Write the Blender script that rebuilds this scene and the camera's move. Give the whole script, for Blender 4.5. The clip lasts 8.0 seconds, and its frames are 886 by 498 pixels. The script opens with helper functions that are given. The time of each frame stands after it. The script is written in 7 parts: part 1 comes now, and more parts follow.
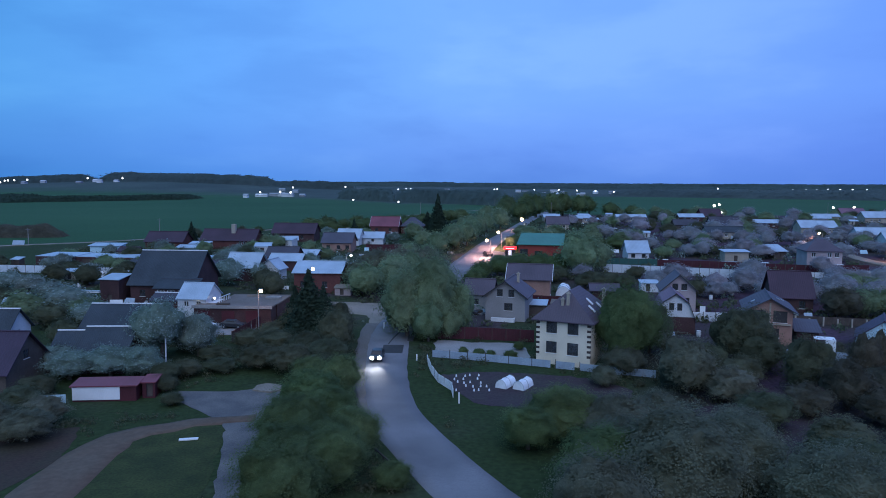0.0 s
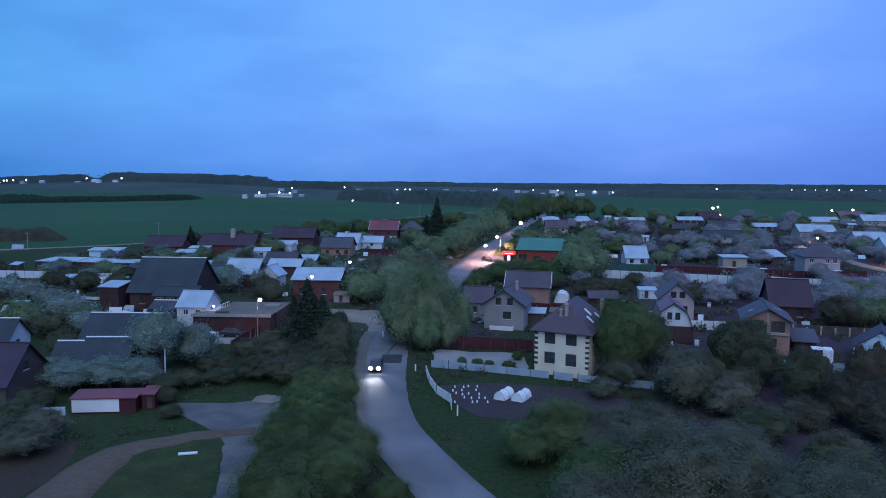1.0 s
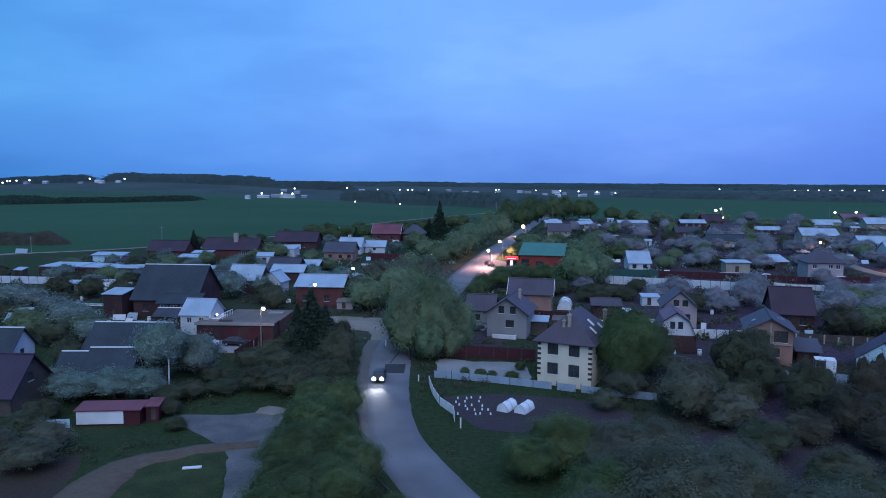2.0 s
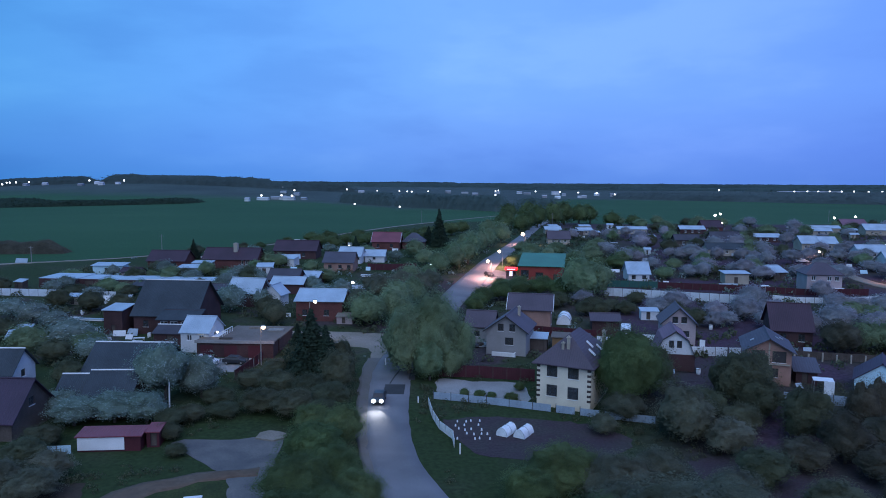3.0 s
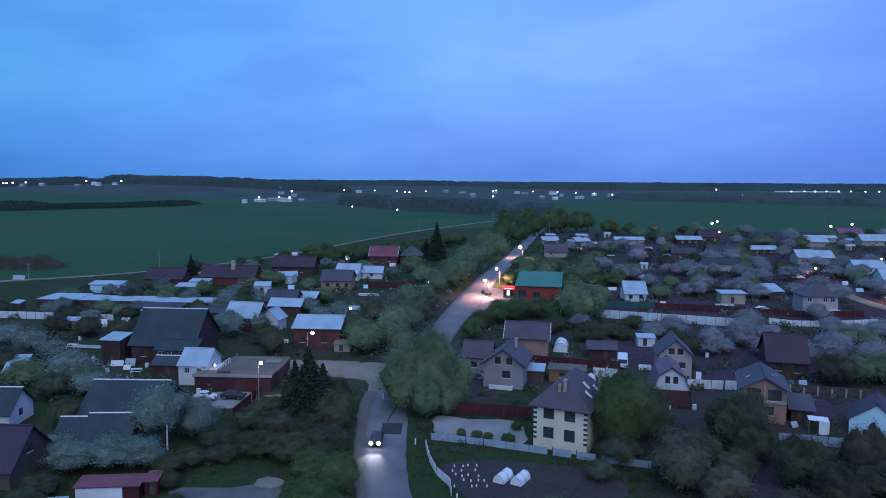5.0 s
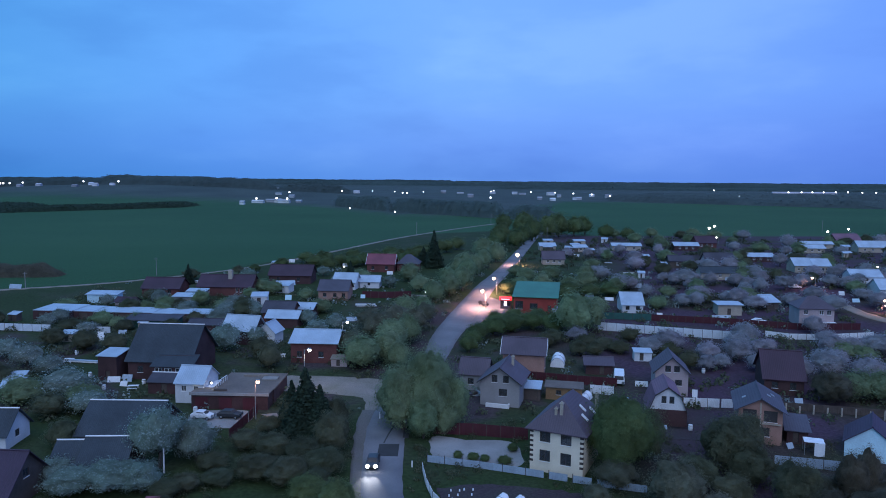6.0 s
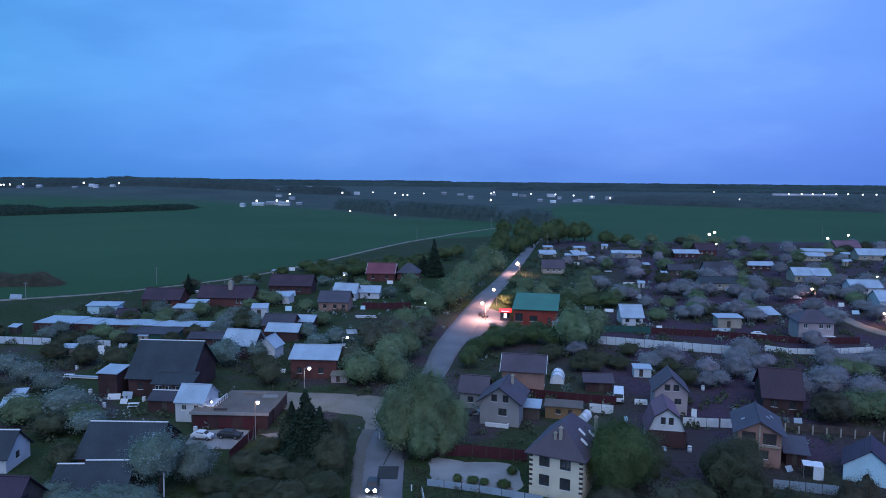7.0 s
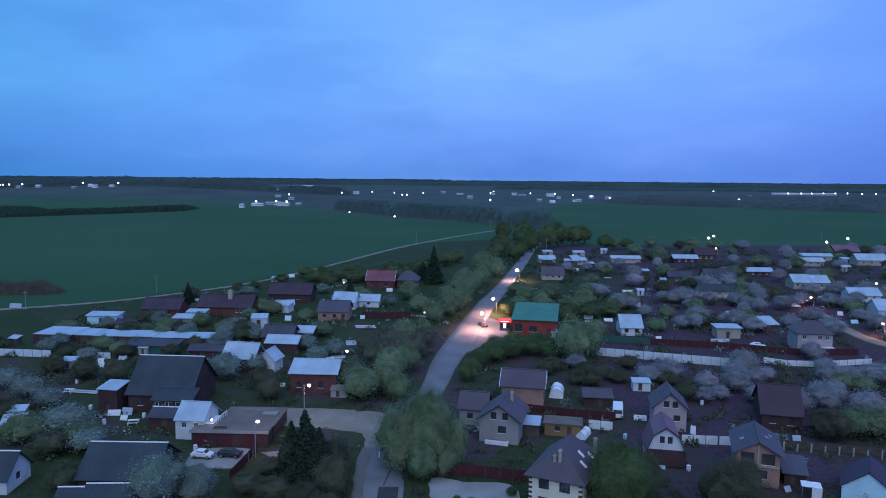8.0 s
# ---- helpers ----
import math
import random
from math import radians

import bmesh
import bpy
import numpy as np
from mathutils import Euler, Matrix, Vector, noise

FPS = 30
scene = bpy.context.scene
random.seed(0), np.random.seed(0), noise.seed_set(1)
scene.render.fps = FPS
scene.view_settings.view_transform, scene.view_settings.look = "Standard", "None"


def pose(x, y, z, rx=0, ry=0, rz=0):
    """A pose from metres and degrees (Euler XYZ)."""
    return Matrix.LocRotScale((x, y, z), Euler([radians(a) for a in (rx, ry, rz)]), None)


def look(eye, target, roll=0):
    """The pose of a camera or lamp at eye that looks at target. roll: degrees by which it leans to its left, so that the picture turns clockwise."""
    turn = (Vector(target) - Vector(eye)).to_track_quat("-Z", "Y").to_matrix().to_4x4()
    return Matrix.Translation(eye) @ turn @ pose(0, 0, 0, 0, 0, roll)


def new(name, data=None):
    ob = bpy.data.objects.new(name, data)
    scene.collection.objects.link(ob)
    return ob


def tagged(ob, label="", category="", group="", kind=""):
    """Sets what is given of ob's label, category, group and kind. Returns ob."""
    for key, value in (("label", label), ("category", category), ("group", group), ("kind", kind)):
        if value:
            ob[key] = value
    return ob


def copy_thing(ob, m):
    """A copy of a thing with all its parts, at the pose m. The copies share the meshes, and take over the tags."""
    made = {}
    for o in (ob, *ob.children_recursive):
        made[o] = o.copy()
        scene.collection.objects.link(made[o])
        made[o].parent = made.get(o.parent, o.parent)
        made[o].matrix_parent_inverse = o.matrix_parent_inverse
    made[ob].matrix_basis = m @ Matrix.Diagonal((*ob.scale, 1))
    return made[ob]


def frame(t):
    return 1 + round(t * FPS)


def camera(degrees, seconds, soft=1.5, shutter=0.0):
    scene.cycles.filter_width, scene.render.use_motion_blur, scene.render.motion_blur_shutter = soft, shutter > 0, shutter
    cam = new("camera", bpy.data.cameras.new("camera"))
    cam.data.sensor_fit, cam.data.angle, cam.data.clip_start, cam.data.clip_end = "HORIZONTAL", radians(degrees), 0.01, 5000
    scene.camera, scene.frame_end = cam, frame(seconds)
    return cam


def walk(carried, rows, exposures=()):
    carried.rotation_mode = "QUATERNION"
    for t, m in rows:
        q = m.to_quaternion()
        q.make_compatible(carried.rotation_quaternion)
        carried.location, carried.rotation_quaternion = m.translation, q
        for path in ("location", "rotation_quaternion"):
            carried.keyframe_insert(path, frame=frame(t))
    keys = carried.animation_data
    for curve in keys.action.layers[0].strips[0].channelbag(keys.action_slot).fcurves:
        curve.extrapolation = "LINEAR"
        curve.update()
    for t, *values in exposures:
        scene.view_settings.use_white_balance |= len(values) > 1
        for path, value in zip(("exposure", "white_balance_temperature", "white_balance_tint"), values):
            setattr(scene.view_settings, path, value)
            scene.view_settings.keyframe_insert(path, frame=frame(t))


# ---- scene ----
cam = camera(63.4, 8.0, soft=0.95)
# seconds, eye, then degrees of yaw, pitch and roll
PATH = [
    (0.0, -0.00, -0.00, 26.70, 0.00, -5.42, 0.24),
    (0.5, 0.06, -0.23, 27.53, -0.01, -5.43, 0.27),
    (1.0, 0.05, -0.14, 28.40, -0.07, -5.45, 0.30),
    (2.5, -0.09, -0.15, 31.56, 0.19, -5.49, 0.31),
    (3.0, -0.07, -0.18, 33.52, 0.09, -5.50, 0.30),
    (3.5, -0.04, -0.09, 34.92, 0.00, -5.54, 0.33),
    (4.0, -0.11, -0.00, 36.97, -0.03, -5.59, 0.40),
    (4.5, -0.08, 0.03, 38.63, -0.07, -5.65, 0.36),
    (6.0, 0.06, 0.42, 44.06, -0.29, -5.80, 0.44),
    (6.5, 0.11, 0.45, 45.70, -0.48, -5.78, 0.53),
    (7.0, 0.10, 0.57, 47.79, -0.27, -5.79, 0.52),
    (7.5, 0.07, 0.64, 49.56, -0.21, -5.85, 0.45),
    (8.0, 0.04, 0.77, 51.61, -0.32, -5.95, 0.51),
]
walk(cam, [(t, pose(x, y, z, 0, 0, yaw) @ pose(0, 0, 0, 90 + pitch, 0, 0) @ pose(0, 0, 0, 0, 0, roll))
           for t, x, y, z, yaw, pitch, roll in PATH])

# ---- sky and light ----
world = bpy.data.worlds.new("dusk_sky")
scene.world = world
world.use_nodes = True
wn, wl = world.node_tree.nodes, world.node_tree.links
wn.clear()


def wnode(kind, **values):
    n = wn.new(kind)
    for key, value in values.items():
        n.inputs[key].default_value = value
    return n


def ramp_of(nodes, stops, smooth=False):
    r = nodes.new("ShaderNodeValToRGB")
    if smooth:
        r.color_ramp.interpolation = "EASE"
    el = r.color_ramp.elements
    while len(el) < len(stops):
        el.new(0.5)
    for e, (p, c) in zip(el, stops):
        e.position, e.color = p, (*c, 1)
    return r


coord = wn.new("ShaderNodeTexCoord")
split = wn.new("ShaderNodeSeparateXYZ")
wl.new(coord.outputs["Generated"], split.inputs[0])
# height gradient of the overcast: dusky blue at the horizon, paler overhead
by_height = ramp_of(wn, [(0.0, (0.125, 0.30, 0.80)), (0.04, (0.14, 0.34, 0.90)), (0.11, (0.18, 0.425, 1.0)), (0.24, (0.19, 0.44, 1.0)),
                         (0.40, (0.20, 0.46, 1.02)), (1.0, (0.29, 0.50, 1.02))])
wl.new(split.outputs["Z"], by_height.inputs[0])
# cyan tint to the west side, violet to the east
across = wn.new("ShaderNodeMapRange")
across.inputs["From Min"].default_value, across.inputs["From Max"].default_value = -0.6, 0.6
wl.new(split.outputs["X"], across.inputs["Value"])
tint = ramp_of(wn, [(0.0, (0.37, 0.78, 0.82)), (0.25, (0.66, 0.92, 1.0)), (0.5, (0.95, 1.0, 1.05)), (0.78, (0.90, 0.90, 1.04)), (1.0, (0.72, 0.74, 0.97))])
wl.new(across.outputs[0], tint.inputs[0])
mul = wn.new("ShaderNodeMixRGB")
mul.blend_type, mul.inputs[0].default_value = "MULTIPLY", 1.0
wl.new(by_height.outputs[0], mul.inputs[1])
wl.new(tint.outputs[0], mul.inputs[2])
# soft cloud banks, stretched sideways
mapping = wn.new("ShaderNodeMapping")
mapping.inputs["Scale"].default_value = (1.6, 1.0, 5.0)
mapping.inputs["Location"].default_value = (0.35, 0.2, 0.6)
wl.new(coord.outputs["Generated"], mapping.inputs[0])
clouds = wnode("ShaderNodeTexNoise", Scale=2.2, Detail=5.0, Roughness=0.5)
wl.new(mapping.outputs[0], clouds.inputs["Vector"])
bank = ramp_of(wn, [(0.30, (0.82, 0.86, 0.92)), (0.5, (1.0, 1.0, 1.0)), (0.70, (1.25, 1.14, 1.05))], True)
wl.new(clouds.outputs["Fac"], bank.inputs[0])
mul2 = wn.new("ShaderNodeMixRGB")
mul2.blend_type, mul2.inputs[0].default_value = "MULTIPLY", 1.0
wl.new(mul.outputs[0], mul2.inputs[1])
wl.new(bank.outputs[0], mul2.inputs[2])
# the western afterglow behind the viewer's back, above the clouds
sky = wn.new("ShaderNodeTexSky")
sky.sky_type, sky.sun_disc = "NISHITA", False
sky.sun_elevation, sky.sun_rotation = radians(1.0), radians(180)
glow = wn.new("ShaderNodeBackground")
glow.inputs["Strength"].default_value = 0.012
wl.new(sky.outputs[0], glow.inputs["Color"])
over = wn.new("ShaderNodeBackground")
over.inputs["Strength"].default_value = 1.0
wl.new(mul2.outputs[0], over.inputs["Color"])
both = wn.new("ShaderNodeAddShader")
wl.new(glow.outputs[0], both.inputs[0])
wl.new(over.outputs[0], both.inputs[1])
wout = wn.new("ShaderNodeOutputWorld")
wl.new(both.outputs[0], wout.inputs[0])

sun = new("sun", bpy.data.lights.new("sun", "SUN"))
sun.data.energy, sun.data.angle, sun.data.color = 1.08, radians(70), (0.86, 0.90, 1.0)
sun.matrix_world = look((0, -60, 60), (0, 0, 0))


# ---- materials ----
def material(name, base, rough=0.8, vary=0.25, grain=6.0, coarse=0.25, bump=0.3, metal=0.0, spec=0.3, other=None, islands=False, waves=0.0, through_light=0.0):
    """Two scales of colour variation, fine relief; other: a second colour in coarse patches; waves: pitch of sheet-metal ribs."""
    m = bpy.data.materials.new(name)
    m.use_nodes = True
    n, l = m.node_tree.nodes, m.node_tree.links
    b = n["Principled BSDF"]
    b.inputs["Roughness"].default_value, b.inputs["Metallic"].default_value = rough, metal
    b.inputs["Specular IOR Level"].default_value = spec
    tc = n.new("ShaderNodeTexCoord")
    info = n.new("ShaderNodeObjectInfo")
    shift = n.new("ShaderNodeVectorMath")
    shift.operation = "MULTIPLY_ADD"
    shift.inputs[1].default_value = (1, 1, 1)
    l.new(tc.outputs["Object"], shift.inputs[0])
    l.new(info.outputs["Random"], shift.inputs[2])
    big = n.new("ShaderNodeTexNoise")
    big.inputs["Scale"].default_value, big.inputs["Detail"].default_value = coarse, 4
    small = n.new("ShaderNodeTexNoise")
    small.inputs["Scale"].default_value, small.inputs["Detail"].default_value = grain, 3
    for t in (big, small):
        l.new(shift.outputs[0], t.inputs["Vector"])
    dark = tuple(c * (1 - vary) for c in base)
    light = tuple(min(1, c * (1 + vary)) for c in (other or base))
    patch = ramp_of(n, [(0.32, dark if other is None else tuple(base)), (0.68, light)])
    l.new(big.outputs["Fac"], patch.inputs[0])
    speck = ramp_of(n, [(0.3, (1 - vary,) * 3), (0.7, (1 + vary * 0.8,) * 3)])
    l.new(small.outputs["Fac"], speck.inputs[0])
    mix = n.new("ShaderNodeMixRGB")
    mix.blend_type, mix.inputs[0].default_value = "MULTIPLY", 0.8
    l.new(patch.outputs[0], mix.inputs[1])
    l.new(speck.outputs[0], mix.inputs[2])
    last = mix
    if islands:
        geo = n.new("ShaderNodeNewGeometry")
        r = ramp_of(n, islands if isinstance(islands, list) else [(0.0, (0.9, 0.9, 0.9)), (1.0, (1.12, 1.12, 1.06))])
        l.new(geo.outputs["Random Per Island"], r.inputs[0])
        m2 = n.new("ShaderNodeMixRGB")
        m2.blend_type, m2.inputs[0].default_value = "MULTIPLY", 1.0
        l.new(last.outputs[0], m2.inputs[1])
        l.new(r.outputs[0], m2.inputs[2])
        own = ramp_of(n, [(0.0, (0.80, 0.84, 0.80)), (0.35, (1.0, 0.97, 0.92)), (0.7, (0.95, 1.05, 0.98)), (1.0, (1.24, 1.18, 1.16))])
        l.new(info.outputs["Random"], own.inputs[0])
        m3 = n.new("ShaderNodeMixRGB")
        m3.blend_type, m3.inputs[0].default_value = "MULTIPLY", 1.0
        l.new(m2.outputs[0], m3.inputs[1])
        l.new(own.outputs[0], m3.inputs[2])
        last = m3
    l.new(last.outputs[0], b.inputs["Base Color"])
    if through_light:
        thin = n.new("ShaderNodeBsdfTranslucent")
        l.new(last.outputs[0], thin.inputs["Color"])
        share = n.new("ShaderNodeMixShader")
        share.inputs[0].default_value = through_light
        l.new(b.outputs[0], share.inputs[1])
        l.new(thin.outputs[0], share.inputs[2])
        l.new(share.outputs[0], n["Material Output"].inputs["Surface"])
    if bump:
        bp = n.new("ShaderNodeBump")
        bp.inputs["Strength"].default_value, bp.inputs["Distance"].default_value = bump, 0.05
        l.new(small.outputs["Fac"], bp.inputs["Height"])
        if waves:
            wv = n.new("ShaderNodeTexWave")
            wv.bands_direction = "X"
            wv.inputs["Scale"].default_value = 0.314 / waves
            l.new(tc.outputs["Object"], wv.inputs["Vector"])
            b2 = n.new("ShaderNodeBump")
            b2.inputs["Strength"].default_value, b2.inputs["Distance"].default_value = 0.6, 0.04
            l.new(wv.outputs["Fac"], b2.inputs["Height"])
            l.new(bp.outputs[0], b2.inputs["Normal"])
            bp = b2
        l.new(bp.outputs[0], b.inputs["Normal"])
    return m


def glowing(name, colour, strength):
    m = bpy.data.materials.new(name)
    m.use_nodes = True
    b = m.node_tree.nodes["Principled BSDF"]
    b.inputs["Base Color"].default_value = (*colour, 1)
    b.inputs["Emission Color"].default_value = (*colour, 1)
    b.inputs["Emission Strength"].default_value = strength
    return m


ASPHALT = material("asphalt", (0.128, 0.128, 0.138), 0.85, 0.22, 9, 0.12, 0.3, other=(0.165, 0.162, 0.172))
PARK = material("worn_gritty_asphalt", (0.082, 0.080, 0.084), 0.9, 0.3, 7, 0.25, 0.4, other=(0.12, 0.112, 0.106))
PATCH = material("fresh_asphalt", (0.05, 0.05, 0.052), 0.8, 0.2, 9, 0.3)
DIRT = material("dirt_track", (0.112, 0.070, 0.048), 0.95, 0.2, 1.6, 0.15, 0.2, other=(0.10, 0.074, 0.054))
REDSOIL = material("reddish_bare_soil", (0.050, 0.028, 0.022), 0.95, 0.3, 3, 0.2, 0.6, other=(0.034, 0.030, 0.018))
SAND = material("sandy_verge", (0.25, 0.21, 0.18), 0.95, 0.25, 4, 0.2, 0.5, other=(0.14, 0.125, 0.095))
SHOULDER = material("gritty_road_shoulder", (0.15, 0.135, 0.13), 0.95, 0.25, 5, 0.3, 0.4, other=(0.11, 0.10, 0.085))
SOIL = material("garden_soil", (0.049, 0.031, 0.039), 0.95, 0.35, 3, 0.2, 0.7, other=(0.038, 0.034, 0.032))
LAWN = material("short_grass", (0.023, 0.034, 0.008), 0.95, 0.4, 4, 0.35, 0.4, other=(0.032, 0.040, 0.010))
CONCRETE = material("concrete", (0.27, 0.26, 0.25), 0.85, 0.2, 5, 0.15, 0.3)
SLAB = material("roofing_felt", (0.15, 0.122, 0.105), 0.9, 0.2, 4, 0.2, 0.3)
CREAM = material("cream_render", (0.70, 0.61, 0.47), 0.9, 0.1, 8, 0.3, 0.2)
GREYWALL = material("grey_render", (0.27, 0.26, 0.26), 0.9, 0.12, 8, 0.3, 0.2)
TAN = material("tan_brick", (0.31, 0.178, 0.142), 0.9, 0.18, 9, 0.3, 0.3)
ORANGE = material("ochre_boards", (0.25, 0.145, 0.075), 0.85, 0.2, 7, 0.3, 0.3)
REDWALL = material("red_cladding", (0.29, 0.048, 0.036), 0.7, 0.15, 6, 0.3, 0.2)
BROWNWALL = material("brown_red_boards", (0.066, 0.034, 0.034), 0.85, 0.25, 6, 0.3, 0.3)
BRICK = material("red_brick_wall", (0.115, 0.044, 0.040), 0.9, 0.22, 7, 0.3, 0.3)
WHITEWALL = material("white_siding", (0.56, 0.57, 0.585), 0.7, 0.1, 6, 0.3, 0.15)
PINKWALL = material("pink_render", (0.38, 0.30, 0.30), 0.9, 0.12, 6, 0.3, 0.2)
BEIGE = material("beige_wall", (0.36, 0.31, 0.25), 0.9, 0.15, 6, 0.3, 0.2)
BLUEWALL = material("pale_blue_siding", (0.50, 0.70, 0.78), 0.7, 0.1, 6, 0.3, 0.15)
BROWNROOF = material("brown_roof_sheet", (0.086, 0.064, 0.080), 0.6, 0.15, 5, 0.2, 0.2, spec=0.4, waves=0.35)
GREYROOF = material("grey_slate_roof", (0.043, 0.053, 0.062), 0.8, 0.2, 4, 0.2, 0.3, waves=0.3)
DARKROOF = material("dark_grey_roof", (0.062, 0.058, 0.072), 0.75, 0.2, 4, 0.2, 0.3, waves=0.35)
REDROOF = material("dark_red_roof", (0.052, 0.024, 0.036), 0.6, 0.18, 5, 0.2, 0.2, spec=0.4, waves=0.35)
REDMETAL = material("red_metal_roof", (0.195, 0.052, 0.066), 0.55, 0.15, 5, 0.2, 0.2, spec=0.4, waves=0.35)
PURPLEROOF = material("plum_roof_sheet", (0.175, 0.085, 0.115), 0.55, 0.15, 5, 0.2, 0.2, spec=0.4, waves=0.35)
PLUMDARK = material("dark_plum_roof_sheet", (0.045, 0.024, 0.045), 0.6, 0.18, 5, 0.2, 0.2, spec=0.4, waves=0.35)
BLUEROOF = material("blue_grey_metal_roof", (0.082, 0.078, 0.098), 0.7, 0.12, 5, 0.2, 0.2, spec=0.25, waves=0.4)
ZINC = material("pale_galvanised_roof", (0.36, 0.435, 0.505), 0.5, 0.14, 5, 0.25, 0.2, spec=0.5, waves=0.4)
GREENROOF = material("green_metal_roof", (0.034, 0.165, 0.098), 0.5, 0.12, 5, 0.2, 0.2, spec=0.4, waves=0.4)
WHITE = material("white_paint", (0.72, 0.72, 0.72), 0.6, 0.08, 8, 0.4, 0.1)
FRAME = material("dark_window_frame", (0.05, 0.045, 0.045), 0.6, 0.1, 12, 1, 0.1)
QUOIN = material("dark_brown_quoin", (0.07, 0.05, 0.045), 0.85, 0.2, 9, 0.5, 0.3)
REDFENCE = material("dark_red_fence_sheet", (0.074, 0.018, 0.024), 0.6, 0.15, 6, 0.4, 0.1)
BLUEFENCE = material("dull_blue_fence_sheet", (0.30, 0.37, 0.44), 0.6, 0.15, 6, 0.3, 0.2)
PALEFENCE = material("pale_grey_fence_sheet", (0.56, 0.61, 0.65), 0.6, 0.12, 6, 0.3, 0.2)
WHITEFENCE = material("off_white_fence", (0.70, 0.72, 0.74), 0.65, 0.15, 5, 0.3, 0.2)
GREENFENCE = material("dark_green_fence_sheet", (0.03, 0.10, 0.085), 0.6, 0.12, 6, 0.4, 0.1)
DARKWOOD = material("weathered_dark_wood", (0.09, 0.07, 0.06), 0.9, 0.25, 8, 0.5, 0.3)
STEEL = material("galvanised_steel", (0.35, 0.36, 0.37), 0.5, 0.12, 10, 1, 0.1, metal=0.6)
BARK = material("bark", (0.10, 0.085, 0.07), 0.95, 0.3, 14, 1.5, 0.6)
FILM = material("white_plastic_film", (0.75, 0.77, 0.79), 0.5, 0.08, 4, 0.6, 0.3)
RUBBER = material("tyre_rubber", (0.02, 0.02, 0.02), 0.85, 0.1, 10, 1, 0.1)
DARKPAINT = material("dark_car_paint", (0.03, 0.032, 0.038), 0.3, 0.1, 10, 1, 0.0, spec=0.5)
WHITEPAINT = material("white_car_paint", (0.70, 0.71, 0.72), 0.35, 0.06, 10, 1, 0.0, spec=0.5)
LEAF = material("fresh_green_leaves", (0.120, 0.162, 0.072), 0.8, 0.25, 2.0, 0.3, 0, islands=True, spec=0.2, through_light=0.5)
LEAF_DARK = material("dark_green_leaves", (0.112, 0.119, 0.076), 0.8, 0.25, 2.0, 0.3, 0, islands=True, spec=0.2, through_light=0.5)
LEAF_GREY = material("grey_green_leaves", (0.162, 0.166, 0.122), 0.8, 0.25, 2.0, 0.3, 0, islands=True, spec=0.2, through_light=0.5)
# Pale green, raised further to stand in for haze at mid distance.
LEAF_PALE = material("haze_paled_leaves", (0.208, 0.268, 0.160), 0.8, 0.25, 2.0, 0.3, 0, islands=True, spec=0.2, through_light=0.5)
LEAF_BROWN = material("bronze_young_leaves", (0.110, 0.098, 0.074), 0.8, 0.25, 2.0, 0.3, 0, islands=True, spec=0.2, through_light=0.5)
# Blossom in two copies: teal cast painted in for west, violet for east.
BLOSSOM = material("white_blossom_and_leaves", (0.305, 0.355, 0.350), 0.85, 0.2, 2.0, 0.4, 0,
                   islands=[(0.0, (0.50, 0.58, 0.46)), (0.4, (0.68, 0.73, 0.64)), (0.65, (0.85, 0.87, 0.85)), (1.0, (1.5, 1.48, 1.5))], spec=0.2, through_light=0.5)
PLUM = material("violet_cast_blossom", (0.375, 0.355, 0.408), 0.85, 0.2, 2.0, 0.4, 0,
                islands=[(0.0, (0.78, 0.82, 0.76)), (0.5, (0.90, 0.91, 0.89)), (1.0, (1.12, 1.10, 1.14))], spec=0.2, through_light=0.5)
NEEDLE = material("dark_spruce_needles", (0.04, 0.062, 0.042), 0.85, 0.25, 2.0, 0.3, 0, islands=True, spec=0.2, through_light=0.5)
# Lighter and bluer than near leaves: distance haze is put into the colour.
WOODS = material("haze_tinted_woodland", (0.112, 0.152, 0.150), 0.95, 0.15, 0.12, 0.004, 0, islands=[(0.0, (0.9, 0.9, 0.9)), (1.0, (1.08, 1.08, 1.08))], spec=0.05, through_light=0.5)
LAMP_WHITE = glowing("white_lamp_glow", (1.0, 0.93, 0.82), 12)
LAMP_ORANGE = glowing("sodium_lamp_glow", (1.0, 0.66, 0.42), 12)
LAMP_FAR = glowing("far_lamp_glow", (0.92, 0.95, 1.0), 4)
SIGN_RED = glowing("lit_red_sign", (1.0, 0.03, 0.035), 1.7)
SIGN_WHITE = glowing("lit_white_sign", (0.8, 0.85, 1.0), 0.9)
HEADLIGHT = glowing("headlight_glow", (0.95, 0.97, 1.0), 20)

GLASS = bpy.data.materials.new("window_glass")
GLASS.use_nodes = True
gb = GLASS.node_tree.nodes["Principled BSDF"]
gb.inputs["Base Color"].default_value = (0.28, 0.31, 0.34, 1)
gb.inputs["Roughness"].default_value = 0.04
gb.inputs["Transmission Weight"].default_value = 0.9
gb.inputs["IOR"].default_value = 1.45

# grass of the village and the sown field beyond, blended by where each lies
GRASS = bpy.data.materials.new("grass")
GRASS.use_nodes = True
gn, gl = GRASS.node_tree.nodes, GRASS.node_tree.links
gbsdf = gn["Principled BSDF"]
gbsdf.inputs["Roughness"].default_value = 0.95
gbsdf.inputs["Specular IOR Level"].default_value = 0.1
gtc = gn.new("ShaderNodeTexCoord")


def gnoise(scale, detail, stops):
    t = gn.new("ShaderNodeTexNoise")
    t.inputs["Scale"].default_value, t.inputs["Detail"].default_value = scale, detail
    gl.new(gtc.outputs["Object"], t.inputs["Vector"])
    r = ramp_of(gn, stops)
    gl.new(t.outputs["Fac"], r.inputs[0])
    return t, r


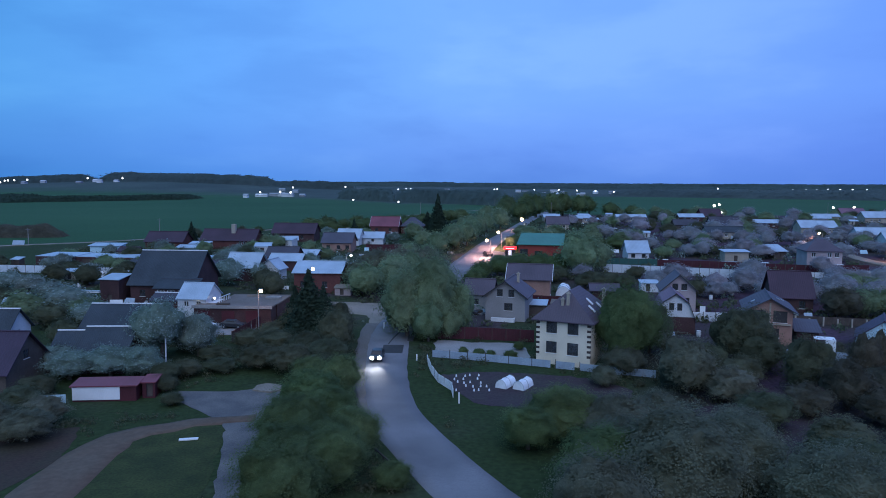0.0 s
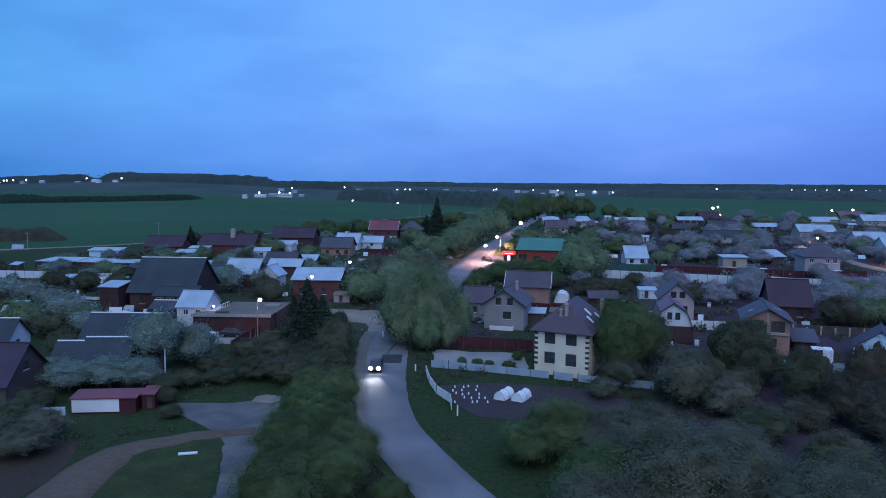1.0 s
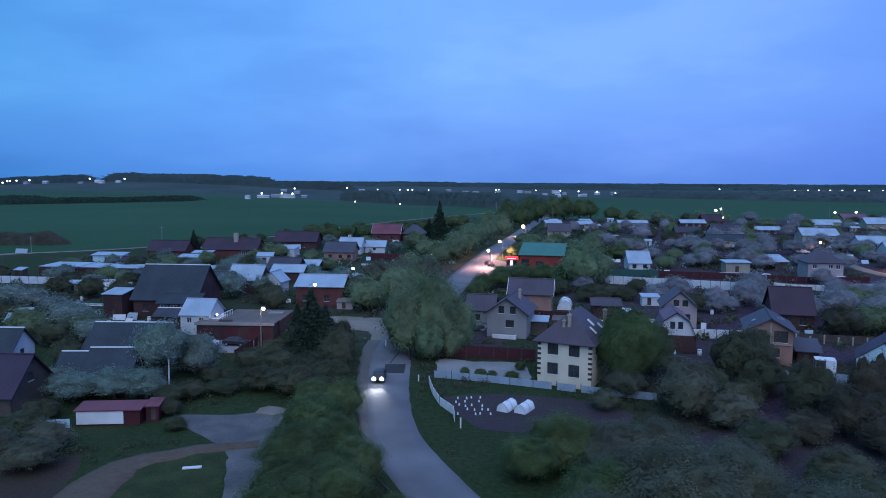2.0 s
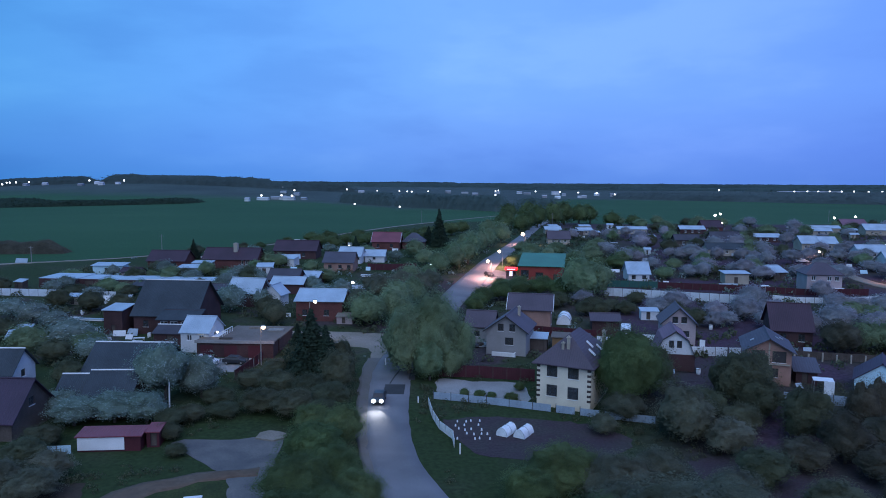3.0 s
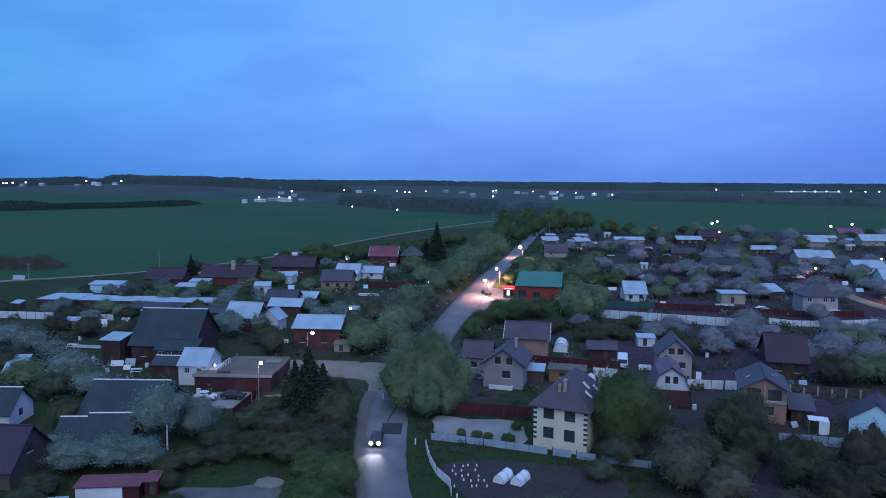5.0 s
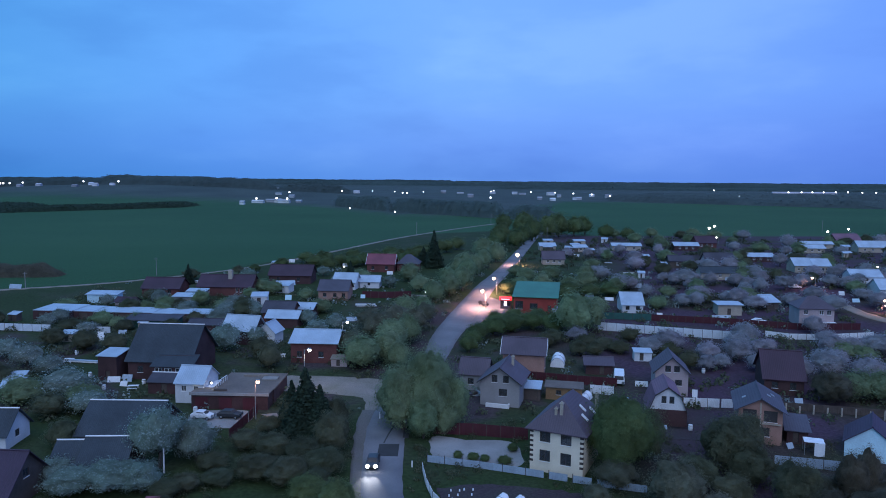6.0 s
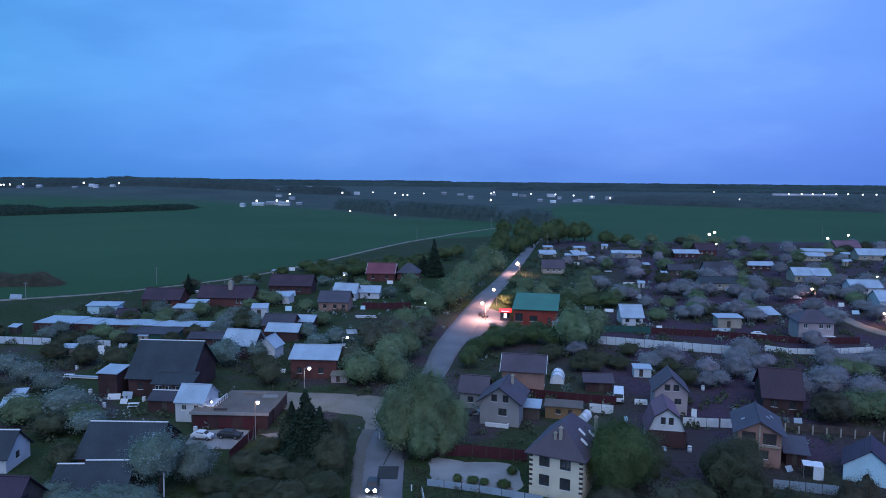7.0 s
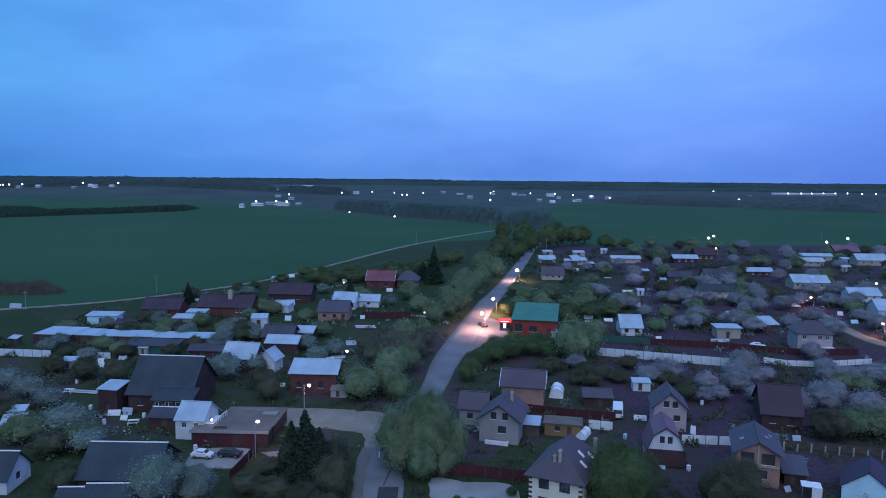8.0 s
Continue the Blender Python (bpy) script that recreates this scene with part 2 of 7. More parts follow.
yard_noise, g_yard = gnoise(0.06, 6, [(0.30, (0.031, 0.048, 0.019)), (0.46, (0.044, 0.054, 0.030)), (0.57, (0.066, 0.050, 0.054))])
tattr = gn.new("ShaderNodeAttribute")
tattr.attribute_name = "turf"
turf = gn.new("ShaderNodeMath")
turf.operation = "MULTIPLY_ADD"
turf.inputs[1].default_value = -0.2
gl.new(tattr.outputs["Fac"], turf.inputs[0])
gl.new(yard_noise.outputs["Fac"], turf.inputs[2])
gl.new(turf.outputs[0], g_yard.inputs[0])
_, g_field = gnoise(0.006, 6, [(0.3, (0.030, 0.078, 0.036)), (0.55, (0.037, 0.091, 0.042)), (0.75, (0.046, 0.103, 0.047))])
fine, g_fine = gnoise(1.6, 5, [(0.3, (0.7, 0.7, 0.7)), (0.7, (1.25, 1.25, 1.2))])
gattr = gn.new("ShaderNodeAttribute")
gattr.attribute_name = "field"
eattr = gn.new("ShaderNodeAttribute")
eattr.attribute_name = "east"
# Turf and brown soil of the east, with a violet cast painted in.
_, g_east_cast = gnoise(0.05, 6, [(0.30, (0.040, 0.045, 0.027)), (0.44, (0.056, 0.045, 0.043)), (0.56, (0.067, 0.042, 0.062))])
emix = gn.new("ShaderNodeMixRGB")
gl.new(eattr.outputs["Fac"], emix.inputs[0])
gl.new(g_yard.outputs[0], emix.inputs[1])
gl.new(g_east_cast.outputs[0], emix.inputs[2])
gmix = gn.new("ShaderNodeMixRGB")
gl.new(gattr.outputs["Fac"], gmix.inputs[0])
gl.new(emix.outputs[0], gmix.inputs[1])
gl.new(g_field.outputs[0], gmix.inputs[2])
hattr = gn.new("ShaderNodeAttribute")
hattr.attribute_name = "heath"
# Far ground raised and blued, so the haze sits in its colour.
_, g_heath_haze = gnoise(0.01, 5, [(0.35, (0.052, 0.068, 0.064)), (0.65, (0.070, 0.090, 0.082))])
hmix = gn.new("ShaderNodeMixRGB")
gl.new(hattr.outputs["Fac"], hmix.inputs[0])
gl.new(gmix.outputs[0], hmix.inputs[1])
gl.new(g_heath_haze.outputs[0], hmix.inputs[2])
gmul = gn.new("ShaderNodeMixRGB")
gmul.blend_type, gmul.inputs[0].default_value = "MULTIPLY", 1.0
gl.new(hmix.outputs[0], gmul.inputs[1])
gl.new(g_fine.outputs[0], gmul.inputs[2])
gl.new(gmul.outputs[0], gbsdf.inputs["Base Color"])
gbump = gn.new("ShaderNodeBump")
gbump.inputs["Strength"].default_value, gbump.inputs["Distance"].default_value = 0.6, 0.15
gl.new(fine.outputs["Fac"], gbump.inputs["Height"])
gl.new(gbump.outputs[0], gbsdf.inputs["Normal"])


# ---- building helpers ----
def plain_z(x, y):
    """The lie of the land as if the village were nearly level."""
    z = np.interp(y, (0, 60, 90, 115, 190, 230, 480, 1100, 2000, 3000, 4500), (-1.4, -1.4, -1.2, 0, 1.7, 2.2, 3, 0, -3, -1, 3))
    return z + 24 * np.exp(-((x + 620) / 420) ** 2 - ((y - 1420) / 260) ** 2)


def ground_z(x, y):
    """The true lie of the land: the village lies on a low rise."""
    return plain_z(x, y) + np.interp(y, (180, 205, 225, 250, 290, 330, 375, 430, 480, 560), (0, 0.3, 0.7, 1.9, 2.8, 3.1, 3.1, 2.0, 0.7, 0))


SURVEY = 37.0


def settle(x, y):
    """Plan places beyond the junction are given as seen from a mast over level land: where they fall on the true rise, and in what proportion."""
    k = 1.0
    for _ in range(12):
        k = (SURVEY - float(ground_z(x * k, y * k))) / (SURVEY - float(plain_z(x, y)))
    return x * k, y * k, k


def unsettle(x, y):
    k = (SURVEY - plain_z(x, y)) / (SURVEY - ground_z(x, y))
    return x * k, y * k


def mesh_of(name, verts, faces, *mats):
    me = bpy.data.meshes.new(name)
    me.from_pydata([tuple(v) for v in verts], [], faces)
    for m in mats:
        me.materials.append(m)
    return me


def part(name, bm, mat, parent, label=""):
    me = bpy.data.meshes.new(name)
    bm.to_mesh(me)
    bm.free()
    me.materials.append(mat)
    ob = new(name, me)
    ob.parent = parent
    return tagged(ob, label)


def thing(name, label, category, x, y, rot=0.0, z=None, group="", kind="", grown=1.0):
    """The empty base of a thing. With no height given it is settled on the rise of the land."""
    ob = new(name)
    if z is None:
        x, y, grown = settle(x, y)
        z = float(ground_z(x, y))
    ob.matrix_world = pose(x, y, z, 0, 0, rot) @ Matrix.Diagonal((grown, grown, grown, 1))
    return tagged(ob, label, category, group, kind)


def hexa(bm, pts):
    """A block from eight corners: four below, four above, in the same turn."""
    v = [bm.verts.new(p) for p in pts]
    for f in ((3, 2, 1, 0), (4, 5, 6, 7), (0, 1, 5, 4), (1, 2, 6, 5), (2, 3, 7, 6), (3, 0, 4, 7)):
        bm.faces.new([v[i] for i in f])


def block(bm, x0, x1, y0, y1, z0, z1):
    hexa(bm, [(x0, y0, z0), (x1, y0, z0), (x1, y1, z0), (x0, y1, z0), (x0, y0, z1), (x1, y0, z1), (x1, y1, z1), (x0, y1, z1)])


def rod(bm, a, b, r0, r1, n=8):
    a, b = Vector(a), Vector(b)
    q = (b - a).to_track_quat("Z", "Y")
    rings = [[bm.verts.new(p + q @ Vector((r * math.cos(2 * math.pi * i / n), r * math.sin(2 * math.pi * i / n), 0))) for i in range(n)]
             for p, r in ((a, r0), (b, r1))]
    for i in range(n):
        bm.faces.new((rings[0][i], rings[0][(i + 1) % n], rings[1][(i + 1) % n], rings[1][i]))
    bm.faces.new(rings[0][::-1])
    bm.faces.new(rings[1])


def plate(bm, top, thick):
    """A slab of even upright thickness under a polygon."""
    up = [bm.verts.new(p) for p in top]
    low = [bm.verts.new((p[0], p[1], p[2] - thick)) for p in top]
    bm.faces.new(up)
    bm.faces.new(low[::-1])
    n = len(top)
    for i in range(n):
        bm.faces.new((up[i], low[i], low[(i + 1) % n], up[(i + 1) % n]))
    bmesh.ops.recalc_face_normals(bm, faces=bm.faces[:])


def along(profile, u):
    return float(np.interp(u, [p[0] for p in profile], [p[1] for p in profile]))


def wall_side(bm, m, length, profile, holes, th=0.3):
    """One wall with its openings cut through; it runs along x and its outer face looks to -y, then m places it."""
    cuts = sorted({0.0, length, *(p[0] for p in profile if 0 < p[0] < length), *(h[0] for h in holes), *(h[1] for h in holes)})
    levels = sorted({-1.6, *(h[2] for h in holes), *(h[3] for h in holes)})
    for a, b in zip(cuts, cuts[1:]):
        if b - a < 1e-4:
            continue
        za, zb = along(profile, a), along(profile, b)
        mine = [z for z in levels if z < min(za, zb) - 0.02]
        for k, z0 in enumerate(mine):
            ta, tb = (mine[k + 1],) * 2 if k + 1 < len(mine) else (za, zb)
            if any(h[0] <= a + 1e-5 and h[1] >= b - 1e-5 and h[2] <= z0 + 1e-5 and h[3] >= min(ta, tb) - 1e-5 for h in holes):
                continue
            hexa(bm, [m @ Vector(p) for p in ((a, 0, z0), (b, 0, z0), (b, th, z0), (a, th, z0), (a, 0, ta), (b, 0, tb), (b, th, tb), (a, th, ta))])
    bmesh.ops.remove_doubles(bm, verts=bm.verts[:], dist=0.0005)


def window(parent, m, u0, u1, z0, z1, frame_m=FRAME, door=False, glow=None):
    """A window (or door) in a wall's opening: frame with mullion, pane, sill."""
    bm = bmesh.new()
    f = 0.09
    for x0, x1, a, b in ((u0, u0 + f, z0, z1), (u1 - f, u1, z0, z1), (u0 + f, u1 - f, z0, z0 + f), (u0 + f, u1 - f, z1 - f, z1)):
        block(bm, x0, x1, 0.10, 0.18, a, b)
    if not door and u1 - u0 > 0.9:
        c = (u0 + u1) / 2
        block(bm, c - 0.04, c + 0.04, 0.11, 0.17, z0 + f, z1 - f)
    bm.transform(m)
    w = part("door" if door else "window", bm, frame_m, parent)
    bm = bmesh.new()
    block(bm, u0 + f, u1 - f, 0.13, 0.15, z0 + f, z1 - f)
    bm.transform(m)
    p = part("panel" if door else "pane", bm, glow or (DARKWOOD if door else GLASS), w)
    p.visible_shadow = door
    if not door:
        bm = bmesh.new()
        block(bm, u0 - 0.06, u1 + 0.06, -0.08, 0.10, z0 - 0.07, z0 - 0.004)
        bm.transform(m)
        part("sill", bm, WHITE, w)
    return w


FOOT, LOTS, LINES = [], [], []


def house(name, label, x, y, rot, w, d, eave, ridge, roof, walls, cover, holes=(), axis="x", over=0.5, chimneys=(), cap=None,
          category="house", hip=0.0, knee=None, frame_m=FRAME, lit=None, barge=None, group="", raise_by=0.0, hip_shift=0.0):
    """A building on its ground. w along local x, d deep; its front looks to local -y. holes: (side, u0, u1, z0, z1, kind);
    roof: gable, hip, shed (rising to the back) or gambrel; axis: the way of the ridge."""
    FOOT.append((x, y, math.hypot(w, d) / 2))
    x, y, grown = settle(x, y)
    zs = [float(ground_z(*(Matrix.Rotation(radians(rot), 2) @ Vector((sx * w / 2, sy * d / 2)) + Vector((x, y))))) for sx in (-1, 1) for sy in (-1, 1)]
    home = thing(name, label, category, x, y, rot, z=float(np.mean(zs)) + raise_by, group=group, grown=grown)
    t = 0.3
    span = d if axis == "x" else w
    if roof == "gable":
        prof = [(0, eave), (span / 2, ridge), (span, eave)]
    elif roof == "gambrel":
        kz = knee or eave + 0.62 * (ridge - eave)
        prof = [(0, eave), (span * 0.16, kz), (span / 2, ridge), (span * 0.84, kz), (span, eave)]
    elif roof == "shed":
        prof = [(0, eave), (span, ridge)]
    else:
        prof = [(0, eave), (span, eave)]
    level = [(0, eave), (99, eave)]
    high = [(0, prof[-1][1]), (99, prof[-1][1])]
    sides = {
        "front": (pose(-w / 2, -d / 2, 0), w, level if axis == "x" else prof),
        "back": (pose(w / 2, d / 2, 0, 0, 0, 180), w, high if axis == "x" else [(span - u, z) for u, z in prof[::-1]]),
        "right": (pose(w / 2, -d / 2 + t, 0, 0, 0, 90), d - 2 * t, [(u - t, z) for u, z in prof] if axis == "x" else level),
        "left": (pose(-w / 2, d / 2 - t, 0, 0, 0, -90), d - 2 * t, [(span - u - t, z) for u, z in prof[::-1]] if axis == "x" else level),
    }
    for side, (m, length, pr) in sides.items():
        mine = [h for h in holes if h[0] == side]
        bm = bmesh.new()
        wall_side(bm, m, length, pr, [h[1:5] for h in mine], t)
        part("wall", bm, walls, home)
        for h in mine:
            window(home, m, *h[1:5], frame_m=frame_m, door=len(h) > 5 and h[5] == "door", glow=lit if len(h) > 5 and h[5] == "lit" else None)
    # roof slabs
    th = 0.14
    lift = 0.06
    if roof == "hip":
        rl = hip / 2
        ex, ey = w / 2 + over, d / 2 + over
        drop = over * (ridge - eave) / (min(w, d) / 2)
        e = eave - drop + lift
        r0, r1 = ((hip_shift - rl, 0, ridge + lift), (hip_shift + rl, 0, ridge + lift)) if w >= d else ((0, -rl, ridge + lift), (0, rl, ridge + lift))
        c = [(-ex, -ey, e), (ex, -ey, e), (ex, ey, e), (-ex, ey, e)]
        if w >= d:
            polys = [(c[0], c[1], r1, r0), (c[1], c[2], r1), (c[2], c[3], r0, r1), (c[3], c[0], r0)]
        else:
            polys = [(c[0], c[1], r0), (c[1], c[2], r1, r0), (c[2], c[3], r1), (c[3], c[0], r0, r1)]
        for poly in polys:
            bm = bmesh.new()
            plate(bm, poly, th)
            part("roof", bm, cover, home)
        bm = bmesh.new()
        block(bm, -ex + 0.1, ex - 0.1, -ey + 0.1, ey - 0.1, e - th - 0.06, e - th - 0.004)
        part("soffit", bm, DARKWOOD, home)
    else:
        half = (w if axis == "x" else d) / 2 + over
        pts = [(u - span / 2, z) for u, z in prof]
        (u0, z0), (u1, z1) = pts[0], pts[1]
        pts[0] = (u0 - over, z0 - over * (z1 - z0) / (u1 - u0))
        (u0, z0), (u1, z1) = pts[-1], pts[-2]
        pts[-1] = (u0 + over, z0 - over * (z1 - z0) / (u0 - u1)) if roof != "shed" else (u0 + over, z0 + over * (z0 - z1) / (u0 - u1))
        for (ua, za), (ub, zb) in zip(pts, pts[1:]):
            quad = [(-half, ua, za + lift), (half, ua, za + lift), (half, ub, zb + lift), (-half, ub, zb + lift)]
            if axis == "y":
                quad = [(b, -a, z) for a, b, z in quad]
            bm = bmesh.new()
            plate(bm, quad, th)
            part("roof", bm, cover, home)
            if barge:
                for k in (0, 1):
                    p, q = (quad[0], quad[3]) if k == 0 else (quad[1], quad[2])
                    out = (-0.05 if k == 0 else 0.05)
                    bm = bmesh.new()
                    dx, dy = (out, 0) if axis == "x" else (0, -out)
                    a, b = Vector(p) + Vector((dx, dy, 0.03)), Vector(q) + Vector((dx, dy, 0.03))
                    sx, sy = (0.045, 0) if axis == "x" else (0, 0.045)
                    hexa(bm, [(a.x - sx, a.y - sy, a.z - 0.25), (a.x + sx, a.y + sy, a.z - 0.25), (b.x + sx, b.y + sy, b.z - 0.25), (b.x - sx, b.y - sy, b.z - 0.25),
                              (a.x - sx, a.y - sy, a.z), (a.x + sx, a.y + sy, a.z), (b.x + sx, b.y + sy, b.z), (b.x - sx, b.y - sy, b.z)])
                    bmesh.ops.recalc_face_normals(bm, faces=bm.faces[:])
                    part("bargeboard", bm, barge, home)
        if roof != "shed":
            bm = bmesh.new()
            a, b = (-half, 0, ridge + lift + 0.02), (half, 0, ridge + lift + 0.02)
            if axis == "y":
                a, b = (0, -half, a[2]), (0, half, a[2])
            rod(bm, a, b, 0.13, 0.13, 6)
            part("ridge_cap", bm, cap or cover, home)
    for cx, cy, size, top in chimneys:
        bm = bmesh.new()
        block(bm, cx - size / 2, cx + size / 2, cy - size / 2, cy + size / 2, eave * 0.8, top)
        block(bm, cx - size / 2 - 0.08, cx + size / 2 + 0.08, cy - size / 2 - 0.08, cy + size / 2 + 0.08, top, top + 0.14)
        block(bm, cx - size / 4, cx + size / 4, cy - size / 4, cy + size / 4, top + 0.14, top + 0.34)
        part("chimney", bm, BEIGE, home, "pale rendered chimney")
    return home


def fence(name, label, pts, height, mat, panel=2.5, post=DARKWOOD, posts=True, post_h=0.1, kind_of="fence"):
    """A run of sheet panels between posts along a line on the ground."""
    pts = [settle(*q)[:2] for q in pts]
    root = thing(name, label, kind_of, *pts[0], z=float(ground_z(*pts[0])))
    inv = root.matrix_world.inverted()
    made = {}
    for (xa, ya), (xb, yb) in zip(pts, pts[1:]):
        total = math.hypot(xb - xa, yb - ya)
        n = max(1, round(total / panel))
        step = total / n
        if n not in made:
            bm = bmesh.new()
            ribs = 6
            xs, front = [0.03], [-0.02]
            for i in range(ribs):
                c = step * (i + 0.5) / ribs
                xs += [c - 0.08, c - 0.05, c + 0.05, c + 0.08]
                front += [-0.02, -0.05, -0.05, -0.02]
            xs, front = xs + [step - 0.03], front + [-0.02]
            ring = [(x_, f_) for x_, f_ in zip(xs, front)] + [(step - 0.03, 0.02), (0.03, 0.02)]
            low, top = [bm.verts.new((x_, y_, 0.06)) for x_, y_ in ring], [bm.verts.new((x_, y_, height)) for x_, y_ in ring]
            for i in range(len(ring)):
                j = (i + 1) % len(ring)
                bm.faces.new((low[i], low[j], top[j], top[i]))
            bm.faces.new(top)
            bm.faces.new(low[::-1])
            me = bpy.data.meshes.new("panel")
            bm.to_mesh(me)
            bm.free()
            me.materials.append(mat)
            bm = bmesh.new()
            block(bm, -0.045, 0.045, -0.045, 0.045, -0.4, height + post_h)
            mp = bpy.data.meshes.new("post")
            bm.to_mesh(mp)
            bm.free()
            mp.materials.append(post)
            made[n] = me, mp
        me, mp = made[n]
        turn = math.degrees(math.atan2(yb - ya, xb - xa))
        for i in range(n):
            x, y = xa + (xb - xa) * i / n, ya + (yb - ya) * i / n
            z = float(ground_z(x, y))
            slope = math.degrees(math.atan2(float(ground_z(xa + (xb - xa) * (i + 1) / n, ya + (yb - ya) * (i + 1) / n)) - z, step))
            ob = new("panel", me)
            ob.parent = root
            ob.matrix_basis = inv @ pose(x, y, z, 0, -slope, turn)
            if posts:
                ob = new("post", mp)
                ob.parent = root
                ob.matrix_basis = inv @ pose(x, y, z, 0, 0, turn)
    return root


def smooth_line(pts, step=2.0):
    """A rounded line through plan points, evenly stepped."""
    p = np.array(pts, float)
    out = []
    for i in range(len(p) - 1):
        a, b, c, e = p[max(i - 1, 0)], p[i], p[i + 1], p[min(i + 2, len(p) - 1)]
        n = max(2, int(np.linalg.norm(c - b) / step))
        for k in range(n):
            t = k / n
            out.append(0.5 * (2 * b + (c - a) * t + (2 * a - 5 * b + 4 * c - e) * t * t + (3 * b - a - 3 * c + e) * t ** 3))
    out.append(p[-1])
    return np.array(out)


def ribbon(name, label, pts, mat, lift, wobble=0.0, category="road", edge=0.1):
    """A road laid along rows of x, y, width, with a slight camber and sides that go into the ground."""
    line = smooth_line(pts)
    LINES.append(line)
    line = np.array([(a, b, w * k) for (a, b, k), w in ((settle(q[0], q[1]), q[2]) for q in line)])
    rng = np.random.default_rng(len(name) * 7 + len(pts))
    verts, faces = [], []
    prof = (-1.0, -0.98, -0.5, 0.0, 0.5, 0.98, 1.0)
    for i, (x, y, w) in enumerate(line):
        d = line[min(i + 1, len(line) - 1)][:2] - line[max(i - 1, 0)][:2]
        d /= np.linalg.norm(d) + 1e-9
        nx, ny = d[1], -d[0]
        wl_, wr_ = w / 2 + rng.normal() * wobble, w / 2 + rng.normal() * wobble
        for k, s in enumerate(prof):
            h = (wl_ if s < 0 else wr_) * s
            px, py = x + nx * h, y + ny * h
            drop = -edge if k in (0, 6) else lift + 0.05 * (1 - s * s)
            verts.append((px, py, float(ground_z(px, py)) + drop))
        if i:
            a, b = (i - 1) * 7, i * 7
            faces += [(a + k, a + k + 1, b + k + 1, b + k) for k in range(6)]
    me = mesh_of(name, verts, faces, mat)
    me.polygons.foreach_set("use_smooth", [True] * len(faces))
    return tagged(new(name, me), label, category, kind="structure")


def lot(name, label, corners, mat, lift, category="pavement", ragged=0.4):
    """A flat area on the ground with uneven edges, bounded by a rounded outline."""
    line = smooth_line([*corners, corners[0]], 1.2)[:-1]
    LOTS.append(line)
    line = np.array([settle(*q)[:2] for q in line])
    rng = np.random.default_rng(len(label))
    line = line + rng.normal(size=line.shape) * ragged * 0.4
    bm = bmesh.new()
    top = [bm.verts.new((x, y, float(ground_z(x, y)) + lift)) for x, y in line]
    low = [bm.verts.new((x, y, float(ground_z(x, y)) - 0.15)) for x, y in line]
    f = bm.faces.new(top)
    n = len(top)
    for i in range(n):
        bm.faces.new((top[i], low[i], low[(i + 1) % n], top[(i + 1) % n]))
    bmesh.ops.triangulate(bm, faces=[f])
    for _ in range(2):
        bmesh.ops.subdivide_edges(bm, edges=[e for e in bm.edges if e.calc_length() > 4], cuts=1)
    bmesh.ops.triangulate(bm, faces=bm.faces[:])
    for v in bm.verts:
        base = float(ground_z(v.co.x, v.co.y))
        if v.co.z > base - 0.1:
            v.co.z = base + lift
    bmesh.ops.recalc_face_normals(bm, faces=bm.faces[:])
    me = bpy.data.meshes.new(name)
    bm.to_mesh(me)
    bm.free()
    me.materials.append(mat)
    return tagged(new(name, me), label, category, kind="structure")

# ---- the land ----
def field_share(x, y):
    """0 in the village, 1 in the sown fields: they begin beyond the farm track on one side and behind the last plots on the other."""
    edge = np.interp(x, (-700, -200, -120, -88, -44, -13, 64, 100, 330, 700), (190, 225, 284, 325, 436, 510, 560, 505, 520, 560))
    return np.clip((y - edge) / 6 + 0.5, 0, 1)


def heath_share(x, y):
    """1 in the dull wooded heath beyond the fields, its colour lightened for haze."""
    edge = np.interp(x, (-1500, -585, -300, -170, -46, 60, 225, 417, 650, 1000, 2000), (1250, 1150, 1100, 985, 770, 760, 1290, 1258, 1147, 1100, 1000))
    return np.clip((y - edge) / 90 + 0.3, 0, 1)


def steps(stops):
    out = []
    for (a, s), (b, _) in zip(stops, stops[1:]):
        out += list(np.arange(a, b, s))
    return np.array(out + [stops[-1][0]])


gxs = steps([(-4200, 300), (-1500, 75), (-600, 25), (-200, 6), (200, 25), (600, 75), (1500, 300), (4200, 1)])
gys = steps([(-900, 100), (-100, 10), (50, 5), (250, 6), (560, 20), (1000, 50), (2200, 120), (4700, 1)])
GX, GY = np.meshgrid(gxs, gys)
rough = np.array([noise.noise((x * 0.05, y * 0.05, 0)) for x, y in zip(GX.ravel(), GY.ravel())])
flat = ground_z(GX.ravel(), GY.ravel())
gverts = np.stack([GX.ravel(), GY.ravel(), flat], 1)
nx_, ny_ = len(gxs), len(gys)
gfaces = [(j * nx_ + i, j * nx_ + i + 1, (j + 1) * nx_ + i + 1, (j + 1) * nx_ + i) for j in range(ny_ - 1) for i in range(nx_ - 1)]
plan_x, plan_y = unsettle(gverts[:, 0], gverts[:, 1])
ground_mesh = mesh_of("ground", gverts, gfaces, GRASS)
ground_mesh.attributes.new("field", "FLOAT", "POINT").data.foreach_set("value", field_share(plan_x + rough * 8, plan_y).astype(np.float32))
ground_mesh.attributes.new("turf", "FLOAT", "POINT").data.foreach_set("value", np.clip(np.maximum(np.maximum((132 - gverts[:, 1]) / 14, np.clip((gverts[:, 1] - 222) / 20, 0, 1) * np.clip((72 - gverts[:, 0]) / 12, 0, 1) * 0.95), np.clip((-8 - gverts[:, 0]) / 20, 0, 1) * np.clip((gverts[:, 1] - 165) / 40, 0.25, 0.9)), 0, 1).astype(np.float32))
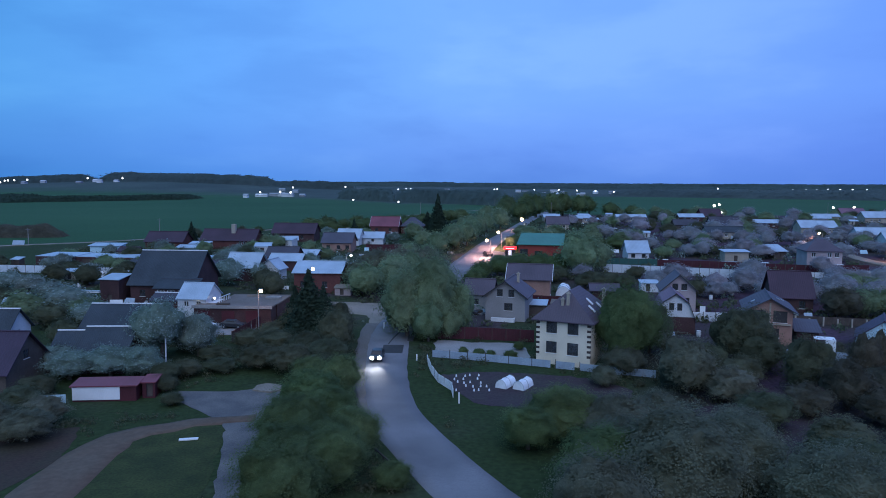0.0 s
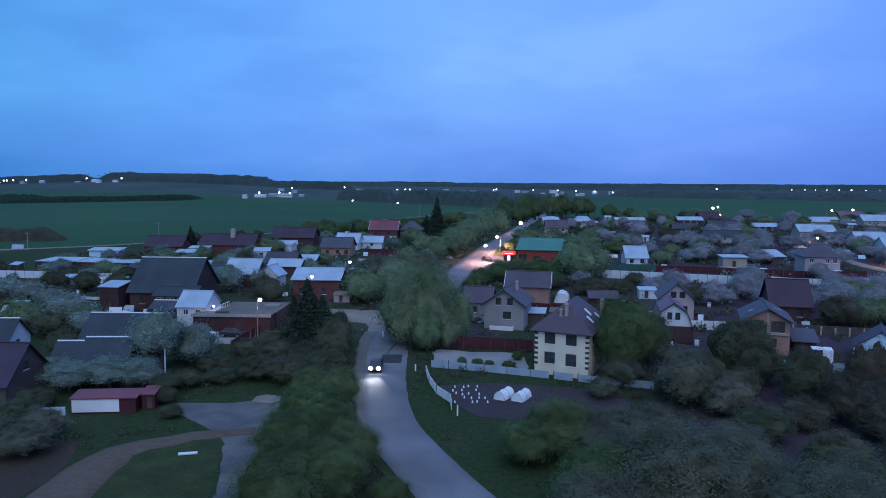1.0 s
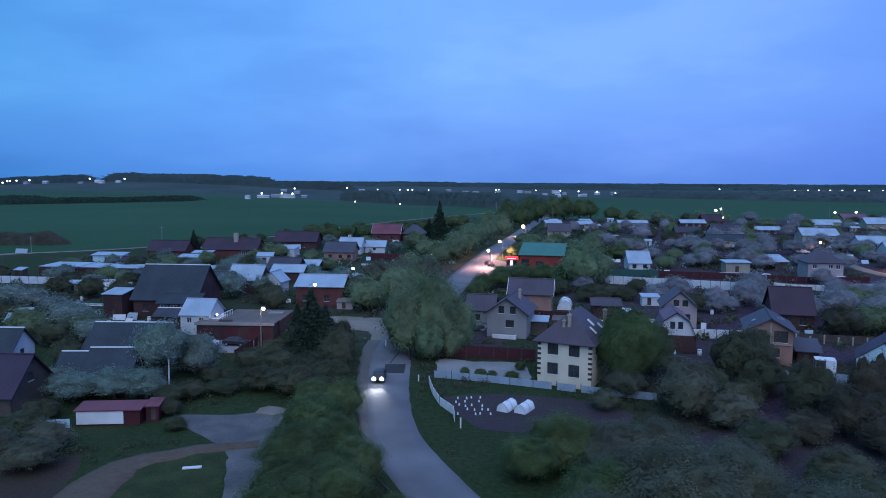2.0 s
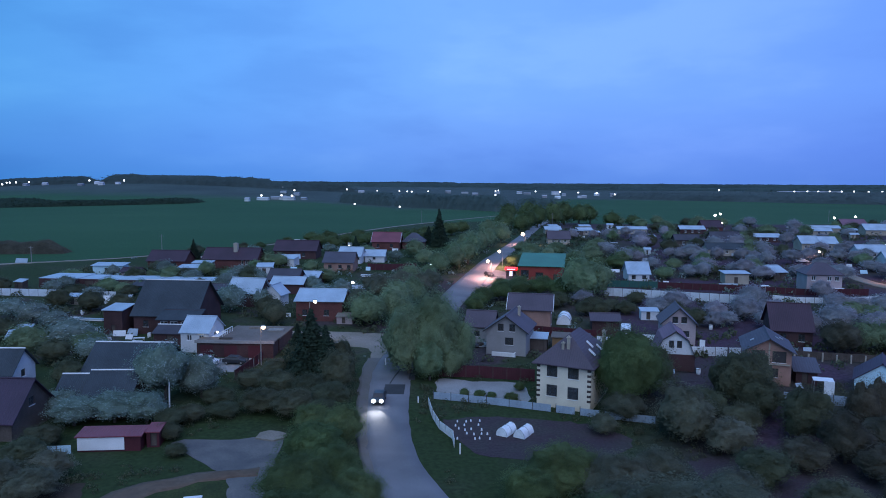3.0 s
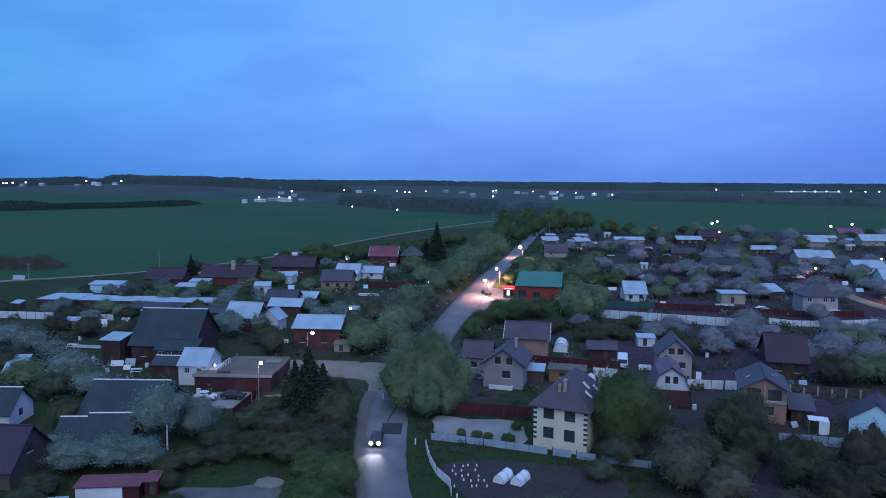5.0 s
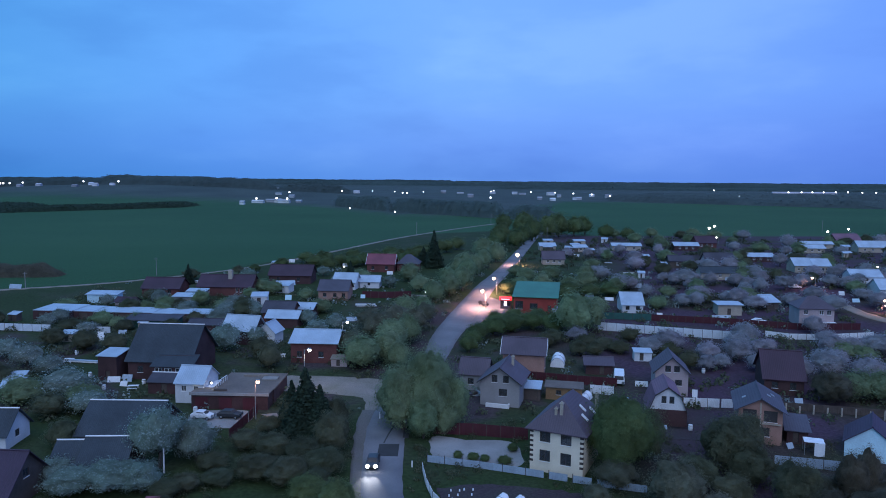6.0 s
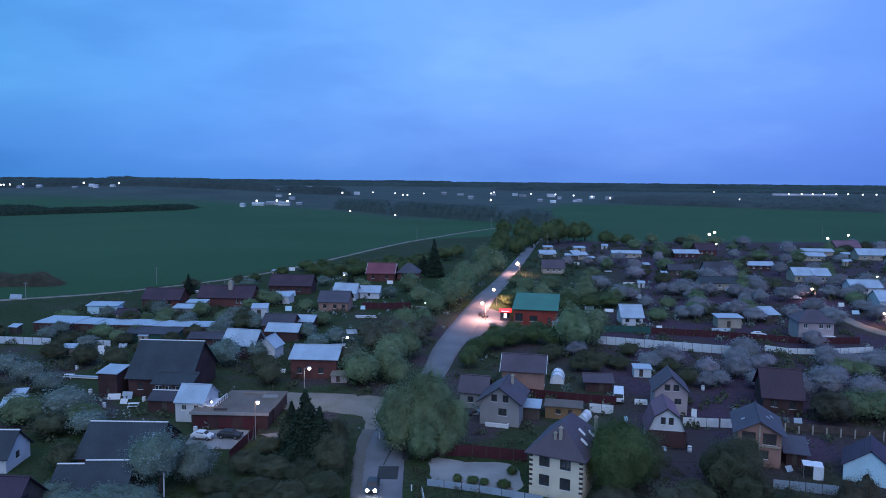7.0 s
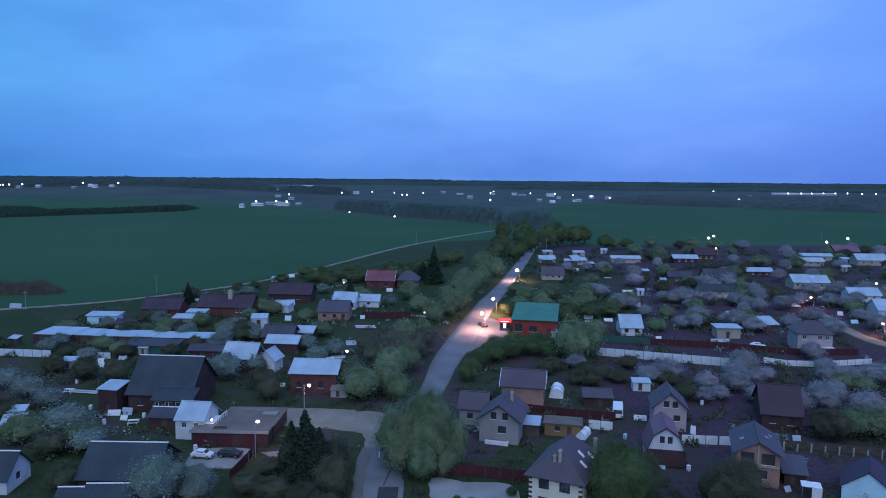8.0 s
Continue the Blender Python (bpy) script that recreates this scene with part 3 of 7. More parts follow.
ground_mesh.attributes.new("east", "FLOAT", "POINT").data.foreach_set("value", (np.clip((gverts[:, 0] - 22 - 42 * np.clip((gverts[:, 1] - 225) / 20, 0, 1)) / 20, 0, 1) * np.clip((gverts[:, 1] - 62) / 20, 0, 1)).astype(np.float32))
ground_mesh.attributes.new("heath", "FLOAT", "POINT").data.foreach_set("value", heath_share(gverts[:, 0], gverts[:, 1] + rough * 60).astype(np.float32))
ground_mesh.polygons.foreach_set("use_smooth", [True] * len(gfaces))
tagged(new("ground", ground_mesh), "rough village grass running into green sown fields", "ground", kind="structure")

ribbon("road", "worn pale grey asphalt village road, curving", [
    (44, 0, 6.6), (26, 24, 6.8), (11.6, 46, 7), (3.1, 61.5, 7.0), (-2.4, 74, 7.0), (-5.6, 83, 6.8), (-7.4, 92, 6.6), (-8.5, 103, 6.8), (-9.0, 119, 7.2),
    (-7.8, 136, 6.6), (-4.4, 152, 6.2), (-1.0, 167, 6.0), (1.9, 188, 7.4), (5.8, 208, 8.4), (11.5, 238, 8.2), (18.4, 275, 7.8), (26.5, 310, 7.0),
    (41.5, 380, 6.5), (66, 496, 6.0), (104, 660, 6.0)], ASPHALT, 0.05, 0.05)
ribbon("verge", "trodden sandy verge beside the road", [(-8.6, 82, 1.6), (-10.6, 92, 2.0), (-11.9, 103, 2.2), (-12.7, 114, 2.3), (-13.2, 124, 2.6), (-12.8, 131, 2.8)], SHOULDER, 0.03, 0.12, "verge")
lot("junction", "sandy gravel side turning at the junction", [(-40, 152), (-25, 152), (-15, 150.5), (-8, 147.5), (-8.6, 137), (-11, 131), (-13.5, 131), (-15, 138), (-22, 140.3), (-34, 143)], SAND, 0.035)
lot("forecourt", "worn asphalt forecourt in front of the shop", [(5, 207), (8.2, 198.5), (15, 211.5), (21.9, 221), (22.5, 236), (18, 248), (13, 244), (8.5, 232)], ASPHALT, 0.045)
lot("yard", "concrete yard behind the pale fence", [(-1, 110), (5, 108.6), (12.5, 107), (12.6, 115.5), (5, 117), (-0.8, 118.4)], CONCRETE, 0.04)
lot("car_park", "worn grey asphalt parking area", [(-36, 90.6), (-34.5, 92.0), (-27.5, 92.4), (-24.5, 93.4), (-21.6, 93.6), (-20.8, 87), (-20.0, 78), (-18, 66), (-16, 50), (-19.6, 50), (-20.6, 62), (-24.4, 78), (-27.8, 83), (-32, 87.2)], PARK, 0.05)
ribbon("dirt_track", "brown dirt track with soft edges", [(-22, 82.2, 3.2), (-26.5, 81.4, 2.8), (-31, 79.4, 2.8), (-35, 75.6, 4.0), (-35.8, 68.5, 5.4), (-35.6, 61.5, 6.0), (-37, 50, 7), (-46, 28, 8)], DIRT, 0.04, 0.3, "dirt track")
lot("lawn", "short green grass beside the dirt track", [(-34.6, 68), (-32.6, 76.4), (-29, 79.6), (-24.4, 79.4), (-24.0, 77), (-21.6, 62), (-20.6, 46), (-38, 46), (-37, 60)], LAWN, 0.025)
lot("bare_soil", "reddish bare soil beside the dirt track", [(-41, 79), (-38.6, 70), (-40, 62), (-43, 52), (-56, 46), (-56, 66), (-48, 77)], REDSOIL, 0.02)
lot("vegetable_plot", "dark dug vegetable plot", [(-0.2, 100), (8, 101), (21, 98), (25, 92), (18, 86), (6, 87.5), (2.6, 91)], SOIL, 0.03)
lot("garden_plot", "dark dug garden soil under trees", [(30, 86), (46, 92), (66, 92), (70, 74), (52, 62), (34, 66)], SOIL, 0.03)
lot("garden_bed", "dark dug soil behind a white fence", [(29, 123), (36, 119), (50, 117), (52, 126), (50, 132), (45.5, 131), (44.5, 123), (37, 124.5), (36, 131), (30, 131)], SOIL, 0.03)
lot("parking_pad", "pale concrete parking pad", [(-44.6, 122), (-35.2, 122), (-34.2, 129.6), (-44, 129.6)], CONCRETE, 0.06, ragged=0.1)
lot("sand_patch", "trodden patch of pale sand by the fence", [(-32.6, 128.5), (-29, 129), (-26.4, 127.6), (-26.2, 123.6), (-29.2, 123.8), (-30, 126.4)], SAND, 0.05)
lot("sand_heap", "spread heap of pale sand at the edge of the parking area", [(-25, 92.6), (-22.6, 91.6), (-20.9, 93.4), (-22.5, 95), (-24.6, 94.6)], SAND, 0.25)
ribbon("farm_track", "pale worn farm track along the field edge", [(-330, 205, 2.6), (-205, 236, 2.6), (-150, 262, 2.6), (-120, 283, 2.6), (-88, 324, 2.6), (-66, 375, 2.6), (-44, 436, 3), (-13, 510, 3.2), (30, 600, 3), (66, 664, 3)], SAND, 0.06, 0.25, "track")
ribbon("side_lane", "sandy lane between the plots", [(143, 268, 3), (139.4, 251, 3.4), (135, 234, 4.2), (133.4, 221, 5.2), (135.4, 211, 6.2), (142, 204, 6.4), (160, 198, 6), (190, 193, 5.6)], SAND, 0.05, 0.2, "lane")
ribbon("far_lane", "grassy strip of gravel lane", [(-14, 254, 3), (-8, 250.5, 3), (0, 250, 3)], SAND, 0.05, 0.2, "lane")

for label, x0, x1, y0, y1 in (("square patch of fresh dark asphalt on the road", -9.6, -6.3, 110.2, 114.8), ("small dark asphalt repair on the road", -5.9, -4.9, 117.6, 121.5)):
    bm = bmesh.new()
    for i in range(6):
        ya, yb = y0 + (y1 - y0) * i / 6, y0 + (y1 - y0) * (i + 1) / 6
        za, zb = float(ground_z(0, ya)), float(ground_z(0, yb))
        hexa(bm, [(x0, ya, za - 0.1), (x1, ya, za - 0.1), (x1, yb, zb - 0.1), (x0, yb, zb - 0.1), (x0, ya, za + 0.115), (x1, ya, za + 0.115), (x1, yb, zb + 0.115), (x0, yb, zb + 0.115)])
    me = bpy.data.meshes.new("road_patch")
    bm.to_mesh(me)
    bm.free()
    me.materials.append(PATCH)
    tagged(new("road_patch", me), label, "road patch", kind="structure")
ribbon("road_seam", "dark tar seam along the road", [(-8.9, 115.2, 0.35), (-8.4, 119, 0.35), (-7.6, 124, 0.35), (-7.0, 128, 0.3)], PATCH, 0.075, 0.03, "road patch")

# ---- trees ----
def ball(level):
    """Corners and triangles of a unit icosphere."""
    bm = bmesh.new()
    bmesh.ops.create_icosphere(bm, subdivisions=level, radius=1)
    bm.verts.index_update()
    out = np.array([v.co[:] for v in bm.verts]), np.array([[v.index for v in f.verts] for f in bm.faces])
    bm.free()
    return out


BALLS = {1: ball(1), 3: ball(3), 4: ball(4)}


def foliage(name, points, normals, corners, mat):
    """A mesh of loose triangles with given normals at the points."""
    me = bpy.data.meshes.new(name)
    me.vertices.add(len(points))
    me.vertices.foreach_set("co", points.ravel())
    me.loops.add(len(corners))
    me.loops.foreach_set("vertex_index", corners)
    me.polygons.add(len(corners) // 3)
    me.polygons.foreach_set("loop_start", np.arange(len(corners) // 3) * 3)
    me.polygons.foreach_set("loop_total", np.full(len(corners) // 3, 3))
    me.materials.append(mat)
    me.update()
    me.normals_split_custom_set_from_vertices((normals / np.linalg.norm(normals, axis=1)[:, None]).tolist())
    return me


def sprays(rng, c, out, size):
    """Pointed leaf sprays at the points c, facing out: corner points, three for each."""
    count = len(c)
    n = out + rng.normal(size=(count, 3)) * 0.4 + (0, 0, 0.25)
    n /= np.linalg.norm(n, axis=1)[:, None]
    a = np.cross(n, rng.normal(size=(count, 3)) + (0, 0, 0.6))
    a /= np.linalg.norm(a, axis=1)[:, None]
    b = np.cross(n, a)
    s = size * (0.6 + 0.9 * rng.random(count))[:, None]
    k = (0.75 + 0.5 * rng.random(count))[:, None]
    return np.stack([c - a * s * 0.5 - b * s * k * 0.35, c + a * s * 0.5 - b * s * k * 0.35, c + b * s * k * 0.65], 1).reshape(-1, 3), n


def leaves_mesh(name, rng, centres, radii, count, size, mat, shell=0.55, squash=0.9, up=0.45, fringe=1.22):
    """Small leaf sprays spread through overlapping lobes, thinning out past their rims."""
    lobes = rng.choice(len(centres), count, p=radii ** 2 / (radii ** 2).sum())
    d = rng.normal(size=(count, 3))
    d /= np.linalg.norm(d, axis=1)[:, None]
    r = radii[lobes] * (shell + (fringe - shell) * rng.random(count) ** 0.7)
    v, n = sprays(rng, centres[lobes] + d * r[:, None] * (1, 1, squash), d, size)
    return foliage(name, v, np.repeat(d * 0.9 + n * 0.25 + (0, 0, up), 3, 0), np.arange(count * 3), mat)


def crown_mesh(name, rng, seed, middle, radius, half, count, size, mat, fine, dense):
    """A full crown of uneven outline: dense inner foliage, and leaf sprays over it that thin out past its rim."""
    bend = rng.normal(size=3) * 0.06

    def reach(d):
        swell = np.array([0.36 * noise.noise((x * 1.5 + seed, y * 1.5, z * 1.5)) + 0.26 * noise.noise((x * 3.4, y * 3.4 + seed, z * 3.4)) for x, y, z in d])
        return 0.90 + swell + d @ bend

    def place(d, r):
        # fuller below the middle, rounded off at the top
        taper = 1 - 0.16 * np.clip(d[:, 2], -0.3, 1)
        return np.stack([d[:, 0] * r * taper * radius, d[:, 1] * r * taper * radius, np.minimum(d[:, 2] * r, 1.04) * half], 1) + middle

    ways = rng.normal(size=(600, 3))
    ways /= np.linalg.norm(ways, axis=1)[:, None]
    far = reach(ways)
    pick = rng.integers(0, 600, count)
    d = ways[pick] + rng.normal(size=(count, 3)) * 0.09
    d /= np.linalg.norm(d, axis=1)[:, None]
    c = place(d, far[pick] * (dense - 0.04 + (1.14 - dense) * rng.random(count) ** 1.6))
    heart = middle - (0, 0, half * 0.3)
    out = (c - heart) / (np.linalg.norm(c - heart, axis=1)[:, None] + 0.01)
    v, n = sprays(rng, c, out, size)
    soft = np.repeat(out + n * 0.15 + (0, 0, 0.35), 3, 0)
    bv, bf = BALLS[fine]
    pts = place(bv, reach(bv) * dense * (1 + rng.normal(size=len(bv)) * 0.03))
    way = (pts - heart) / (np.linalg.norm(pts - heart, axis=1)[:, None] + 0.01)
    return foliage(name, np.concatenate([v, pts]), np.concatenate([soft, way + rng.normal(size=way.shape) * 0.1 + (0, 0, 0.35)]),
                   np.concatenate([np.arange(count * 3), bf.ravel() + count * 3]), mat)


def broadleaf(name, label, category, seed, mat, count, size, height=10.0, radius=4.5, low=0.22, fine=3, dense=0.86):
    """A tree of height and crown radius given, at the origin, to be copied: trunk with limbs, crown of leaves."""
    rng = np.random.default_rng(seed)
    root = tagged(new(name), label, category)
    middle, half = np.array((0, 0, height * (low + 1) / 2)), height * (1 - low) / 2
    bm = bmesh.new()
    top = height * 0.62
    lean = rng.normal(size=2) * radius * 0.06
    base_r = 0.028 * height + 0.05
    rod(bm, (0, 0, -0.3), (lean[0] * 0.5, lean[1] * 0.5, top * 0.5), base_r, base_r * 0.7)
    rod(bm, (lean[0] * 0.5, lean[1] * 0.5, top * 0.5), (lean[0], lean[1], top), base_r * 0.7, base_r * 0.3)
    for i in range(7):
        h = top * (0.3 + 0.65 * i / 7)
        turn = i * 2.4 + rng.random()
        rod(bm, (lean[0] * h / top, lean[1] * h / top, h), (math.cos(turn) * radius * 0.6, math.sin(turn) * radius * 0.6, h + height * 0.16), base_r * 0.38, base_r * 0.08, 6)
    part("trunk", bm, BARK, root)
    ob = new("crown", crown_mesh("crown", rng, seed * 1.7, middle, radius, half, count, size, mat, fine, dense))
    ob.parent = root
    return root


def spruce(name, label, seed, height, radius, count, size):
    rng = np.random.default_rng(seed)
    root = tagged(new(name), label, "conifer")
    bm = bmesh.new()
    rod(bm, (0, 0, -0.3), (0, 0, height * 0.97), 0.02 * height, 0.02)
    part("trunk", bm, BARK, root)
    bm = bmesh.new()
    rings = 9
    for k in range(rings):
        z0, z1 = height * (0.05 + 0.86 * k / rings), height * (0.05 + 0.86 * (k + 1.7) / rings)
        wide = radius * (1 - z0 / height) * (0.72 + 0.1 * rng.random())
        rod(bm, (rng.normal() * 0.06, rng.normal() * 0.06, z0), (0, 0, min(z1, height * 0.96)), wide, wide * 0.25, 11)
    for v in bm.verts:
        v.co += Vector(rng.normal(size=3) * radius * 0.035)
    part("inner_core", bm, NEEDLE, root)
    c, r = [], []
    z = height * 0.06
    while z < height * 0.97:
        share = 1 - z / height
        ring = max(3, int(9 * share) + 2)
        turn = rng.random() * 6
        for i in range(ring):
            a = turn + 2 * math.pi * i / ring
            out = radius * share * (0.55 + 0.2 * rng.random())
            c.append((out * math.cos(a), out * math.sin(a), z))
            r.append(radius * share * 0.42 + 0.12)
        z += height * 0.055
    me = leaves_mesh("crown", rng, np.array(c), np.array(r), count, size, NEEDLE, shell=0.3, squash=0.55)
    ob = new("crown", me)
    ob.parent = root
    return root


KINDS = {}
for kind, label, category, mat, low in (
        ("deciduous_tree", "leafy green broadleaved tree with an uneven crown", "tree", LEAF, 0.03),
        ("dark_tree", "dark green dense broadleaved tree", "tree", LEAF_DARK, 0.03),
        ("grey_tree", "grey-green broadleaved tree with a soft rounded crown", "tree", LEAF_GREY, 0.0),
        ("pale_tree", "soft pale green broadleaved tree, lightened for haze", "tree", LEAF_PALE, 0.0),
        ("bronze_tree", "brownish-green tree in young leaf", "tree", LEAF_BROWN, 0.05),
        ("blossom_tree", "fruit tree covered in pale white blossom", "fruit tree", BLOSSOM, 0.14),
        ("plum_tree", "fruit tree in white blossom, violet cast in its colour", "fruit tree", PLUM, 0.12)):
    for near, count, size, many in ((0, 1100, 0.42, 5), (1, 2400, 0.31, 6), (2, 8500, 0.18, 4), (3, 28000, 0.115, 4)):
        KINDS[kind, near] = [broadleaf(kind, label, category, 11 * s + 5 * near + len(kind), mat, count, size, low=low, fine=3 if near < 2 else 4, dense=(0.74, 0.75, 0.80, 0.80)[near]) for s in range(many)]
KINDS["spruce_tree", 0] = KINDS["spruce_tree", 1] = [spruce("spruce_tree", "dark narrow spruce tree", 3, 10, 3.0, 3600, 0.45)]
KINDS["spruce_tree", 2] = [spruce("spruce_tree", "tall dark spruce beside the junction", 4, 10, 3.0, 14000, 0.28)]
used = set()
tree_rng = random.Random(5)


def tree(kind, x, y, h, r, near=None):
    near = 3 if kind != "spruce_tree" and (y < 83 and -22 < x < 34 or y < 130 and r > 5.4) else 2 if near or (y < 122 and abs(x) < 60) else 1 if y < 235 else 0
    stock = KINDS[kind, near]
    ob = stock[tree_rng.randrange(len(stock))]
    full = 4.5 if kind != "spruce_tree" else 3.0
    x, y, grown = settle(x, y)
    h, r = h * grown, r * grown
    m = pose(x, y, float(ground_z(x, y)) - 0.05, 0, 0, tree_rng.uniform(0, 360)) @ Matrix.Diagonal((r / full, r / full, h / 10, 1))
    if ob.name not in used:
        used.add(ob.name)
        ob.matrix_basis = m
        return ob
    return copy_thing(ob, m @ Matrix.Diagonal([1 / s for s in ob.scale] + [1]))


def plant(kind, rows, **more):
    for x, y, h, r in rows:
        tree(kind, x, y, h, r, **more)


# along the near side of the road
plant("deciduous_tree", [(-13.2, 91, 6.0, 3.2), (-15.5, 84, 6.2, 4.2), (-12.2, 77, 6.0, 3.4), (-15.5, 73, 6.4, 4.4), (-11.0, 68, 5.4, 3.2), (-15, 64, 6.2, 4.0),
                         (-4.4, 63.5, 2.8, 2.0), (-9.2, 71, 5.6, 3.2), (-9.8, 64, 6.2, 3.6), (-13.5, 58, 7.0, 4.4), (-18, 96, 4.2, 3.2)])
plant("dark_tree", [(-17, 104, 4.6, 3.4), (-17.0, 112, 7.0, 3.4), (-18, 119, 7.0, 3.0), (-26, 110, 4.2, 3.4), (-31, 113, 3.4, 3.0), (-21, 108, 4.4, 3.2), (-17.0, 98, 4.0, 2.6),
                    (-25, 121, 6.0, 2.8), (-36, 99, 2.6, 2.4), (-29, 120, 3.0, 2.5)])
plant("dark_tree", [(-22, 101, 4.2, 3.6), (-27, 103, 3.6, 3.6), (-32, 101, 2.2, 2.8), (-34, 106, 2.4, 3.0)])
plant("spruce_tree", [(-22.2, 118, 12.4, 4.6), (-19.6, 116.4, 9.8, 3.8), (-25.4, 122, 8.8, 3.0)])
plant("pale_tree", [(-6.0, 121.4, 12.6, 5.2), (-1.6, 122.8, 15.0, 5.8), (2.4, 123.4, 10.0, 3.8), (-6.8, 127, 9.6, 4.4), (-2.4, 117.6, 7.2, 3.2), (1.4, 119.4, 6.0, 2.6)], near=True)
# the willow thicket in front of the plots
plant("deciduous_tree", [(13.5, 77, 6.4, 4.6), (9.0, 73, 5.0, 3.4), (14.5, 62, 7.0, 4.4)], near=True)
plant("grey_tree", [(18.5, 74, 6.0, 4.4), (20.5, 59.5, 9.6, 6.6), (26.5, 63, 8.0, 5.2), (30, 71, 5.6, 4.0),
                      (12.2, 52, 8.5, 4.6), (24, 78, 5.2, 3.4), (17.5, 66, 6.4, 4.6), (31, 55, 8.0, 5.5)], near=True)
plant("deciduous_tree", [(27.8, 105.2, 13.2, 5.8)], near=True)
plant("dark_tree", [(32.5, 111, 8.5, 4.2), (43.8, 104.6, 9.4, 5.0), (48.0, 111, 7.6, 4.4), (46.0, 101, 6.4, 3.8), (38, 101, 5.0, 3.4), (41, 96, 4.4, 3.2)])
plant("dark_tree", [(48.2, 93, 8.0, 3.8)])
plant("bronze_tree", [(73, 92, 4.4, 4.0), (75, 100, 3.0, 2.8)])
plant("grey_tree", [(32.6, 93, 7.8, 4.5), (26, 100.5, 4.4, 3.4), (36.5, 89, 5.0, 3.6), (22, 95.6, 3.0, 2.2)], near=True)
plant("deciduous_tree", [(3.2, 109.6, 1.5, 0.9), (5.6, 109.2, 1.3, 1.1), (7.4, 108.8, 1.2, 0.9), (10.4, 108.0, 1.4, 1.3), (-3.2, 118, 2.6, 1.2), (12.2, 112.5, 1.6, 1.0)])
plant("dark_tree", [(37, 80, 4.6, 3.6), (40, 70, 5, 4), (37, 62, 6, 4)])
plant("bronze_tree", [(44, 84, 4.2, 3.4), (50, 72, 4.5, 4), (45, 64, 5.5, 4), (51, 80, 4.4, 3.4), (51, 97, 3.6, 3.6), (55, 98, 3.0, 3.2)])
plant("bronze_tree", [(63, 96, 3.2, 3.6), (58, 90, 5.0, 4.2), (66, 88, 5.0, 4.5), (54, 66, 5.2, 4), (58, 75, 4.8, 3.6), (63, 72, 5, 4), (60, 82, 4.5, 4.0), (76.5, 136.6, 6.8, 4.6)], near=True)
plant("pale_tree", [(82.5, 139, 6.4, 4.4), (87.5, 138, 6.6, 4.8), (95, 139, 6.0, 4.4)])
plant("plum_tree", [(92, 149, 6.2, 4.8), (99, 146, 6.0, 4.6), (86, 155, 6.4, 4.8), (78, 152, 5.6, 4.0), (104, 154, 6, 4.6)])
# blossoming orchards on the near plots
plant("blossom_tree", [(-42.4, 106, 9.8, 4.5), (-37.6, 108.5, 7.2, 3.4), (-46.5, 98.5, 4.6, 4.2), (-51.5, 97, 4.4, 3.8), (-41.8, 98, 4.8, 3.2), (-55, 101.5, 4.0, 3.2)], near=True)
plant("grey_tree", [(-44.6, 74.6, 3.8, 3.2), (-45.5, 80, 3.6, 3.0), (-49.5, 76, 4.2, 3.2)], near=True)
plant("pale_tree", [(-79, 133, 6.0, 4.8), (-66, 131, 5.2, 4.0)])
plant("blossom_tree", [(-72, 137, 6.4, 5.2), (-64, 128, 5.0, 3.6), (-52, 172, 7.5, 4.6), (-45.5, 178, 5.0, 3.2), (-84, 152, 4.8, 3.6),
                       (-92, 158, 5.4, 4.2), (-101, 165, 5.0, 4.0), (-32, 186, 5.2, 3.6), (-28, 194, 5.0, 3.4), (-37, 200, 5.0, 3.2), (-62, 200, 5.4, 4.2)])
plant("dark_tree", [(-51, 84, 3.4, 3.2), (-48, 78, 3.0, 2.8), (-52, 90, 3.0, 2.8), (-33.6, 87.2, 1.8, 1.6), (-36.5, 92.6, 2.4, 2.0), (-38.0, 96.5, 3.0, 2.6)])
plant("dark_tree", [(-70, 126.5, 5.0, 3.6), (-86, 172, 5.6, 4.0), (-78, 170, 5.4, 3.8), (-96, 176, 5.2, 4.0), (-40.5, 112, 3.5, 3.0), (-90, 144, 5.0, 3.8), (-61, 113.5, 5.0, 3.0), (-38, 158, 6.0, 3.6), (-41.5, 166, 5.6, 3.8)])
plant("plum_tree", [(78.5, 180.6, 6.4, 4.4), (96, 171, 5.6, 4.2), (103.2, 194, 5.6, 3.6), (56.8, 174.1, 6.0, 4.6), (98.5, 234.7, 6.6, 4.6), (97.5, 281.9, 7.0, 5.2), (68.3, 268.6, 6.4, 4.6), (120, 318, 7.0, 5.4),
                       (130.9, 296.5, 7.0, 5.2), (96.1, 352.2, 7.0, 5.4), (70.2, 165.7, 5.8, 4.2), (108, 172, 5.8, 4.6), (124.3, 223.4, 6.4, 4.6), (66.4, 293.6, 6.6, 5.0)])
# shrubs before the pale blue house
plant("bronze_tree", [(49.8, 86, 6.4, 3.6), (57.2, 95.5, 8.0, 2.6), (61.0, 97.8, 7.8, 2.0), (60, 99.4, 2.8, 3.0), (63.4, 101.8, 2.6, 1.8), (66.2, 100.6, 2.4, 2.0), (70, 99, 2.8, 2.6), (55, 103.0, 1.4, 1.8), (52.4, 103.4, 1.6, 1.8)], near=True)
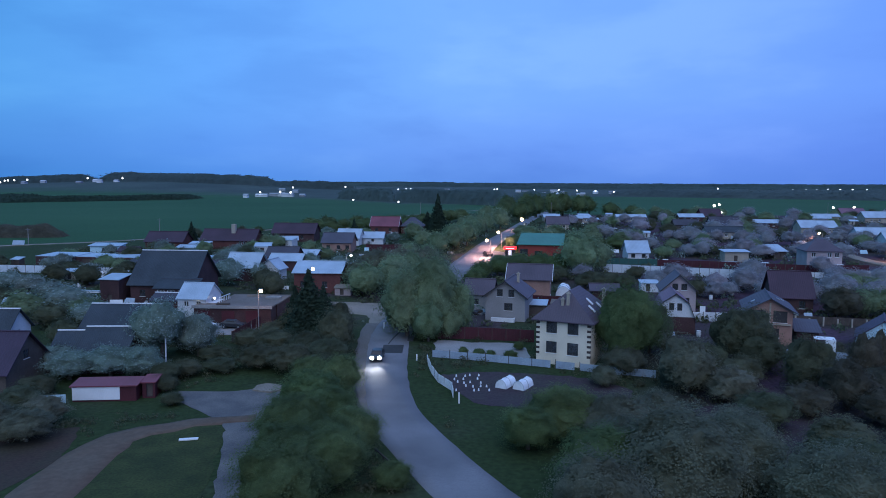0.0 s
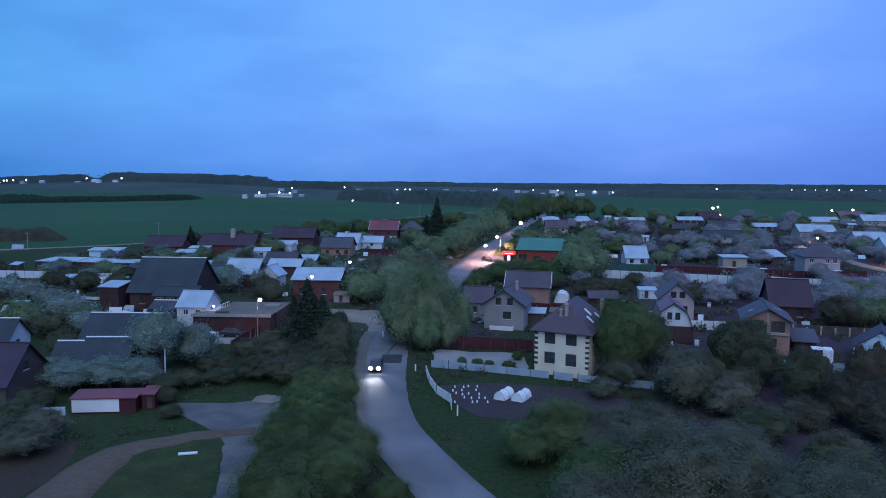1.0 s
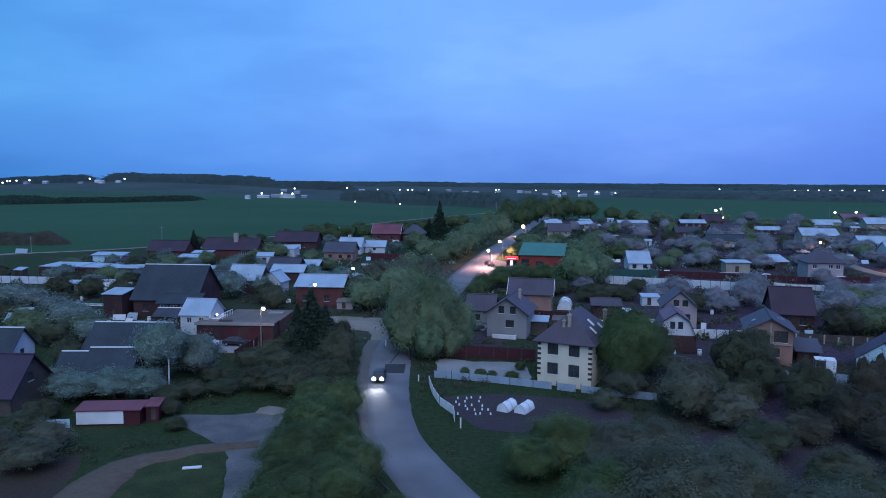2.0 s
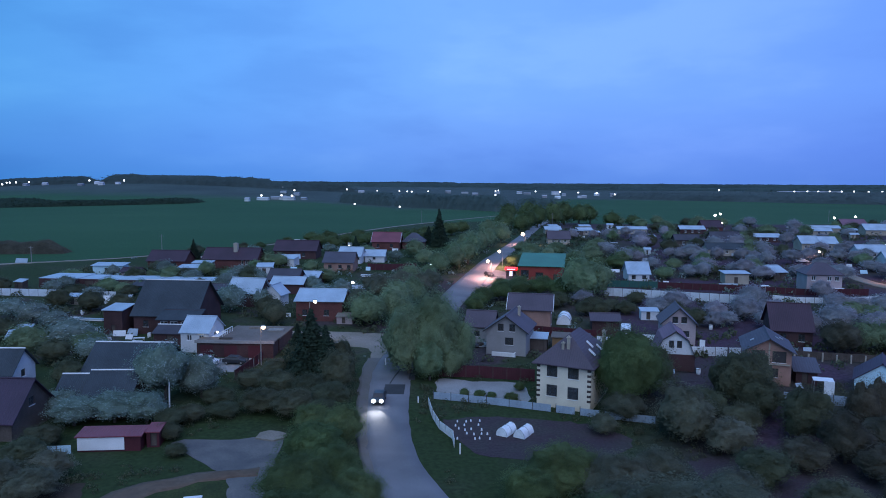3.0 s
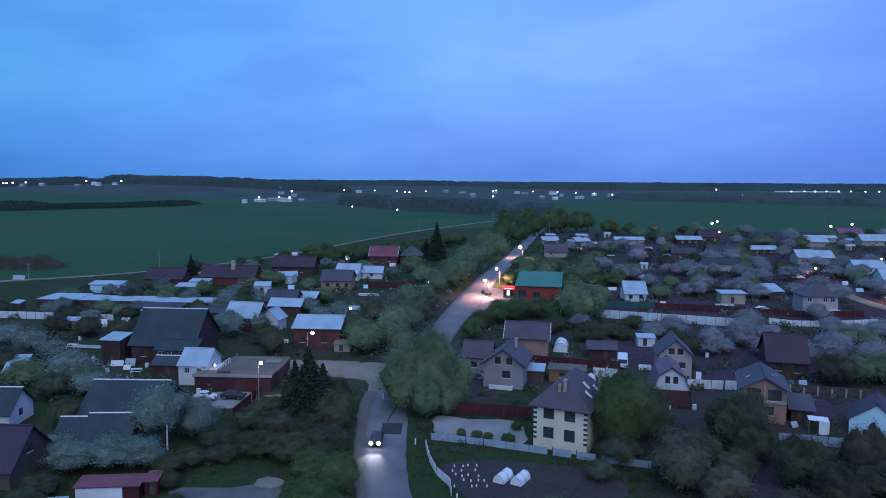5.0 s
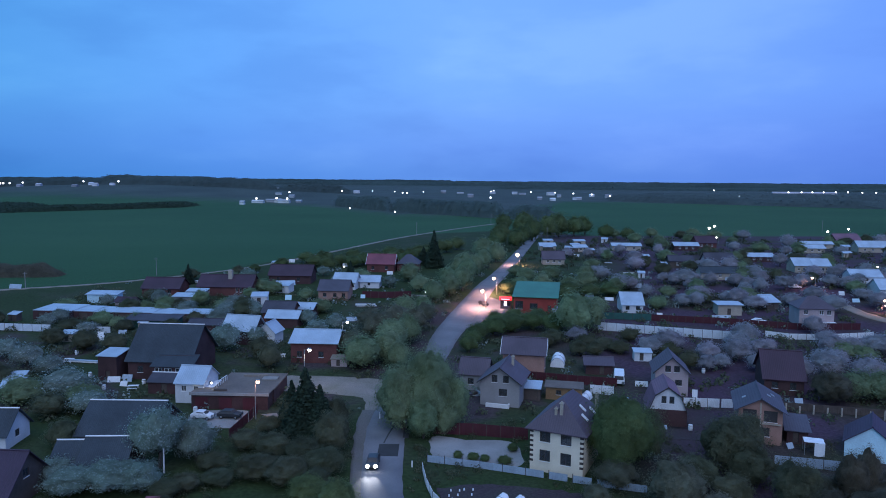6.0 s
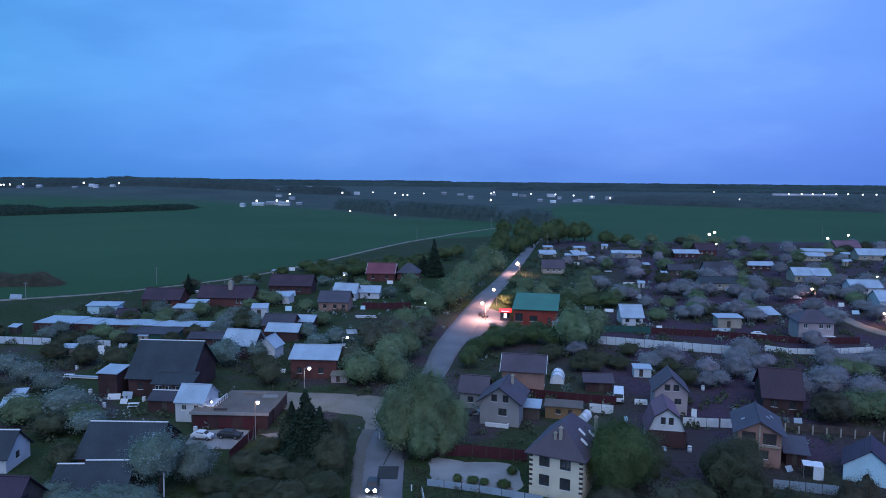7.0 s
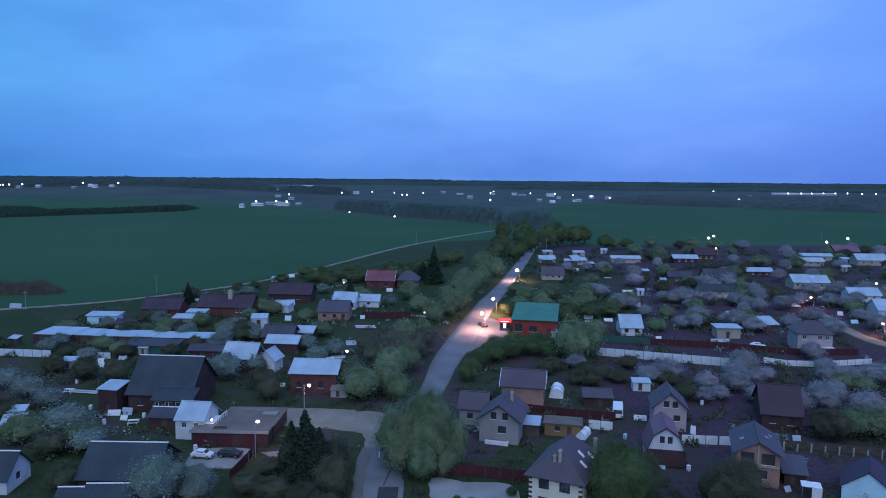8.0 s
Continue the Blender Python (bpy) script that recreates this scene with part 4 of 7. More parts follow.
# the belt between the road and the plots beyond the junction
plant("pale_tree", [(-17, 158, 8.4, 5.0), (-11.5, 163, 8.6, 4.6), (-12, 174, 8.8, 5.0), (-7.4, 181, 8.4, 4.2)])
plant("grey_tree", [(-20.5, 166, 7.8, 4.6), (-15.5, 184, 8.4, 5.2), (-6.5, 192, 7.6, 4.2),
                    (-12, 197, 7.6, 4.6), (-19, 196, 6.8, 4.6), (-3.6, 205, 6.5, 3.6)])
plant("pale_tree", [(-4.8, 217, 6.4, 3.6), (-10, 214, 6.8, 4.6), (-9, 158, 7.0, 3.2)])
plant("deciduous_tree", [(10, 184, 5.0, 3.6), (14.5, 189, 5.6, 4.2), (20, 194, 5.4, 4.4), (16, 200, 5.0, 3.6), (26, 197, 5.6, 4.4), (31.5, 194, 6.0, 4.4), (22, 206, 4.6, 3.6), (29, 207, 4.4, 3.4), (7.4, 172, 4.6, 2.8), (8.6, 178, 4.6, 2.8)])
plant("pale_tree", [(36.5, 191, 13.0, 6.6), (42, 197, 10, 5.0), (43.5, 214, 6.0, 4.2), (48.5, 220, 6.0, 4.4)])
plant("pale_tree", [(3.6, 250, 9.0, 4.5), (-2, 240, 8.0, 4.5), (8.6, 262, 10, 4.6), (3.5, 275, 8.5, 5.0), (11.5, 285, 11, 5.0), (8, 300, 9, 4.6), (15.4, 305, 10, 4.6), (20, 330, 10, 5), (12, 325, 9, 5),
                         (-7, 262, 6.5, 4.4), (-12, 285, 7.5, 5.0), (-12, 300, 6, 5), (28, 352, 11, 5.5), (23, 372, 12, 6.4)])
plant("spruce_tree", [(-2.4, 330, 18.0, 4.8), (-35, 282, 9.0, 3.0), (-97, 276, 8, 2.6), (-7.5, 341, 9, 4)])
plant("deciduous_tree", [(27, 248, 5.4, 4.4), (33, 252, 5.8, 4.8), (39.5, 250, 5.6, 4.6), (46, 252, 6.0, 5.0), (53, 250, 5.6, 4.6), (60, 253, 5.4, 4.4), (26.5, 257, 5.2, 4.2), (44, 243, 4.8, 4.0)])
plant("pale_tree", [(30, 262, 6.4, 4.4), (39, 268, 6.6, 4.8), (48, 262, 6.4, 4.8), (56, 271, 7, 5), (35, 284, 7, 5), (46, 290, 7, 5), (60, 290, 7, 5), (64, 258, 6.5, 4.6), (33, 300, 6, 4.6), (72, 272, 6.8, 4.8)])
plant("deciduous_tree", [(52, 440, 14, 7), (60, 462, 17, 8), (45, 420, 12, 6), (72, 480, 18, 8), (82, 492, 18, 9), (94, 500, 16, 8), (56, 500, 16, 8), (40, 470, 13, 8), (104, 512, 15, 8), (36, 440, 11, 7), (48, 540, 15, 8), (66, 560, 16, 8), (92, 560, 15, 8),
                    (30, 405, 10, 6), (112, 480, 11, 7), (125, 478, 9, 6)])
plant("deciduous_tree", [(-30, 345, 7, 5), (-42, 352, 7, 6), (-55, 340, 7, 6), (-64, 345, 6, 5), (-50, 322, 6.5, 5), (-40, 330, 6, 5), (-72, 328, 5, 4), (-20, 358, 7, 5), (-10, 372, 7, 6), (-26, 372, 6, 5), (0, 392, 8, 6), (10, 410, 8, 6), (-80, 310, 4, 3.6), (-22, 345, 7, 5), (-36, 338, 6.5, 5), (-14, 355, 7, 5), (-5, 378, 7, 5.4), (4, 395, 8, 5.6), (-46, 336, 6, 5), (-58, 331, 6, 4.6), (-3, 360, 7, 5), (-30, 330, 6, 4.6), (-16, 336, 7, 4.6)])

def woodland(name, label, rows, spacing, size, seed, mat=None, rough=0.16):
    """Far woods as one rolling canopy of close-grown crowns, fringed with leaf clumps, over strips given as x0, y0, x1, y1, depth, height."""
    rng = np.random.default_rng(seed)
    verts, norms, tris = [], [], []
    used_v = 0
    for x0, y0, x1, y1, depth, height in rows:
        x0, y0, x1, y1 = *settle(x0, y0)[:2], *settle(x1, y1)[:2]
        length = math.hypot(x1 - x0, y1 - y0)
        n, m = max(4, int(length / spacing * 1.6)), max(5, int(depth / spacing * 1.6) + 3)
        u, w = np.meshgrid(np.linspace(0, 1, n + 1), np.linspace(0, 1, m + 1))
        x = x0 + (x1 - x0) * u + rng.normal(size=u.shape) * spacing * 0.06
        y = y0 + (y1 - y0) * u + depth * w + rng.normal(size=u.shape) * spacing * 0.06
        bumps = np.array([noise.noise((a * 0.6 / spacing, b * 0.6 / spacing, seed)) + 0.7 * noise.noise((a * 0.09 / spacing, b * 0.09 / spacing, seed + 5)) for a, b in zip(x.ravel(), y.ravel())]).reshape(u.shape)
        ends = np.clip(np.minimum(u, 1 - u) * length / (spacing * 2.5), 0, 1) ** 0.5
        rim = np.clip(np.minimum(w, 1 - w) * (m * 0.4), 0, 1) ** 0.75
        z = ground_z(x, y) - 0.4 + (height * (0.85 + rough * bumps) ) * rim * ends
        p = np.stack([x, y, z], -1).reshape(-1, 3)
        base = np.arange((n + 1) * (m + 1)).reshape(m + 1, n + 1)
        quads = np.stack([base[:-1, :-1], base[:-1, 1:], base[1:, 1:], base[1:, :-1]], -1).reshape(-1, 4)
        tris.append(np.concatenate([quads[:, [0, 1, 2]], quads[:, [0, 2, 3]]]) + used_v)
        verts.append(p)
        norms.append(np.tile((0.0, -0.12, 1.0), (len(p), 1)) + rng.normal(size=p.shape) * 0.05)
        used_v += len(p)
        # loose clumps that break the outline
        c = p[rng.integers(0, len(p), len(p) * 3)]
        c = c + rng.normal(size=c.shape) * (spacing * 0.4, spacing * 0.4, 0.2)
        q, _ = sprays(rng, c, np.tile((0.0, -0.5, 0.7), (len(c), 1)), size * 0.35)
        verts.append(q)
        norms.append(np.tile((0.0, -0.12, 1.0), (len(q), 1)))
        tris.append(np.arange(len(q)).reshape(-1, 3) + used_v)
        used_v += len(q)
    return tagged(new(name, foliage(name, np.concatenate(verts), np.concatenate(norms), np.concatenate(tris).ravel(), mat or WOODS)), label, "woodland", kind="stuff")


woodland("woodland_strip", "dark strip of woodland crossing the field", [(-700, 715, -470, 755, 130, 9), (-470, 755, -330, 930, 70, 7)], 8, 5, 1, NEEDLE)
woodland("field_hedge", "low dark hedge at the edge of the field", [(-260, 283, -212, 284, 9, 5), (-212, 284, -155, 290, 9, 6)], 3, 1.0, 7, LEAF_BROWN)
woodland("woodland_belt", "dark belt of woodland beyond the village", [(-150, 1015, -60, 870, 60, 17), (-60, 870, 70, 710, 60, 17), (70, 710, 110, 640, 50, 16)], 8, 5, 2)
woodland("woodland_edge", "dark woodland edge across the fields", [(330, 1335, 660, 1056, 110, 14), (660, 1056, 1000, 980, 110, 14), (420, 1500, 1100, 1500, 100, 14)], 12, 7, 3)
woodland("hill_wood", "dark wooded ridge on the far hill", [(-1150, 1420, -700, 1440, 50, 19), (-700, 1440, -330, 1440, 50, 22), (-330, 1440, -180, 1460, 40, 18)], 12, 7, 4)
woodland("far_forest", "dark forest along the horizon, haze in its colour", [(-2700, 3300, 2700, 3300, 45, 19), (-2500, 2700, -900, 2600, 34, 17), (200, 2650, 2100, 2500, 34, 13), (-2900, 4250, 100, 4250, 45, 21), (60, 4260, 2900, 4260, 45, 16)], 16, 11, 5)

# ---- houses right of the road ----
cream = house("house", "two-storey cream rendered house with brown hip roof", 20.3, 109.5, -26, 8.2, 11.4, 6.3, 9.9, "hip", CREAM, BROWNROOF, [
    ("front", 1.5, 3.15, 3.75, 5.5), ("front", 4.75, 6.4, 3.75, 5.5), ("front", 1.5, 3.15, 0.75, 2.5), ("front", 4.75, 6.4, 0.65, 2.5), ("right", 2.0, 3.4, 3.75, 5.3)],
    over=0.7, hip=5.4, raise_by=0.75, chimneys=[(0.3, -4.3, 0.45, 9.6), (-0.5, -4.4, 0.4, 8.7), (3.7, 3.6, 0.5, 9.4)])
# alternating corner stones
for cx in (-4.1, 4.1):
    for i in range(16):
        bm = bmesh.new()
        long = 0.5 if i % 2 else 0.28
        x0, x1 = (cx - 0.03, cx + long) if cx < 0 else (cx - long, cx + 0.03)
        block(bm, x0, x1, -5.73, -5.7 + (0.28 if i % 2 else 0.5), 0.1 + i * 0.38, 0.1 + i * 0.38 + 0.36)
        part("quoin", bm, QUOIN if i % 2 else CREAM, cream, "dark brown corner stone" if i % 2 else "")
for sx, sy in ((2.4, 0.0), (3.3, -2.0), (3.4, 2.2)):
    bm = bmesh.new()
    hi, lo = (9.99 - 0.857 * (sx + k) for k in (-0.5, 0.5))
    hexa(bm, [(sx - 0.5, sy - 0.34, hi), (sx + 0.5, sy - 0.34, lo), (sx + 0.5, sy + 0.34, lo), (sx - 0.5, sy + 0.34, hi),
              (sx - 0.5, sy - 0.34, hi + 0.14), (sx + 0.5, sy - 0.34, lo + 0.14), (sx + 0.5, sy + 0.34, lo + 0.14), (sx - 0.5, sy + 0.34, hi + 0.14)])
    part("skylight", bm, WHITE, cream, "white-framed roof light")

house("house", "grey rendered gabled house with brown roof", 13.0, 138.0, -16, 7.6, 9.0, 4.8, 7.5, "gable", GREYWALL, BROWNROOF, [
    ("front", 2.2, 3.3, 4.5, 5.9), ("front", 4.4, 5.5, 4.5, 5.9), ("front", 3.6, 5.2, 1.9, 3.3)], axis="y", over=0.6, chimneys=[(1.4, 1.5, 0.5, 8.2)], barge=FRAME)
grey_terrace = thing("terrace", "low white terrace wall in front of the grey house", "terrace", 11.6, 132.8, -16)
for x0, x1, y0, y1 in ((-2.6, 1.6, -0.2, 0.2), (1.6, 1.9, -0.2, 0.8)):
    bm = bmesh.new()
    block(bm, x0, x1, y0, y1, -0.3, 0.75)
    bmesh.ops.bevel(bm, geom=bm.edges[:], offset=0.03, segments=1, affect="EDGES")
    part("wall", bm, WHITE, grey_terrace)
pile = thing("junk_pile", "heap of pale sheets and blue boxes beside the grey house", "heap", 7.0, 139.5, 12)
jr = random.Random(3)
for i in range(11):
    bm = bmesh.new()
    sx, sy, sz = jr.uniform(0.5, 1.6), jr.uniform(0.4, 1.0), jr.uniform(0.15, 0.6)
    block(bm, -sx / 2, sx / 2, -sy / 2, sy / 2, 0, sz)
    bm.transform(pose(jr.uniform(-1.8, 1.8), jr.uniform(-1.0, 1.0), 0.28 * (i // 4), jr.uniform(-6, 6), jr.uniform(-6, 6), jr.uniform(0, 180)))
    part("box" if i % 2 else "sheet", bm, (WHITE, BLUEROOF, ZINC, DARKWOOD)[i % 4], pile)
house("annexe", "low brown-roofed annexe behind the grey house", 7.8, 146, -13, 5.4, 6.0, 3.6, 6.0, "gable", GREYWALL, BROWNROOF, [("front", 1.6, 2.8, 1.2, 2.4)], category="annexe")
house("house", "tan brick house with plain brown roof", 19.2, 156.8, -11, 9.0, 7.4, 5.0, 7.6, "gable", TAN, BROWNROOF, [
    ("right", 2.6, 3.8, 3.6, 5.0), ("right", 2.6, 3.8, 1.0, 2.4), ("front", 1.2, 2.2, 1.0, 2.2)], over=0.5, barge=WHITE)
house("hut", "low ochre hut with flat felt roof", 25.0, 139.0, -12, 7.0, 3.6, 2.5, 2.7, "shed", ORANGE, SLAB, [("front", 4.4, 5.2, 0.1, 2.0, "door"), ("front", 2.0, 3.0, 1.0, 1.9)], category="hut", over=0.3)
house("shed", "low shed with brown sheet roof", 35.6, 157.0, -6, 5.8, 5.4, 2.3, 3.3, "gable", BROWNWALL, BROWNROOF, category="shed", holes=[("front", 3, 4, 0.1, 2.0, "door")])
house("canopy", "pale sheet canopy between house and hut", 18.6, 139.2, -12, 3.6, 4.4, 2.4, 2.7, "shed", DARKWOOD, ZINC, category="canopy", holes=[("front", 0.5, 3.1, 0.0, 2.1, "door")], over=0.2)
house("house", "pinkish gabled house with brown roof", 47.5, 144.3, -11, 6.4, 7.6, 4.9, 7.8, "gable", PINKWALL, BROWNROOF, [
    ("front", 1.9, 3.0, 4.7, 6.0), ("front", 3.6, 4.7, 4.7, 6.0), ("front", 3.9, 5.2, 2.0, 3.2), ("right", 1.0, 1.9, 0.2, 2.2, "door")], axis="y", over=0.5, frame_m=FRAME, barge=FRAME)
mansard = house("house", "white-fronted mansard cottage with plum roof and dark base", 41.5, 127.9, -11, 6.4, 8.2, 2.9, 7.0, "gambrel", WHITEWALL, PURPLEROOF, [
    ("front", 2.1, 2.95, 4.0, 5.3), ("front", 3.45, 4.3, 4.0, 5.3)], axis="y", over=0.35, knee=5.5, barge=FRAME)
bm = bmesh.new()
block(bm, -3.32, 3.32, -4.2, -4.12, -0.4, 2.9)
part("boarding", bm, BROWNWALL, mansard, "dark red boarded lower front")
house("house", "large dark red roofed house", 71.2, 146.6, -15, 7.4, 11.0, 3.4, 7.8, "gable", BROWNWALL, REDROOF, [
    ("front", 1.4, 2.6, 1.2, 2.5), ("front", 4.8, 6.0, 1.0, 2.5)], over=0.5)
# Upper panes are dark sheets that stand in for the balcony recess's shade.
bg = house("house", "ochre brick gabled house with blue-grey roof", 55.3, 120.8, -19, 6.8, 9.8, 5.8, 7.7, "gable", TAN, BLUEROOF, [
    ("front", 0.7, 2.8, 3.7, 5.6, "lit"), ("front", 3.9, 6.0, 3.7, 5.6, "lit"), ("front", 3.3, 4.9, 1.2, 2.7, "lit"), ("right", 2.5, 4.0, 1.0, 2.4)], axis="y", over=0.75, lit=FRAME)
for sx, sy in ((-2.4, -1.0), (1.6, -0.4), (2.4, 1.6)):
    bm = bmesh.new()
    z = 7.7 - 1.9 * abs(sx) / 3.4 + 0.1
    k = 0.165 * (1 if sx < 0 else -1)
    hexa(bm, [(sx - 0.3, sy - 0.4, z - k), (sx + 0.3, sy - 0.4, z + k), (sx + 0.3, sy + 0.4, z + k), (sx - 0.3, sy + 0.4, z - k),
              (sx - 0.3, sy - 0.4, z - k + 0.1), (sx + 0.3, sy - 0.4, z + k + 0.1), (sx + 0.3, sy + 0.4, z + k + 0.1), (sx - 0.3, sy + 0.4, z - k + 0.1)])
    part("skylight", bm, STEEL, bg, "small roof light")
bm = bmesh.new()
block(bm, -0.12, 0.12, -5.02, -4.90, 2.8, 6.9)
part("post", bm, BEIGE, bg, "pale wooden gable post")
bm = bmesh.new()
block(bm, -3.2, 3.2, -5.15, -4.90, 3.3, 3.52)
part("balcony_sill", bm, BEIGE, bg, "pale balcony edge under the gable")
house("lean_to", "blue-grey roofed lean-to beside the brick house", 60.9, 118.6, -19, 3.2, 5.4, 2.3, 3.2, "shed", BROWNWALL, BLUEROOF, [("front", 0.9, 1.8, 0.1, 1.9, "door")], category="shed")
house("house", "pale blue sided house with dark plum roof", 70.5, 113.0, -31, 7.4, 8.0, 2.6, 5.4, "gable", BLUEWALL, PLUMDARK, [("left", 3, 4.2, 0.9, 1.8), ("right", 3, 4.2, 0.9, 1.8)], axis="y", over=0.3)
house("shed", "white sheet-roofed garden shed", 48.2, 166.5, -5, 4.0, 2.6, 2.1, 2.5, "shed", WHITEWALL, ZINC, category="shed", holes=[("front", 1.2, 2.1, 0.1, 1.9, "door")], over=0.2)

shop = house("shop", "red village shop with green metal roof", 31.5, 228.6, -11, 13.2, 17.0, 4.8, 7.0, "shed", REDWALL, GREENROOF, [
    ("front", 0.5, 2.9, 0.9, 3.4), ("front", 5.0, 7.4, 1.0, 2.8), ("front", 10.5, 11.6, 0.1, 2.3, "door")], over=0.6, category="shop", frame_m=FRAME)
house("annexe", "low pale annexe at the shop corner", 37.2, 218.6, -11, 4.0, 3.2, 1.7, 2.0, "shed", WHITEWALL, ZINC, category="annexe", holes=[("front", 1.3, 2.3, 0.1, 1.5, "door")], over=0.2)
kiosk = thing("kiosk", "small kiosk with lit red sign on top", "kiosk", 21.4, 227.5, -8)
bm = bmesh.new()
block(bm, -1.6, 1.6, -1.0, 1.0, -0.2, 2.8)
part("body", bm, BLUEROOF, kiosk)
for i in range(3):
    bm = bmesh.new()
    block(bm, -1.5 + i * 1.04, -0.58 + i * 1.04, -1.05, -1.0, 0.9, 2.5)
    part("display_panel", bm, SIGN_WHITE if i % 2 else GLASS, kiosk, "lit display panel" if i % 2 else "")
bm = bmesh.new()
block(bm, -2.0, 2.0, -1.3, 1.2, 2.8, 3.6)
bmesh.ops.bevel(bm, geom=bm.edges[:], offset=0.08, segments=1, affect="EDGES")
part("sign", bm, SIGN_RED, kiosk, "glowing red sign box")
bm = bmesh.new()
block(bm, -1.3, 1.3, -1.36, -1.3, 3.0, 3.25)
part("sign_face", bm, SIGN_WHITE, kiosk, "glowing white band on the sign")

house("house", "white cottage with pale blue sheet roof", 60.8, 225.4, -3, 6.4, 8.6, 2.8, 5.8, "gable", WHITEWALL, ZINC, [("front", 1.0, 2.2, 0.9, 2.1), ("front", 4.2, 5.4, 0.9, 2.1)], over=0.5)
house("shed", "beige shed with flat pale roof", 90.0, 220.6, -2, 7.2, 4.4, 3.3, 3.6, "shed", BEIGE, ZINC, [("front", 2.8, 3.9, 0.1, 2.1, "door")], category="shed")
house("shed", "small shed with tilted pale roof", 107.6, 231, 10, 4.2, 4.6, 2.4, 3.9, "shed", DARKWOOD, ZINC, [("front", 1.5, 2.4, 0.1, 2.0, "door")], category="shed")
pink = house("house", "two-storey pinkish grey house with hip roof", 108.4, 205.8, -8, 9.4, 8.6, 5.7, 8.4, "hip", PINKWALL, BROWNROOF, [
    ("front", 1.2, 2.4, 3.7, 5.0), ("front", 1.2, 2.4, 0.8, 2.2), ("front", 5.4, 6.6, 3.7, 5.0), ("front", 7.4, 8.6, 3.7, 5.0)], over=0.5, hip=2.6, frame_m=WHITE)
for i in range(7):
    bm = bmesh.new()
    block(bm, -1.6 + i * 1.05, -1.48 + i * 1.05, -5.9, -5.8, -0.3, 1.6)
    part("porch_post", bm, WHITE, pink, "white porch post")
bm = bmesh.new()
block(bm, -1.7, 4.9, -5.94, -4.3, 1.6, 1.75)
part("porch_roof", bm, WHITE, pink, "white porch roof")

# further plots
for label, x, y, rot, w, d, e, r, kind, wm, rm in (
        ("long white sheet-roofed house, twin roofs", 165.0, 326, -3, 7.6, 9, 3.4, 6.2, "gable", BEIGE, ZINC),
        ("white sheet-roofed house beside its twin", 173.1, 325, -3, 7.2, 9, 3.4, 6.0, "gable", BEIGE, ZINC),
        ("low long shed with pale roof", 108.0, 414, -2, 16.5, 6, 3.0, 4.2, "gable", BEIGE, ZINC),
        ("low pale-roofed house at the village edge", 143.5, 417, -2, 14.0, 7, 3.0, 4.6, "gable", BROWNWALL, ZINC),
        ("low white-roofed house among trees", 62.0, 412, 4, 9.0, 6, 2.8, 4.2, "gable", BEIGE, ZINC),
        ("small white-roofed house among trees", 79.0, 405, 12, 8.0, 6, 2.8, 4.0, "gable", BEIGE, ZINC),
        ("beige house with brown roof beside the road", 55.4, 348, -2, 10.4, 8, 3.0, 6.2, "gable", BEIGE, BROWNROOF),
        ("low bungalow with pale sheet roof", 163.5, 365, -2, 13.0, 7, 2.8, 4.2, "gable", BROWNWALL, ZINC),
        ("pale grey sheet-roofed house", 174.0, 292, -4, 12.0, 8, 3.0, 5.4, "gable", WHITEWALL, ZINC),
        ("pale grey roofed house behind fruit trees", 165.0, 258, -4, 13.0, 9, 3.2, 6.2, "gable", WHITEWALL, ZINC),
        ("pale-roofed house at the far edge of the village", 250.0, 414, -3, 17.0, 9, 3.4, 6.4, "gable", BEIGE, ZINC),
        ("long grey-roofed house behind trees", 118.0, 301, -3, 16.0, 8, 3.0, 5.0, "gable", BEIGE, GREYROOF),
        ("dark-roofed house with white windows", 132.0, 338, -3, 13.0, 9, 3.4, 7.0, "gable", PINKWALL, DARKROOF),
        ("reddish house at the far edge of the village", 160.0, 432, 4, 12.0, 9, 3.4, 7.0, "gable", BRICK, REDROOF),
        ("plum-roofed house at the village edge", 258.0, 455, 4, 16.0, 10, 3.4, 7.0, "gable", BRICK, PURPLEROOF),
        ("pale-roofed house with low walls", 212.0, 408, -3, 14.0, 7, 3.0, 4.6, "gable", BEIGE, ZINC),
        ("long low shed with white roof", 228.0, 432, -3, 18.0, 6, 3.0, 4.2, "gable", BEIGE, ZINC)):
    house("house", label, x, y, rot, w, d, e, r, kind, wm, rm, [("front", w * 0.18, w * 0.18 + 1.2, 1.0, 2.3), ("front", w * 0.45, w * 0.45 + 1.2, 1.0, 2.3), ("front", w * 0.72, w * 0.72 + 1.2, 1.0, 2.3)], frame_m=WHITE)

# ---- houses left of the road ----
house("barn_house", "large house with steep dark grey roof and pale ridge", -58.4, 155.6, -4, 13.4, 14.0, 4.3, 10.4, "gable", BROWNWALL, GREYROOF, [
    ("front", 2.0, 3.2, 1.4, 2.8), ("left", 6, 7.2, 1.4, 2.8)], cap=WHITE, over=0.6)
house("annexe", "grey-roofed front annexe with white windows", -54.9, 147.2, -4, 8.4, 3.8, 3.9, 5.3, "shed", BROWNWALL, GREYROOF, [("front", 0.6, 2.2, 2.2, 3.5), ("front", 2.7, 4.3, 2.2, 3.5), ("front", 5.0, 7.6, 2.2, 3.5)], category="annexe", over=0.3, frame_m=WHITE)
